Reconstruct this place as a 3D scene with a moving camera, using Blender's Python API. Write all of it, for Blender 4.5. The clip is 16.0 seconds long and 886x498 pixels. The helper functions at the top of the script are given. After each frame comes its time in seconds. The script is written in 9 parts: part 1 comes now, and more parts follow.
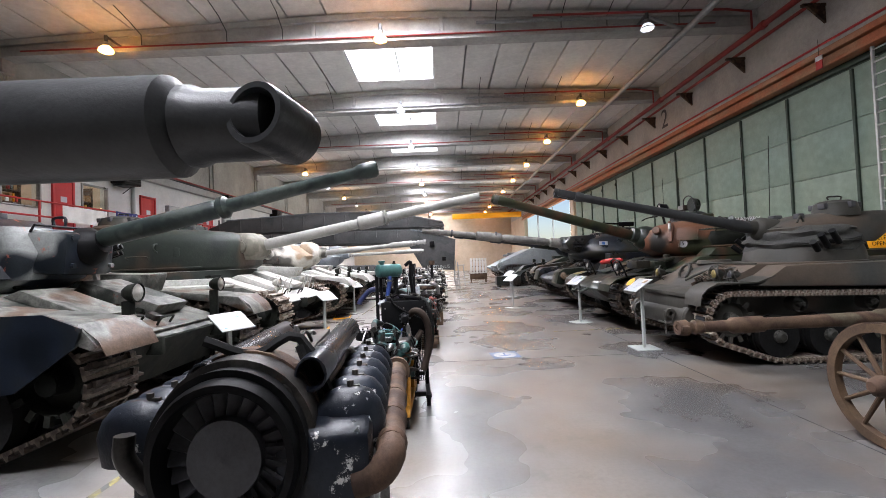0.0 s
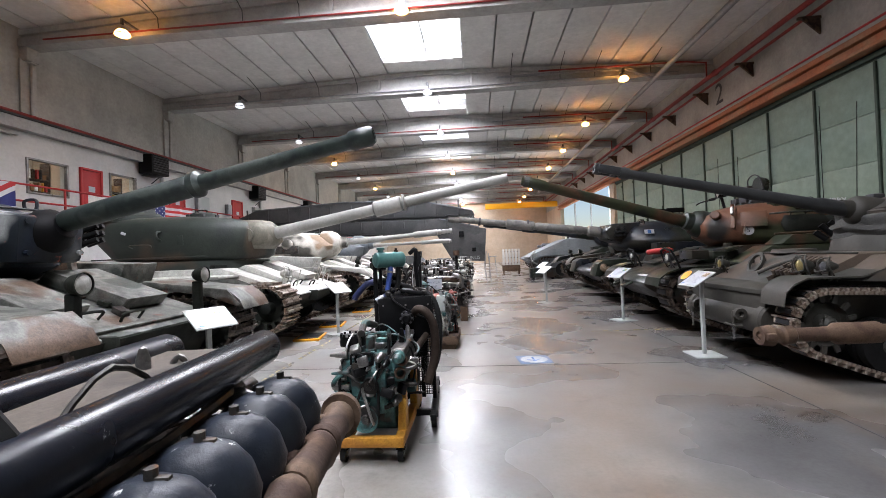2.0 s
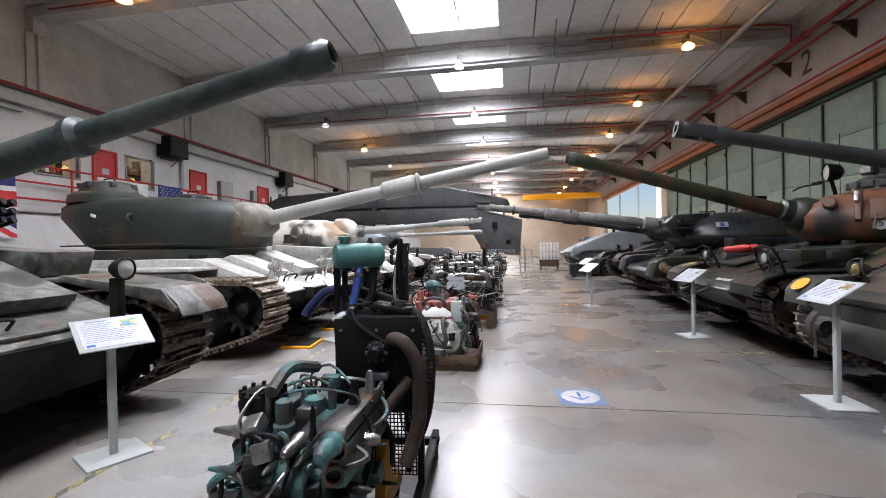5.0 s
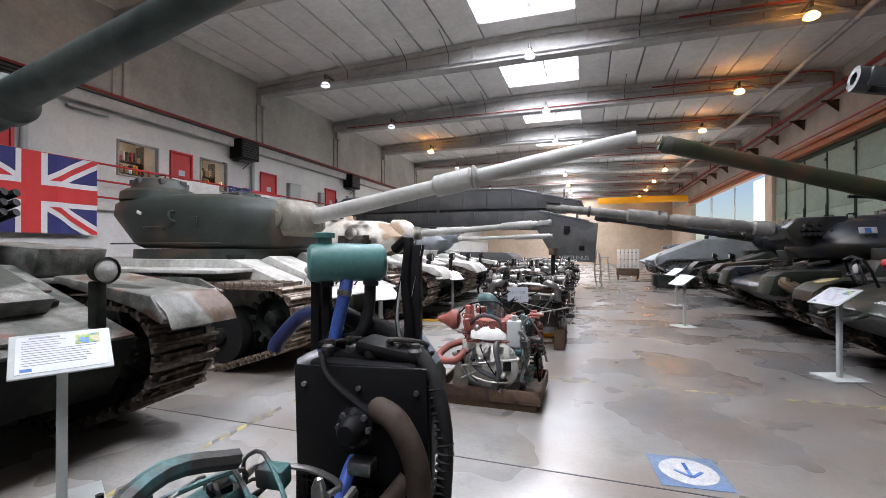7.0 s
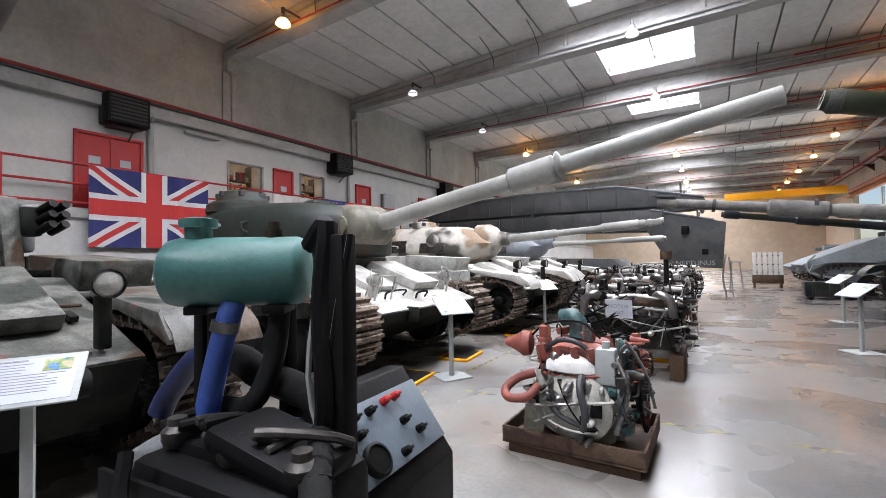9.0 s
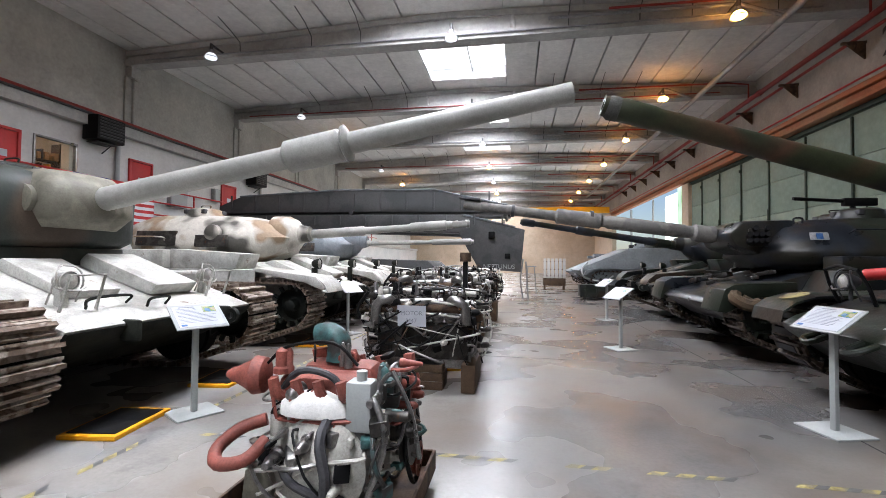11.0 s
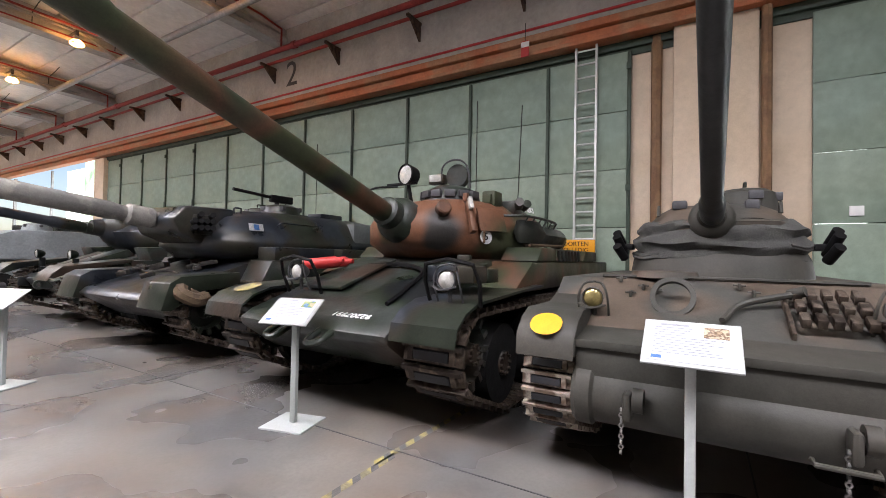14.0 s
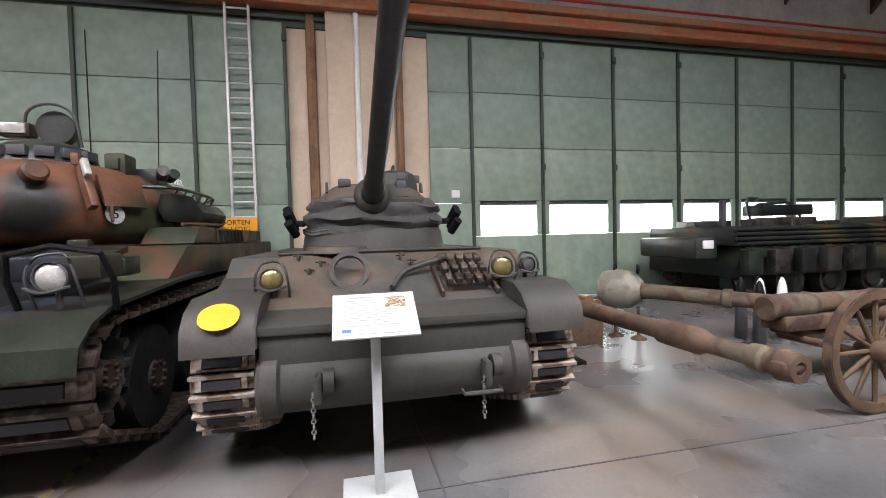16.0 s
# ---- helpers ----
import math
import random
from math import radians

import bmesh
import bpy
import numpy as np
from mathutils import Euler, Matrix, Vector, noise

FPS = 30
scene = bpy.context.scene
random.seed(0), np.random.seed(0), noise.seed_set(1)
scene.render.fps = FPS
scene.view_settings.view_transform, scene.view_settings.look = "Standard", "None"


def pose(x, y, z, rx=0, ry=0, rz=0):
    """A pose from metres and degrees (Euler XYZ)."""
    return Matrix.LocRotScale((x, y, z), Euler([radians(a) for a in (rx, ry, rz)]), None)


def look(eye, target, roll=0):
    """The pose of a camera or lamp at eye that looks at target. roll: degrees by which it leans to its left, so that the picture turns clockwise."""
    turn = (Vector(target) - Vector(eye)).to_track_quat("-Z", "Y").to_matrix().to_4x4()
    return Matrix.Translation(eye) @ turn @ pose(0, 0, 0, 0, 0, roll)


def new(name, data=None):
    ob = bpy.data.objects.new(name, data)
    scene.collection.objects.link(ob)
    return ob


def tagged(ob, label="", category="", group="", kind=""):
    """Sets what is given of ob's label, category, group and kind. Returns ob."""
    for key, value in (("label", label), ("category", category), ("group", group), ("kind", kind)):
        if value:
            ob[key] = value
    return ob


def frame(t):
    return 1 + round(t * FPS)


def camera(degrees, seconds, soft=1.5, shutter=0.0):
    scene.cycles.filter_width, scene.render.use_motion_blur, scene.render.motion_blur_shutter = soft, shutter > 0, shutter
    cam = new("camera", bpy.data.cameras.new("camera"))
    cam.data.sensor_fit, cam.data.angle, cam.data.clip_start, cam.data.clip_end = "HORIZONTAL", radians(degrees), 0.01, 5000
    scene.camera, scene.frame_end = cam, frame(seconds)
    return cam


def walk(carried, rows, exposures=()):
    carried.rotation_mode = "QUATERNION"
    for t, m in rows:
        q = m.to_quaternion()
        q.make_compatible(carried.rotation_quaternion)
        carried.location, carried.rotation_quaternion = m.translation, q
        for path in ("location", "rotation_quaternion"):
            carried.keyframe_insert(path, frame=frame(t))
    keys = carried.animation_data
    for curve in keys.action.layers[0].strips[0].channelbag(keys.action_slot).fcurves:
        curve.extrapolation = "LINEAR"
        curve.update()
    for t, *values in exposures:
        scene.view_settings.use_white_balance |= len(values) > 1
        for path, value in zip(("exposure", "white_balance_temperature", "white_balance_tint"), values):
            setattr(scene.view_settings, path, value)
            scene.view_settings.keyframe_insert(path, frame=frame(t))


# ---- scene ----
cam = camera(91.6, 16.0, soft=0.7)
PATH = [
    (0, (0.702, 0.056, 1.627), (0.704, 2.056, 1.679), -2.4),
    (0.5, (0.797, 0.268, 1.6), (0.754, 2.266, 1.679), -2.4),
    (1, (0.889, 0.509, 1.598), (0.774, 2.504, 1.675), -2.1),
    (1.5, (0.913, 0.78, 1.582), (0.759, 2.773, 1.633), -2.0),
    (2, (0.932, 1.045, 1.57), (0.772, 3.039, 1.59), -2.3),
    (2.5, (1.01, 1.342, 1.575), (0.834, 3.335, 1.571), -1.6),
    (3, (1.012, 1.642, 1.567), (0.838, 3.635, 1.539), -1.3),
    (3.2, (1.001, 1.763, 1.578), (0.835, 3.756, 1.539), -1.2),
    (5.3, (1.038, 2.879, 1.577), (0.668, 4.844, 1.565), -1.1),
    (5.5, (1.04, 2.987, 1.58), (0.644, 4.947, 1.565), -1.1),
    (6, (1.112, 3.316, 1.585), (0.691, 5.271, 1.577), -1.2),
    (6.5, (1.078, 3.592, 1.571), (0.671, 5.551, 1.57), -0.5),
    (7, (0.994, 3.826, 1.574), (0.357, 5.722, 1.584), 0.0),
    (7.5, (0.99, 4.044, 1.577), (-0.035, 5.761, 1.607), -0.5),
    (8, (0.987, 4.296, 1.566), (-0.257, 5.862, 1.608), -0.5),
    (8.5, (0.971, 4.563, 1.568), (-0.242, 6.153, 1.615), -0.8),
    (9, (0.982, 4.828, 1.542), (-0.079, 6.523, 1.596), -1.0),
    (9.2, (0.993, 4.956, 1.545), (-0.005, 6.688, 1.598), -0.9),
    (11.3, (1.105, 6.132, 1.496), (0.883, 8.119, 1.542), 0.5),
    (11.5, (1.104, 6.24, 1.486), (0.976, 8.235, 1.527), 0.4),
    (12, (1.084, 6.503, 1.513), (1.508, 8.457, 1.546), 0.4),
    (12.5, (1.109, 6.759, 1.521), (1.972, 8.563, 1.538), 0.7),
    (13, (1.205, 6.979, 1.516), (2.228, 8.697, 1.542), 0.6),
    (13.5, (1.241, 7.177, 1.505), (2.683, 8.563, 1.548), 1.6),
    (14, (1.282, 7.326, 1.515), (2.998, 8.353, 1.554), 1.1),
    (14.5, (1.371, 7.426, 1.505), (3.162, 8.317, 1.523), 0.4),
    (15, (1.481, 7.479, 1.5), (3.39, 8.074, 1.501), -0.5),
    (15.5, (1.527, 7.517, 1.505), (3.524, 7.619, 1.474), -0.9),
    (16, (1.545, 7.512, 1.506), (3.496, 7.078, 1.442), -1.5),
]
walk(cam, [(t, look(eye, target, roll)) for t, eye, target, roll in PATH], [(0.0, 0.04, 6350, 17.0), (3.0, -0.2, 6300, 17.0), (9.0, -0.22, 6250, 16.0), (11.5, -0.24, 6250, 15.0), (12.8, -0.12, 6050, 14.0), (14.0, 0.36, 6600, 19.0), (16.0, 0.42, 6550, 20.0)])

# ---- light ----
world = bpy.data.worlds.new("sky")
scene.world = world
world.use_nodes = True
wn = world.node_tree.nodes
sky = wn.new("ShaderNodeTexSky")
sky.sky_type, sky.sun_disc = "NISHITA", False
sky.sun_elevation, sky.sun_rotation = radians(50), radians(200)
world.node_tree.links.new(sky.outputs[0], wn["Background"].inputs[0])
wn["Background"].inputs[1].default_value = 0.12

BAY, BEAM0 = 6.05, 19.35
BEAMS = [BEAM0 + BAY * k for k in range(-6, 8)]
LIT = BEAMS[3:]  # bays with a skylight; the unseen roof behind is left closed to darken the start
XL, XR, Y0, Y1 = -12.9, 10.7, -17.0, 62.0


def area_lamp(name, m, sx, sy, watts, colour):
    lamp = bpy.data.lights.new(name, "AREA")
    lamp.shape, lamp.size, lamp.size_y, lamp.energy, lamp.color, lamp.spread = "RECTANGLE", sx, sy, watts, colour, radians(160)
    ob = new(name, lamp)
    ob.matrix_world = m
    return ob


SKY_X0, SKY_X1 = -2.58, 0.66
for b in LIT:
    area_lamp("skylight_lamp", pose(-0.95, b - 2.7, 9.52, 0, 0, 0), 3.0, 2.9, 1000, (0.94, 0.97, 1.0))


# ---- materials ----
def nodes_of(name):
    m = bpy.data.materials.new(name)
    m.use_nodes = True
    nt = m.node_tree
    return m, nt, nt.nodes["Principled BSDF"]


def mixed(nt, kind, fac, a, b):
    n = nt.nodes.new("ShaderNodeMix")
    n.data_type, n.blend_type = "RGBA", kind
    for sock, v in ((n.inputs[0], fac), (n.inputs[6], a), (n.inputs[7], b)):
        if hasattr(v, "is_linked"):
            nt.links.new(v, sock)
        elif isinstance(v, (int, float)):
            sock.default_value = v
        else:
            sock.default_value = (*v, 1)
    return n.outputs[2]


def noise_tex(nt, vec, scale, detail=4.0, rough=0.55):
    n = nt.nodes.new("ShaderNodeTexNoise")
    n.inputs["Scale"].default_value, n.inputs["Detail"].default_value, n.inputs["Roughness"].default_value = scale, detail, rough
    nt.links.new(vec, n.inputs["Vector"])
    return n.outputs["Fac"]


def ramp(nt, fac, stops, constant=False):
    r = nt.nodes.new("ShaderNodeValToRGB")
    e = r.color_ramp.elements
    while len(e) < len(stops):
        e.new(0.5)
    for el, (p, c) in zip(e, stops):
        el.position = p
        el.color = (*c, 1) if len(c) == 3 else (c[0], c[0], c[0], 1)
    if constant:
        r.color_ramp.interpolation = "CONSTANT"
    nt.links.new(fac, r.inputs[0])
    return r.outputs[0]


def surface(name, colours, rough=0.6, metal=0.0, patch=0.8, grain=14.0, dirt=0.35, rust=0.0, rust_colour=(0.12, 0.05, 0.02), bump=0.15, sharp=0.03, wear=0.0, gloss=0.32):
    """Paint, metal, wood or concrete: patches of the colours, grain, dirt, rust spots, fine relief."""
    m, nt, p = nodes_of(name)
    tc = nt.nodes.new("ShaderNodeTexCoord")
    vec = tc.outputs["Object"]
    if len(colours) > 1:
        big = noise_tex(nt, vec, patch, 2.0)
        n, stops = len(colours), []
        for i, c in enumerate(colours):
            lo = 0.36 + 0.28 * i / n
            stops.append((0.0 if i == 0 else lo + sharp, c))
            if i < n - 1:
                stops.append((0.36 + 0.28 * (i + 1) / n - sharp, c))
        col = ramp(nt, big, stops)
    else:
        rgb = nt.nodes.new("ShaderNodeRGB")
        rgb.outputs[0].default_value = (*colours[0], 1)
        col = rgb.outputs[0]
    g = noise_tex(nt, vec, grain, 6.0, 0.65)
    big2 = noise_tex(nt, vec, 2.3, 5.0, 0.6)
    col = mixed(nt, "MULTIPLY", 1.0, col, ramp(nt, g, [(0.25, (1 - dirt,)), (0.7, (1.0,))]))
    col = mixed(nt, "MULTIPLY", 0.8, col, ramp(nt, big2, [(0.3, (1 - dirt * 0.9,)), (0.62, (1.0,))]))
    if rust > 0:
        r = noise_tex(nt, vec, 4.5, 8.0, 0.7)
        col = mixed(nt, "MIX", ramp(nt, r, [(0.66 - 0.16 * rust, (0.0,)), (0.72 - 0.1 * rust, (1.0,))]), col, rust_colour)
    if wear > 0:
        r = noise_tex(nt, vec, 9.0, 8.0, 0.75)
        col = mixed(nt, "MIX", ramp(nt, r, [(0.68 - 0.1 * wear, (0.0,)), (0.71 - 0.1 * wear, (1.0,))]), col, (0.55, 0.55, 0.53))
    fine = noise_tex(nt, vec, 70.0, 3.0, 0.7)
    col = mixed(nt, "MULTIPLY", 0.9, col, ramp(nt, fine, [(0.36, (1 - dirt * 0.55,)), (0.5, (1.0,)), (0.66, (1 + dirt * 0.35,))]))
    nt.links.new(col, p.inputs["Base Color"])
    p.inputs["Metallic"].default_value = metal
    p.inputs["Specular IOR Level"].default_value = gloss
    nt.links.new(ramp(nt, big2, [(0.3, (max(0.05, rough - 0.12),)), (0.7, (min(1.0, rough + 0.12),))]), p.inputs["Roughness"])
    b = nt.nodes.new("ShaderNodeBump")
    b.inputs["Strength"].default_value, b.inputs["Distance"].default_value = bump, 0.018
    nt.links.new(g, b.inputs["Height"])
    nt.links.new(b.outputs[0], p.inputs["Normal"])
    return m


def glowing(name, colour, strength):
    m, nt, p = nodes_of(name)
    p.inputs["Base Color"].default_value = (*colour, 1)
    p.inputs["Emission Color"].default_value = (*colour, 1)
    p.inputs["Emission Strength"].default_value = strength
    return m


def floor_material():
    m, nt, p = nodes_of("polished_concrete")
    tc = nt.nodes.new("ShaderNodeTexCoord")
    vec = tc.outputs["Object"]
    a, b, c = noise_tex(nt, vec, 0.45, 4, 0.5), noise_tex(nt, vec, 2.6, 6, 0.6), noise_tex(nt, vec, 30, 4, 0.6)
    # skylight brightness put into the colour at left; the right side is oil-stained
    sep = nt.nodes.new("ShaderNodeSeparateXYZ")
    nt.links.new(vec, sep.inputs[0])
    edge = nt.nodes.new("ShaderNodeMath")
    edge.operation = "MULTIPLY_ADD"
    nt.links.new(a, edge.inputs[0])
    edge.inputs[1].default_value = -5.0
    nt.links.new(sep.outputs[0], edge.inputs[2])
    span = nt.nodes.new("ShaderNodeMapRange")
    span.inputs[1].default_value, span.inputs[2].default_value = -3.0, 0.6
    nt.links.new(edge.outputs[0], span.inputs[0])
    mottle = noise_tex(nt, vec, 0.75, 3, 0.45)
    stained = ramp(nt, mottle, [(0.28, (0.075, 0.074, 0.074)), (0.45, (0.105, 0.103, 0.102)), (0.6, (0.15, 0.142, 0.132)), (0.74, (0.2, 0.18, 0.158))])
    skylit = ramp(nt, a, [(0.3, (0.2, 0.2, 0.2)), (0.5, (0.25, 0.245, 0.235)), (0.68, (0.27, 0.245, 0.215))])
    col = mixed(nt, "MIX", span.outputs[0], skylit, stained)
    col = mixed(nt, "MULTIPLY", 1.0, col, ramp(nt, b, [(0.24, (0.84,)), (0.5, (0.97,)), (0.76, (1.1,))]))
    col = mixed(nt, "MULTIPLY", 0.6, col, ramp(nt, c, [(0.3, (0.75,)), (0.6, (1.0,))]))
    rust = noise_tex(nt, vec, 0.8, 4, 0.5)
    col = mixed(nt, "MIX", ramp(nt, rust, [(0.44, (0.0,)), (0.74, (0.6,))]), col, (0.14, 0.092, 0.058))
    oil = noise_tex(nt, vec, 1.9, 6, 0.62)
    col = mixed(nt, "MIX", ramp(nt, oil, [(0.56, (0.0,)), (0.74, (0.5,))]), col, (0.045, 0.04, 0.037))
    nt.links.new(col, p.inputs["Base Color"])
    nt.links.new(ramp(nt, mottle, [(0.32, (0.2,)), (0.66, (0.36,))]), p.inputs["Roughness"])
    bp = nt.nodes.new("ShaderNodeBump")
    bp.inputs["Strength"].default_value, bp.inputs["Distance"].default_value = 0.05, 0.004
    nt.links.new(c, bp.inputs["Height"])
    nt.links.new(bp.outputs[0], p.inputs["Normal"])
    return m


M_FLOOR = floor_material()
M_CONC = surface("raw_concrete", [(0.42, 0.41, 0.385), (0.5, 0.485, 0.455)], 0.85, patch=0.5, grain=9, dirt=0.22, sharp=0.09)
M_CONC_DARK = surface("beam_concrete", [(0.43, 0.425, 0.41), (0.5, 0.49, 0.47)], 0.85, patch=0.6, grain=8, dirt=0.25, sharp=0.09)
M_CEIL = surface("roof_panel", [(0.74, 0.73, 0.71), (0.8, 0.79, 0.77)], 0.9, patch=0.4, grain=6, dirt=0.18, sharp=0.09)
M_WALL_WHITE = surface("white_block_wall", [(0.55, 0.55, 0.54), (0.62, 0.61, 0.59)], 0.85, patch=0.4, grain=10, dirt=0.15, sharp=0.09)
M_TAN = surface("tan_concrete", [(0.58, 0.46, 0.34), (0.64, 0.52, 0.4)], 0.85, patch=0.5, grain=7, dirt=0.15, sharp=0.09)
M_GREEN_DOOR = surface("green_door_paint", [(0.225, 0.3, 0.245), (0.28, 0.335, 0.25)], 0.5, patch=0.3, grain=5, dirt=0.25, sharp=0.1, bump=0.05)
M_GREEN_DARK = surface("dark_green_steel", [(0.05, 0.075, 0.055)], 0.6)
M_ORANGE = surface("orange_primer_rail", [(0.5, 0.17, 0.08), (0.44, 0.22, 0.12)], 0.7, patch=1.2, grain=12, dirt=0.3, sharp=0.06)
M_RED_PIPE = surface("red_pipe_paint", [(0.33, 0.04, 0.035)], 0.5)
M_RED = surface("red_door_paint", [(0.45, 0.03, 0.03)], 0.45, dirt=0.15)
M_COLUMN_PIPE = surface("brown_primer_pipe", [(0.26, 0.15, 0.08), (0.2, 0.11, 0.06)], 0.7, patch=2, dirt=0.3)
M_ALU = surface("aluminium_ladder", [(0.62, 0.63, 0.62)], 0.4, 0.3, dirt=0.15)
M_GALV = surface("galvanised_pipe", [(0.4, 0.41, 0.42)], 0.45, 0.7)
M_GREY_DARK = surface("dark_grey_fixture", [(0.06, 0.06, 0.065)], 0.5)
M_WHITE = surface("white_paint", [(0.75, 0.75, 0.74)], 0.5, dirt=0.1)
M_STAND = surface("light_grey_stand", [(0.36, 0.38, 0.37)], 0.5, dirt=0.1)
M_PAPER = surface("white_laminated_sheet", [(0.46, 0.48, 0.52)], 0.18, dirt=0.04, bump=0.02)
M_INK = surface("grey_print", [(0.24, 0.25, 0.28)], 0.3, dirt=0.05)
M_BLUE_INK = surface("blue_print", [(0.06, 0.16, 0.4)], 0.3)
M_SKY_PRINT = surface("picture_print", [(0.15, 0.3, 0.5), (0.3, 0.4, 0.15), (0.5, 0.45, 0.3)], 0.3, patch=14)
M_BROWN_PRINT = surface("brown_picture_print", [(0.4, 0.3, 0.2), (0.2, 0.14, 0.1), (0.5, 0.42, 0.3)], 0.3, patch=25)
M_YELLOW = surface("yellow_paint", [(0.72, 0.31, 0.004)], 0.5, dirt=0.12)
M_PALE_YELLOW = surface("faded_yellow_paint", [(0.4, 0.34, 0.13), (0.24, 0.21, 0.13)], 0.6, patch=5, dirt=0.4)
M_TAPE_DARK = surface("worn_black_tape", [(0.1, 0.1, 0.1)], 0.5)
M_BLACK = surface("black_paint", [(0.006, 0.006, 0.0066)], 0.5, gloss=0.14)
M_PAD = surface("worn_rubber_pad", [(0.021, 0.0217, 0.0252)], 0.6, dirt=0.3)
M_SILENCER = surface("satin_navy_black_paint", [(0.005, 0.007, 0.012), (0.008, 0.01, 0.016)], 0.26, patch=3, dirt=0.35, wear=0.12, bump=0.08)
M_RUBBER = surface("black_rubber", [(0.0132, 0.0132, 0.0132)], 0.75, bump=0.3, gloss=0.14)
M_CANVAS = surface("grey_canvas", [(0.054, 0.054, 0.051), (0.072, 0.072, 0.066)], 0.9, patch=4, grain=60, bump=0.4)
M_STEEL = surface("bare_steel", [(0.32, 0.31, 0.3)], 0.35, 0.9, dirt=0.4)
M_DIRTY = surface("oily_metal", [(0.0525, 0.0488, 0.045), (0.0975, 0.09, 0.0825)], 0.45, 0.6, patch=5, dirt=0.5, rust=0.4)
M_RUSTY = surface("rusty_steel", [(0.111, 0.065, 0.0423), (0.065, 0.039, 0.0292), (0.15, 0.0975, 0.065)], 0.75, 0.2, patch=3.0, dirt=0.4, bump=0.35)
M_PIPE = surface("dull_brown_pipe", [(0.035, 0.024, 0.019), (0.05, 0.036, 0.028)], 0.7, patch=4, dirt=0.4, gloss=0.14)
M_RUST_PALE = surface("faded_rusty_barrel", [(0.124, 0.0775, 0.0496), (0.0806, 0.0465, 0.031), (0.124, 0.102, 0.0682)], 0.75, 0.1, patch=2.5, dirt=0.35, bump=0.3)
M_TRACK = surface("worn_track_steel", [(0.088, 0.064, 0.048), (0.152, 0.12, 0.096), (0.048, 0.036, 0.0288)], 0.55, 0.5, patch=5, dirt=0.5, bump=0.35)
M_TRACK_PALE = surface("pale_track_steel", [(0.27, 0.21, 0.165), (0.15, 0.105, 0.075), (0.36, 0.31, 0.26)], 0.6, 0.2, patch=6, dirt=0.4, bump=0.35)
M_AMX13 = surface("grey_olive_hull", [(0.0393, 0.0387, 0.0325), (0.0477, 0.0438, 0.0365)], 0.62, patch=0.9, dirt=0.25, bump=0.12, sharp=0.06)
M_AMX13_TAN = surface("grey_tan_hull", [(0.0897, 0.0676, 0.0504), (0.0498, 0.0491, 0.0438), (0.0959, 0.0729, 0.0551)], 0.62, patch=0.6, dirt=0.22, bump=0.15)
M_CAMO = surface("brown_green_black_camouflage", [(0.0109, 0.0116, 0.0116), (0.0306, 0.0374, 0.0163), (0.0782, 0.0374, 0.0204), (0.0245, 0.0313, 0.0163)], 0.55, patch=0.75, dirt=0.3, bump=0.15)
M_CAMO_BROWN = surface("brown_turret_camouflage", [(0.022, 0.02, 0.018), (0.14, 0.06, 0.032), (0.16, 0.07, 0.038), (0.15, 0.068, 0.038), (0.05, 0.055, 0.028)], 0.5, patch=0.8, dirt=0.3, bump=0.25)
M_CAMO_DARK = surface("dark_green_camouflage", [(0.008, 0.01, 0.011), (0.02, 0.028, 0.018), (0.042, 0.048, 0.044), (0.04, 0.028, 0.02)], 0.38, patch=0.9, dirt=0.45, rust=0.15, rust_colour=(0.05, 0.032, 0.022), bump=0.25)
M_LEO = surface("blue_black_hull_paint", [(0.013, 0.016, 0.022), (0.028, 0.034, 0.044), (0.03, 0.027, 0.02), (0.02, 0.026, 0.018)], 0.36, patch=0.9, dirt=0.45, rust=0.12, rust_colour=(0.05, 0.035, 0.025))
M_LEO_GREY = surface("grey_green_turret_paint", [(0.14, 0.155, 0.15), (0.1, 0.11, 0.11)], 0.5, patch=0.6, dirt=0.25)
M_SLEEVE = surface("grey_thermal_sleeve", [(0.23, 0.22, 0.2), (0.17, 0.165, 0.155)], 0.75, patch=4, dirt=0.3, bump=0.4)
M_L1 = surface("flaking_white_hull_paint", [(0.06, 0.068, 0.058), (0.2, 0.2, 0.18), (0.125, 0.128, 0.112), (0.23, 0.225, 0.205), (0.13, 0.085, 0.058)], 0.5, patch=1.5, dirt=0.6, rust=0.35, rust_colour=(0.16, 0.065, 0.045), bump=0.3, sharp=0.02)
M_L1_BLUE = surface("blue_black_splinter_paint", [(0.006, 0.009, 0.014), (0.01, 0.015, 0.026), (0.012, 0.016, 0.02), (0.01, 0.014, 0.02), (0.28, 0.29, 0.28)], 0.45, patch=1.1, dirt=0.3, rust=0.3, rust_colour=(0.5, 0.12, 0.06))
M_L1_DARK = surface("dark_green_lower_hull", [(0.01, 0.012, 0.01), (0.022, 0.024, 0.019)], 0.7, patch=2, dirt=0.5, gloss=0.14)
M_L1_GUN = surface("grey_green_gun_paint", [(0.04, 0.0544, 0.048), (0.0256, 0.0352, 0.0336), (0.056, 0.068, 0.0608)], 0.4, patch=2.5, dirt=0.3, rust=0.15)
M_GUNMETAL = surface("dark_grey_gun_paint", [(0.0255, 0.0268, 0.0281), (0.0331, 0.0344, 0.0357)], 0.45, patch=2.0, dirt=0.3, bump=0.2)
M_L2T = surface("dark_slate_turret_paint", [(0.0224, 0.0288, 0.0256), (0.0336, 0.0416, 0.0344), (0.0288, 0.036, 0.0304), (0.08, 0.056, 0.04)], 0.55, patch=0.7, dirt=0.25, bump=0.25)
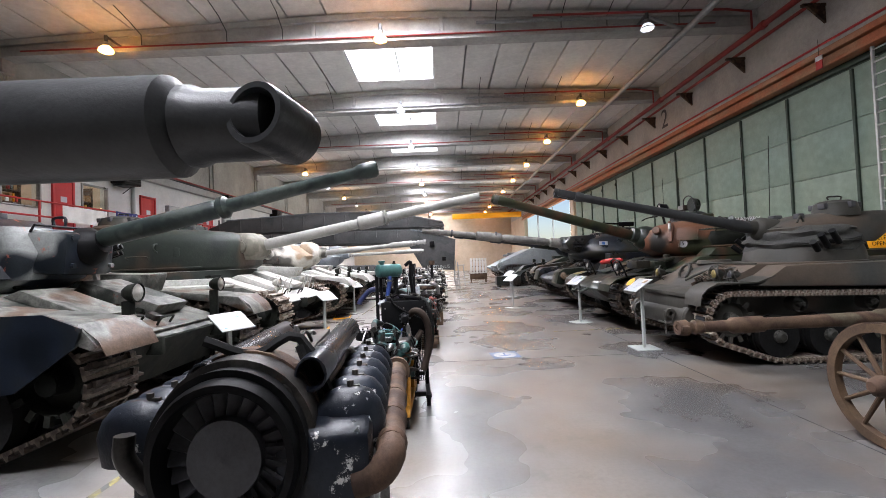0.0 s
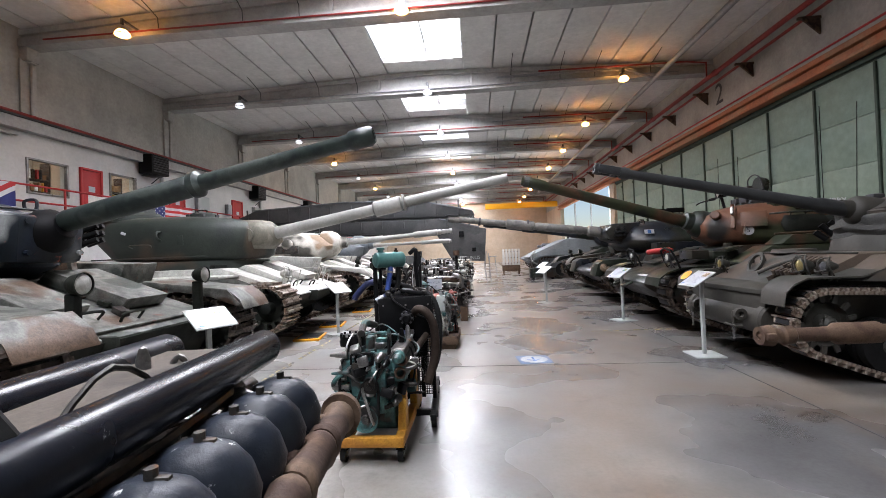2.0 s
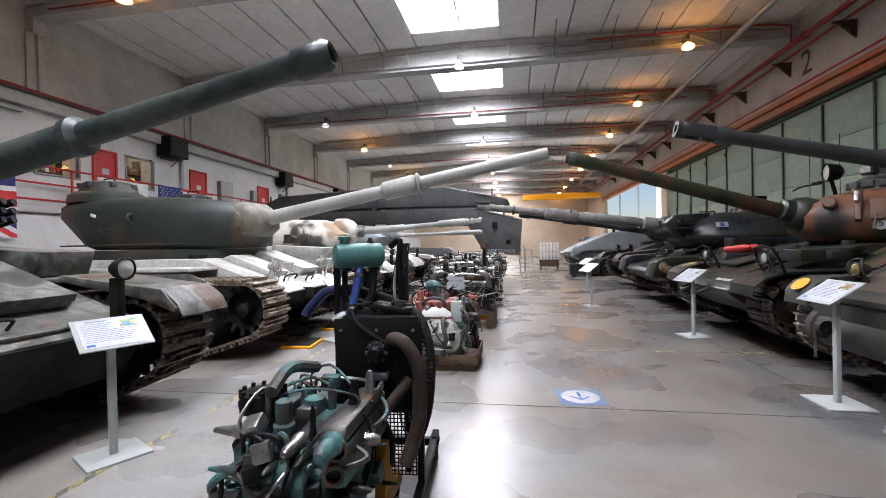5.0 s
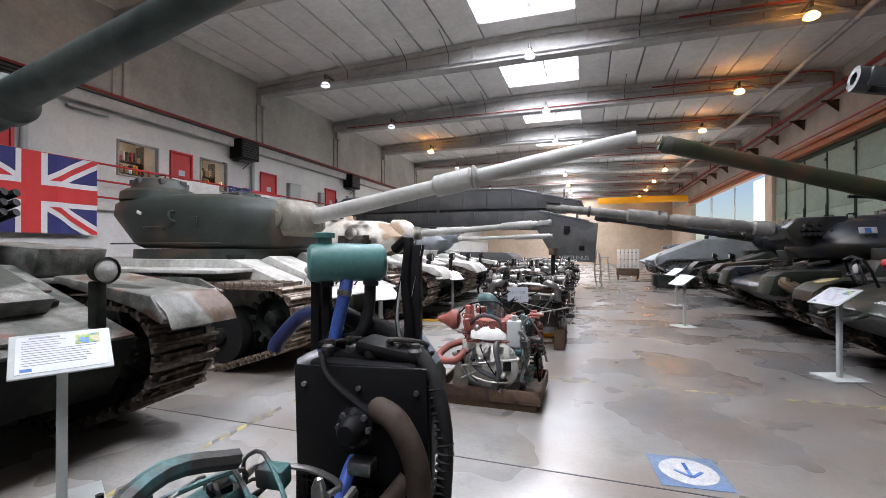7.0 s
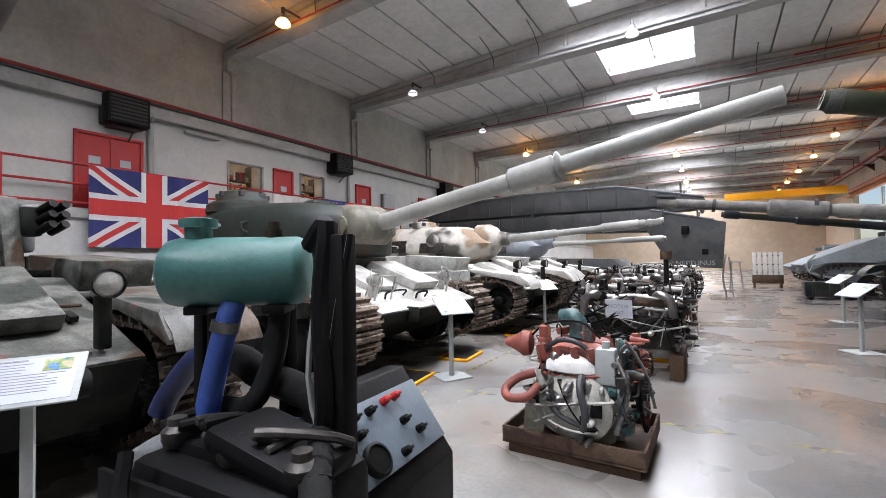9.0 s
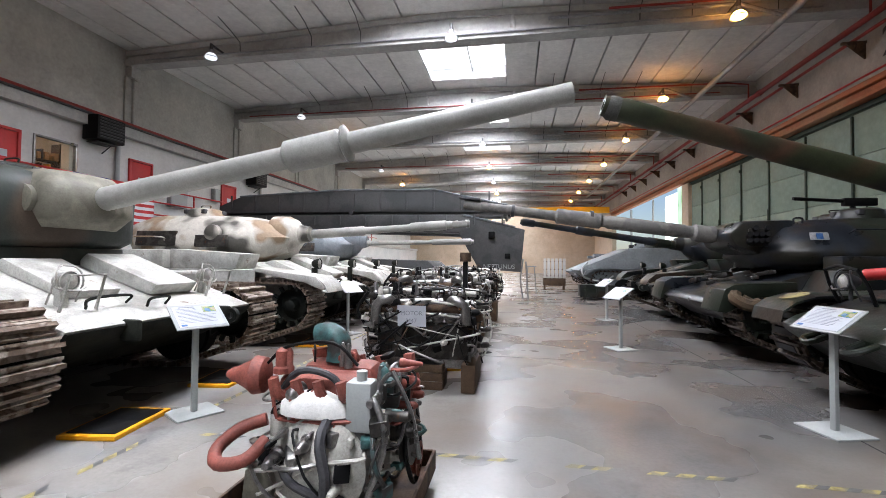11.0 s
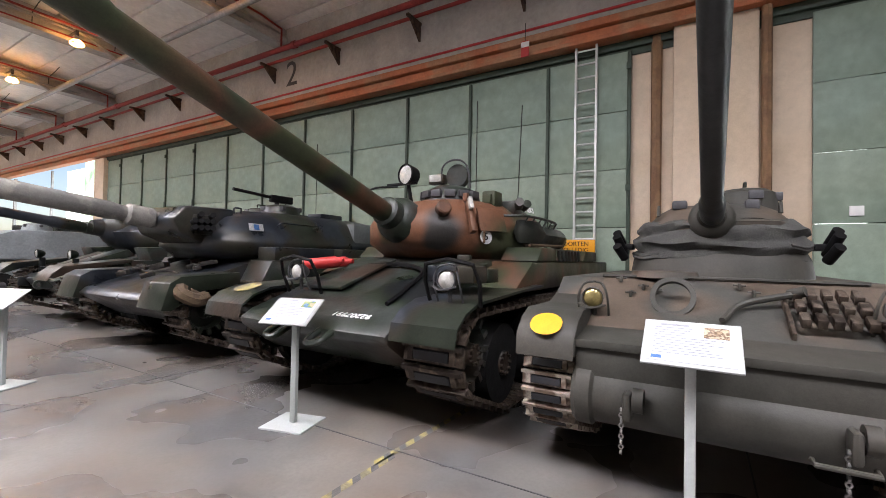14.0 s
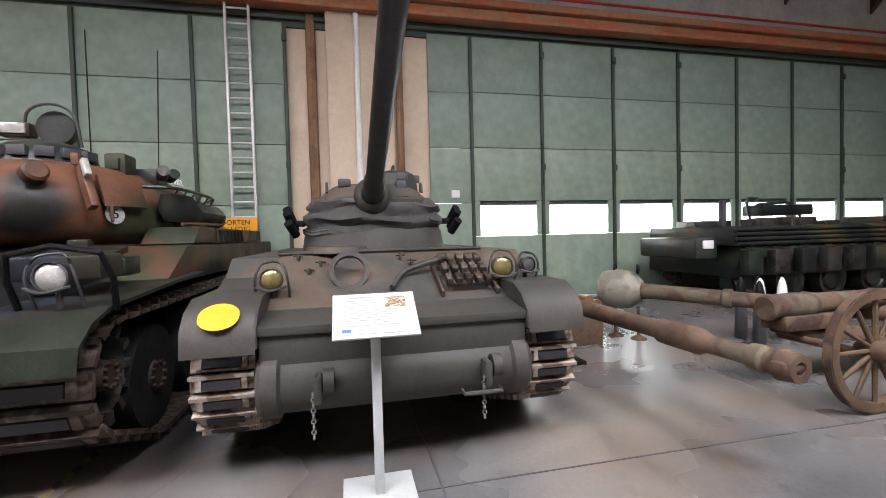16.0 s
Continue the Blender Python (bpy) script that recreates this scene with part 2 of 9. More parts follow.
M_WHITE_HULL = surface("white_washed_hull_paint", [(0.5, 0.5, 0.46), (0.58, 0.57, 0.53), (0.42, 0.41, 0.37)], 0.6, patch=1.4, dirt=0.35, rust=0.22)
M_WHITE_GUN = surface("white_grey_gun_paint", [(0.3, 0.3, 0.28), (0.36, 0.355, 0.33)], 0.42, patch=1.6, dirt=0.22, sharp=0.09)
M_L3T = surface("white_tan_black_camouflage", [(0.08, 0.075, 0.065), (0.52, 0.49, 0.43), (0.56, 0.53, 0.47), (0.32, 0.23, 0.15)], 0.65, patch=1.1, dirt=0.25, bump=0.3)
M_GREYBLUE = surface("grey_blue_paint", [(0.16, 0.18, 0.2), (0.2, 0.22, 0.24)], 0.55, patch=1, dirt=0.3)
M_BRIDGE = surface("dark_grey_bridge_paint", [(0.075, 0.078, 0.08), (0.1, 0.1, 0.1)], 0.6, patch=0.9, dirt=0.3)
M_LIGHTGREY_HULL = surface("light_grey_hull_paint", [(0.24, 0.27, 0.28), (0.2, 0.22, 0.23)], 0.55, patch=0.8, dirt=0.3)
M_NAVY = surface("navy_engine_paint", [(0.0084, 0.0114, 0.018), (0.0132, 0.018, 0.0276)], 0.36, patch=4, dirt=0.35, wear=0.75, bump=0.3)
M_RED_ENG = surface("red_engine_paint", [(0.35, 0.1, 0.075), (0.28, 0.085, 0.065)], 0.6, patch=4, dirt=0.4)
M_WHITE_ENG = surface("cream_engine_paint", [(0.6, 0.58, 0.52), (0.5, 0.49, 0.44)], 0.55, patch=5, dirt=0.35)
M_TEAL = surface("teal_engine_paint", [(0.075, 0.19, 0.18), (0.05, 0.12, 0.12), (0.05, 0.048, 0.045)], 0.5, patch=6, dirt=0.5, rust=0.25, rust_colour=(0.06, 0.045, 0.035))
M_TEAL_TANK = surface("teal_tank_paint", [(0.06, 0.165, 0.155), (0.075, 0.19, 0.175)], 0.4, patch=2, dirt=0.2, wear=0.08)
M_ORANGE_CART = surface("orange_yellow_cart_paint", [(0.55, 0.26, 0.03), (0.48, 0.21, 0.03)], 0.5, patch=3, dirt=0.35, wear=0.1)
M_BLUE_HOSE = surface("blue_hose_rubber", [(0.05, 0.1, 0.36)], 0.5)
M_NAVY_HOSE = surface("dark_blue_hose_rubber", [(0.018, 0.026, 0.09)], 0.55)
M_PANEL = surface("blue_grey_panel_paint", [(0.14, 0.17, 0.2)], 0.5, dirt=0.15)
M_WOOD = surface("worn_wood", [(0.109, 0.0672, 0.0378), (0.084, 0.0504, 0.0294)], 0.75, patch=3, dirt=0.35, grain=25)
M_WOOD_GREY = surface("grey_weathered_wood", [(0.06, 0.05, 0.043), (0.095, 0.078, 0.064)], 0.8, patch=3, dirt=0.3, grain=25)
M_ROPE = surface("tan_canvas", [(0.11, 0.075, 0.045), (0.08, 0.055, 0.035)], 0.9, patch=5, grain=40, dirt=0.4, bump=0.4)
M_CLOTH = surface("white_cloth", [(0.7, 0.69, 0.66)], 0.9, dirt=0.2, bump=0.4)
M_FLAG_BLUE = surface("flag_blue_cloth", [(0.04, 0.045, 0.16)], 0.85, dirt=0.12)
M_FLAG_WHITE = surface("flag_white_cloth", [(0.68, 0.68, 0.7)], 0.85, dirt=0.1)
M_FLAG_RED = surface("flag_red_cloth", [(0.55, 0.05, 0.05)], 0.85, dirt=0.12)
M_COPPER = surface("copper_case", [(0.5, 0.28, 0.14)], 0.4, 0.7)
M_BRONZE = surface("amber_lamp_lens", [(0.3, 0.24, 0.1)], 0.08, 0.5, dirt=0.3)
M_LENS = surface("lamp_glass", [(0.5, 0.49, 0.46), (0.4, 0.39, 0.36)], 0.12, 0.25, patch=9, dirt=0.25)
M_SIGN_BLUE = surface("blue_floor_sticker", [(0.11, 0.18, 0.32), (0.13, 0.19, 0.29)], 0.4, patch=5)
M_SIGN_WHITE = surface("white_floor_sticker", [(0.5, 0.5, 0.5), (0.43, 0.43, 0.44)], 0.45, patch=6)
M_LIME = surface("cream_lime_paint", [(0.24, 0.225, 0.18), (0.17, 0.16, 0.125)], 0.6, patch=3, dirt=0.3)
M_BULB = glowing("sodium_bulb", (1.0, 0.42, 0.08), 60.0)
# bulbs that are off get a weak glow so that they look white
M_BULB_OFF_GLOW = glowing("unlit_bulb_glow", (0.9, 0.95, 1.0), 1.5)
M_OUTSIDE = glowing("bright_outside", (0.86, 0.95, 0.9), 2.2)
M_SKY = glowing("overcast_sky", (0.93, 0.96, 1.0), 2.6)
M_TUBE = glowing("fluorescent_tube", (1.0, 0.95, 0.86), 14.0)


def leaves_outside():
    m, nt, p = nodes_of("trees_outside")
    tc = nt.nodes.new("ShaderNodeTexCoord")
    a = noise_tex(nt, tc.outputs["Object"], 0.5, 8, 0.65)
    c = ramp(nt, a, [(0.35, (0.25, 0.45, 0.25)), (0.5, (0.55, 0.75, 0.5)), (0.65, (0.95, 1.0, 0.95))])
    nt.links.new(c, p.inputs["Emission Color"])
    nt.links.new(c, p.inputs["Base Color"])
    p.inputs["Emission Strength"].default_value = 1.3
    return m


M_TREES = leaves_outside()
M_GLASS, gnt, gp = nodes_of("window_glass")
gp.inputs["Transmission Weight"].default_value, gp.inputs["Roughness"].default_value, gp.inputs["Base Color"].default_value = 1.0, 0.02, (0.9, 0.95, 0.93, 1)


# ---- geometry ----
class Geo:
    """Collects solids into one mesh."""

    def __init__(self):
        self.v, self.f, self.soft = [], [], False

    def add(self, verts, faces, m=None):
        n = len(self.v)
        self.v += [tuple(m @ Vector(p)) if m else tuple(p) for p in verts]
        self.f += [tuple(i + n for i in f) for f in faces]
        return self

    def take(self, bm, m=None):
        bm.verts.index_update()
        self.add([v.co.copy() for v in bm.verts], [[v.index for v in f.verts] for f in bm.faces], m)
        bm.free()
        return self

    def box(self, c, s, bev=0.0, m=None, rot=None):
        x, y, z = (a / 2 for a in s)
        mm = Matrix.Translation(c)
        if rot:
            mm = mm @ pose(0, 0, 0, *rot)
        if m:
            mm = m @ mm
        vs = [(i * x, j * y, k * z) for i in (-1, 1) for j in (-1, 1) for k in (-1, 1)]
        fs = [(0, 1, 3, 2), (4, 6, 7, 5), (0, 4, 5, 1), (2, 3, 7, 6), (0, 2, 6, 4), (1, 5, 7, 3)]
        if bev <= 0:
            return self.add(vs, fs, mm)
        bm = bmesh.new()
        bv = [bm.verts.new(p) for p in vs]
        for f in fs:
            bm.faces.new([bv[i] for i in f])
        bmesh.ops.bevel(bm, geom=bm.edges[:], offset=min(bev, 0.45 * min(s)), segments=2, affect="EDGES", profile=0.5)
        return self.take(bm, mm)

    def prism(self, prof, y0, y1, bev=0.0, m=None, taper=None):
        """A side outline of (x, z) pushed from y0 to y1. taper: for each outline point, how much narrower each side is there."""
        n = len(prof)
        t = taper or [0] * n
        vs = [(x, y0 + t[i], z) for i, (x, z) in enumerate(prof)] + [(x, y1 - t[i], z) for i, (x, z) in enumerate(prof)]
        fs = [tuple(range(n)), tuple(reversed(range(n, 2 * n)))] + [(i, i + n, (i + 1) % n + n, (i + 1) % n) for i in range(n)]
        bm = bmesh.new()
        bv = [bm.verts.new(p) for p in vs]
        for f in fs:
            bm.faces.new([bv[i] for i in f])
        bmesh.ops.recalc_face_normals(bm, faces=bm.faces[:])
        if bev > 0:
            bmesh.ops.bevel(bm, geom=bm.edges[:], offset=bev, segments=2, affect="EDGES", profile=0.5)
        return self.take(bm, m)

    def turn(self, prof, a=(0, 0, 0), b=(0, 0, 1), seg=20, m=None, closed=False):
        """A turned body along a to b; prof: (distance along, radius)."""
        a, b = Vector(a), Vector(b)
        q = (b - a).to_track_quat("Z", "Y").to_matrix()
        vs, fs = [], []
        for d, r in prof:
            for i in range(seg):
                w = 2 * math.pi * i / seg
                vs.append(a + q @ Vector((r * math.cos(w), r * math.sin(w), d)))
        n = len(prof)
        for j in range(n - 1 if not closed else n):
            k = (j + 1) % n
            for i in range(seg):
                i2 = (i + 1) % seg
                fs.append((j * seg + i, j * seg + i2, k * seg + i2, k * seg + i))
        if not closed:
            if prof[0][1] > 1e-4:
                fs.append(tuple(reversed(range(seg))))
            if prof[-1][1] > 1e-4:
                fs.append(tuple(range((n - 1) * seg, n * seg)))
        return self.add(vs, fs, m)

    def rod(self, a, b, r, seg=10, r2=None, m=None):
        d = (Vector(b) - Vector(a)).length
        return self.turn([(0, r), (d, r if r2 is None else r2)], a, b, seg, m)

    def tube(self, pts, r, seg=8, m=None, smooth=4):
        """A round hose or bar through the points, rounded at the bends."""
        p = [Vector(q) for q in pts]
        if smooth > 1 and len(p) > 2:
            out = []
            for i in range(len(p) - 1):
                a, b = p[i], p[i + 1]
                ta = (b - p[i - 1]) / 2 if i else b - a
                tb = (p[i + 2] - a) / 2 if i + 2 < len(p) else b - a
                for k in range(smooth):
                    u = k / smooth
                    out.append(a * (2 * u**3 - 3 * u**2 + 1) + ta * (u**3 - 2 * u**2 + u) + b * (3 * u**2 - 2 * u**3) + tb * (u**3 - u**2))
            p = out + [p[-1]]
        vs, fs = [], []
        up = Vector((0.31, 0.17, 0.93))
        for i, c in enumerate(p):
            t = (p[min(i + 1, len(p) - 1)] - p[max(i - 1, 0)]).normalized()
            u = t.cross(up)
            if u.length < 0.05:
                u = t.cross(Vector((1, 0, 0)))
            u.normalize()
            w = u.cross(t)
            up = w
            for k in range(seg):
                g = 2 * math.pi * k / seg
                vs.append(c + u * (r * math.cos(g)) + w * (r * math.sin(g)))
        for i in range(len(p) - 1):
            for k in range(seg):
                k2 = (k + 1) % seg
                fs.append((i * seg + k, i * seg + k2, (i + 1) * seg + k2, (i + 1) * seg + k))
        fs += [tuple(reversed(range(seg))), tuple(range((len(p) - 1) * seg, len(p) * seg))]
        return self.add(vs, fs, m)

    def loft(self, rings, m=None):
        n = len(rings[0])
        self.soft = True
        vs = [p for r in rings for p in r]
        fs = []
        for j in range(len(rings) - 1):
            for i in range(n):
                i2 = (i + 1) % n
                fs.append((j * n + i, j * n + i2, (j + 1) * n + i2, (j + 1) * n + i))
        fs += [tuple(reversed(range(n))), tuple(range((len(rings) - 1) * n, len(rings) * n))]
        return self.add(vs, fs, m)

    def mesh(self, name, sharp=38):
        me = bpy.data.meshes.new(name)
        me.from_pydata([tuple(p) for p in self.v], [], self.f)
        bm = bmesh.new()
        bm.from_mesh(me)
        bmesh.ops.recalc_face_normals(bm, faces=bm.faces[:])
        bm.to_mesh(me)
        bm.free()
        me.shade_smooth()
        me.set_sharp_from_angle(angle=radians(62 if self.soft else sharp))
        return me


def part(name, geo, material, parent=None, label="", m=None):
    me = geo if isinstance(geo, bpy.types.Mesh) else geo.mesh(name)
    if not me.materials:
        me.materials.append(material)
    ob = new(name, me)
    if parent:
        ob.parent = parent
    if m is not None:
        ob.matrix_basis = m
    if label:
        ob["label"] = label
    return ob


layout = Matrix.Identity(4)


def thing(name, m, label, category, group=""):
    ob = new(name)
    ob.empty_display_size = 0.2
    ob.matrix_basis = layout @ m
    return tagged(ob, label, category, group)


def structure(name, geo, material, label="", category=""):
    return tagged(part(name, geo, material), label, category, "", "structure")


def oval(z, x0, x1, w, n=28, p=2.4, cy=0.0, p_back=None):
    """A ring at height z: front x1, back x0, half width w, squareness p."""
    out = []
    cx, rx = (x0 + x1) / 2, (x1 - x0) / 2
    for i in range(n):
        a = 2 * math.pi * i / n
        c, s = math.cos(a), math.sin(a)
        e = p if c > 0 or not p_back else p_back
        out.append(Vector((cx + rx * math.copysign(abs(c) ** (2 / e), c), cy + w * math.copysign(abs(s) ** (2 / e), s), z)))
    return out


# ---- the hall ----
structure("floor", Geo().box(((XL + XR) / 2, (Y0 + Y1) / 2, -0.15), (XR - XL + 1.2, Y1 - Y0 + 1, 0.3)), M_FLOOR, "polished grey concrete hall floor with brown stains", "floor")


def roof_z(x):
    return 9.4 - 0.035 * abs(x + 1.1)


def build_roof():
    # ribbed panels between the beams, with skylight openings in the middle
    geo = Geo()
    edges = [XL - 0.3] + [SKY_X0 - 1.2 * k for k in range(8, -1, -1)] + [SKY_X1 + 1.2 * k for k in range(9)] + [XR + 0.3]
    edges = sorted(e for e in edges if XL - 0.31 <= e <= XR + 0.31)
    ys = [Y0 - 0.3] + BEAMS + [Y1 + 0.3]
    for a, b in zip(edges, edges[1:]):
        sky_col = abs(a - SKY_X0) < 0.01
        for y0, y1 in zip(ys, ys[1:]):
            spans = [(y0, y1)]
            if sky_col and y0 in BEAMS and y1 in LIT:
                spans = [(y0, y1 - 4.25), (y1 - 1.16, y1)]
            for u, v in spans:
                za, zb = roof_z(a), roof_z(b)
                g = 0.03
                top = 0.4
                geo.add([(a + g, u, za), (b - g, u, zb), (b - g, v, zb), (a + g, v, za), (a + g, u, za + top), (b - g, u, zb + top), (b - g, v, zb + top), (a + g, v, za + top)],
                        [(0, 3, 2, 1), (4, 5, 6, 7), (0, 1, 5, 4), (1, 2, 6, 5), (2, 3, 7, 6), (3, 0, 4, 7)])
    geo.box(((XL + XR) / 2, (Y0 + Y1) / 2, 10.3), (XR - XL + 1, Y1 - Y0 + 1, 0.2))
    structure("ceiling", geo, M_CEIL, "pale ribbed concrete roof panels", "ceiling")


build_roof()


def build_beams():
    # concrete I-beams across the hall, a little higher in the middle
    x0, x1, mid = XL + 0.02, XR - 0.02, -1.1
    for y in BEAMS:
        geo = Geo()
        for a, b in ((x0, mid), (mid, x1)):
            za, zb = roof_z(a) - 0.05, roof_z(b) - 0.05
            for half, z0, z1 in ((0.24, (8.4, 8.4), (8.64, 8.64)), (0.1, (8.64, 8.64), (za - 0.18, zb - 0.18)), (0.2, (za - 0.18, zb - 0.18), (za, zb))):
                geo.add([(a, y - half, z0[0]), (b, y - half, z0[1]), (b, y + half, z0[1]), (a, y + half, z0[0]), (a, y - half, z1[0]), (b, y - half, z1[1]), (b, y + half, z1[1]), (a, y + half, z1[0])],
                        [(0, 3, 2, 1), (4, 5, 6, 7), (0, 1, 5, 4), (1, 2, 6, 5), (2, 3, 7, 6), (3, 0, 4, 7)])
        for x in (-3.0, 0.95):
            geo.box((x, y, 8.86), (0.14, 0.34, 0.5), 0.02)
        geo.box((XL + 0.18, y, 8.2), (0.36, 0.4, 0.42), 0.03)
        structure("beam", geo, M_CONC_DARK, "grey precast concrete roof beam", "beam")
        # conduits and hangers on the beam's near side
        c = Geo()
        c.rod((XL + 1, y - 0.28, 8.52), (XR - 1.4, y - 0.28, 8.52), 0.025, 6)
        structure("conduit", c, M_RED_PIPE if round((y - BEAM0) / BAY) % 2 else M_GALV, "thin pipe along the beam", "pipe")
        s = Geo()
        for x in (-8.2, -5.6, -3.9, 2.6, 4.6, 6.0, 8.2):
            s.tube([(x, y - 1.4, roof_z(x) - 0.03), (x, y - 0.75, roof_z(x) - 0.16), (x, y - 0.3, 8.86), (x, y - 0.28, 8.56)], 0.014, 6, smooth=1)
        structure("hanger_rods", s, M_GREY_DARK, "thin dark conduits dropping from the roof", "conduit")


build_beams()
for k, b in enumerate(LIT):
    f = Geo()
    y0, y1 = b - 4.25, b - 1.16
    zc = roof_z(-1)
    for x in (SKY_X0, SKY_X1):
        f.box((x, (y0 + y1) / 2, zc + 0.2), (0.06, y1 - y0, 0.44))
    for y in (y0, y1):
        f.box((-1.0, y, zc + 0.2), (SKY_X1 - SKY_X0, 0.06, 0.44))
    f.box((-0.8, (y0 + y1) / 2, zc + 0.3), (0.05, y1 - y0, 0.06))
    structure("backdrop_sky", Geo().box((-1.0, (y0 + y1) / 2, zc + 0.46), (SKY_X1 - SKY_X0, y1 - y0, 0.02)), M_SKY, "white overcast sky above the skylight", "backdrop")
    structure("skylight_frame", f, M_WHITE, "white skylight frame in the roof", "skylight")


def build_lamps():
    # bell-shaped hanging lamps under the beams
    for i, y in enumerate(BEAMS):
        for x in (-8.85, -0.85, 6.94):
            lit = (i, x) in ((5, -8.85), (5, -0.85)) or (i >= 6 and x > 5) or (i >= 8 and (i + (x < -5)) % 2)
            t = thing("pendant_lamp", pose(x, y - 0.85, 8.43), "bell-shaped hall lamp hanging under a concrete beam, " + ("glowing orange" if lit else "unlit but with an added white glow"), "lamp", "hall lamps")
            part("bracket", Geo().box((0, 0.3, 0.12), (0.06, 0.66, 0.06), 0.01).rod((0, 0, 0.15), (0, 0, -0.06), 0.05, 10), M_GREY_DARK, t)
            part("shade", Geo().turn([(0, 0.06), (0.08, 0.085), (0.16, 0.12), (0.28, 0.21), (0.29, 0.21), (0.17, 0.105), (0.02, 0.05)], (0, 0, -0.04), (0, 0, -1), 18), M_GALV, t)
            part("bulb", Geo().turn([(0, 0.03), (0.05, 0.12), (0.14, 0.19), (0.19, 0.17), (0.23, 0.08), (0.24, 0.0)], (0, 0, -0.14), (0, 0, -1), 14), M_BULB if lit else M_BULB_OFF_GLOW, t)


build_lamps()


def build_left_wall():
    top = 9.6
    # openings on the gallery: (y0, y1, z0, z1)
    holes = [(13.28, 14.66, 3.95, 5.08), (16.31, 17.6, 3.95, 5.14)]
    lower = Geo()
    ys = sorted({Y0, Y1, *[h[0] for h in holes], *[h[1] for h in holes]})
    for a, b in zip(ys, ys[1:]):
        hole = [h for h in holes if h[0] == a and h[1] == b]
        for z0, z1 in ([(-0.1, hole[0][2]), (hole[0][3], 5.84)] if hole else [(-0.1, 5.84)]):
            lower.box((XL - 0.15, (a + b) / 2, (z0 + z1) / 2), (0.3, b - a, z1 - z0))
    structure("wall_west_lower", lower, M_WALL_WHITE, "white painted block wall behind the gallery", "wall")
    up = Geo().box((XL - 0.1, (Y0 + Y1) / 2, (6.18 + top) / 2), (0.4, Y1 - Y0, top - 6.18))
    structure("wall_west_upper", up, M_CONC, "bare grey concrete upper wall", "wall")
    led = Geo().box((XL + 0.02, (Y0 + Y1) / 2, 6.01), (0.5, Y1 - Y0, 0.36), 0.02)
    structure("ledge", led, M_CONC_DARK, "concrete ledge along the wall", "ledge")
    structure("cable_pipe", Geo().rod((XL + 0.32, Y0, 6.28), (XL + 0.32, Y1, 6.28), 0.05, 8), M_RED_PIPE, "dark red pipe above the ledge", "pipe")
    structure("cable_tray", Geo().box((XL + 0.31, (Y0 + Y1) / 2, 6.2), (0.1, Y1 - Y0, 0.05)), M_GREY_DARK, "dark cable tray on the ledge", "cable tray")
    for y in BEAMS:
        structure("pilaster", Geo().box((XL + 0.14, y, 7.15), (0.08, 0.5, 1.8), 0.02), M_CONC, "concrete wall pilaster", "pilaster")
        structure("downpipe", Geo().rod((XL + 0.22, y + 0.05, 6.2), (XL + 0.22, y + 0.05, 8.1), 0.05, 10).box((XL + 0.25, y + 0.05, 8.05), (0.18, 0.2, 0.2), 0.03), M_CONC, "painted rainwater pipe", "pipe")
    # gallery deck and rail
    structure("gallery_deck", Geo().box((XL + 0.5, (Y0 + Y1) / 2, 2.85), (1.0, Y1 - Y0, 0.24), 0.01), M_CONC, "concrete gallery walkway", "gallery")
    structure("gallery_wall", Geo().box((XL + 0.72, (Y0 + Y1) / 2, 1.36), (0.3, Y1 - Y0, 2.74)), M_WALL_WHITE, "white wall under the gallery", "wall")
    r = thing("railing", pose(XL + 0.96, 0, 2.97), "red painted steel gallery railing", "railing")
    for z in (1.06, 0.58, 0.12):
        part("rail", Geo().rod((0, Y0, z), (0, 45, z), 0.03, 8), M_RED, r)
    y = Y0 + 0.6
    while y < 45:
        part("post", Geo().box((0, y, 0.52), (0.05, 0.05, 1.04), 0.006), M_RED, r)
        y += 2.0
    # red doors
    for y0, y1, z1 in ((9.17, 10.69, 5.08), (15.11, 15.93, 5.08), (19.5, 20.45, 5.1), (24.5, 25.5, 5.05), (33.0, 34.0, 5.05)):
        d = tagged(new("door_%d" % (1 + (9.17, 15.11, 19.5, 24.5, 33.0).index(y0))), "red steel door on the gallery with paper notices", "door", "", "structure")
        d.matrix_basis = pose(XL, (y0 + y1) / 2, 2.97)
        w, h = y1 - y0, z1 - 2.97
        part("frame", Geo().box((0.03, -w / 2, h / 2), (0.1, 0.08, h), 0.01).box((0.03, w / 2, h / 2), (0.1, 0.08, h), 0.01).box((0.03, 0, h), (0.1, w + 0.08, 0.08), 0.01), M_RED, d)
        n = 2 if w > 1.2 else 1
        for i in range(n):
            lw = (w - 0.09) / n
            lf = part("leaf", Geo().box((0.02, -w / 2 + 0.045 + lw * (i + 0.5), h / 2 - 0.02), (0.05, lw - 0.012, h - 0.06), 0.006), M_RED, d)
            part("notice", Geo().box((0.05, -w / 2 + 0.045 + lw * (i + 0.5), h - 0.7), (0.006, 0.26, 0.2), 0.0), M_PAPER, lf)
        part("handle", Geo().rod((0.05, w / 2 - 0.15, 1.0), (0.1, w / 2 - 0.15, 1.0), 0.012).rod((0.1, w / 2 - 0.15, 1.0), (0.1, w / 2 - 0.27, 1.0), 0.012), M_GREY_DARK, d)
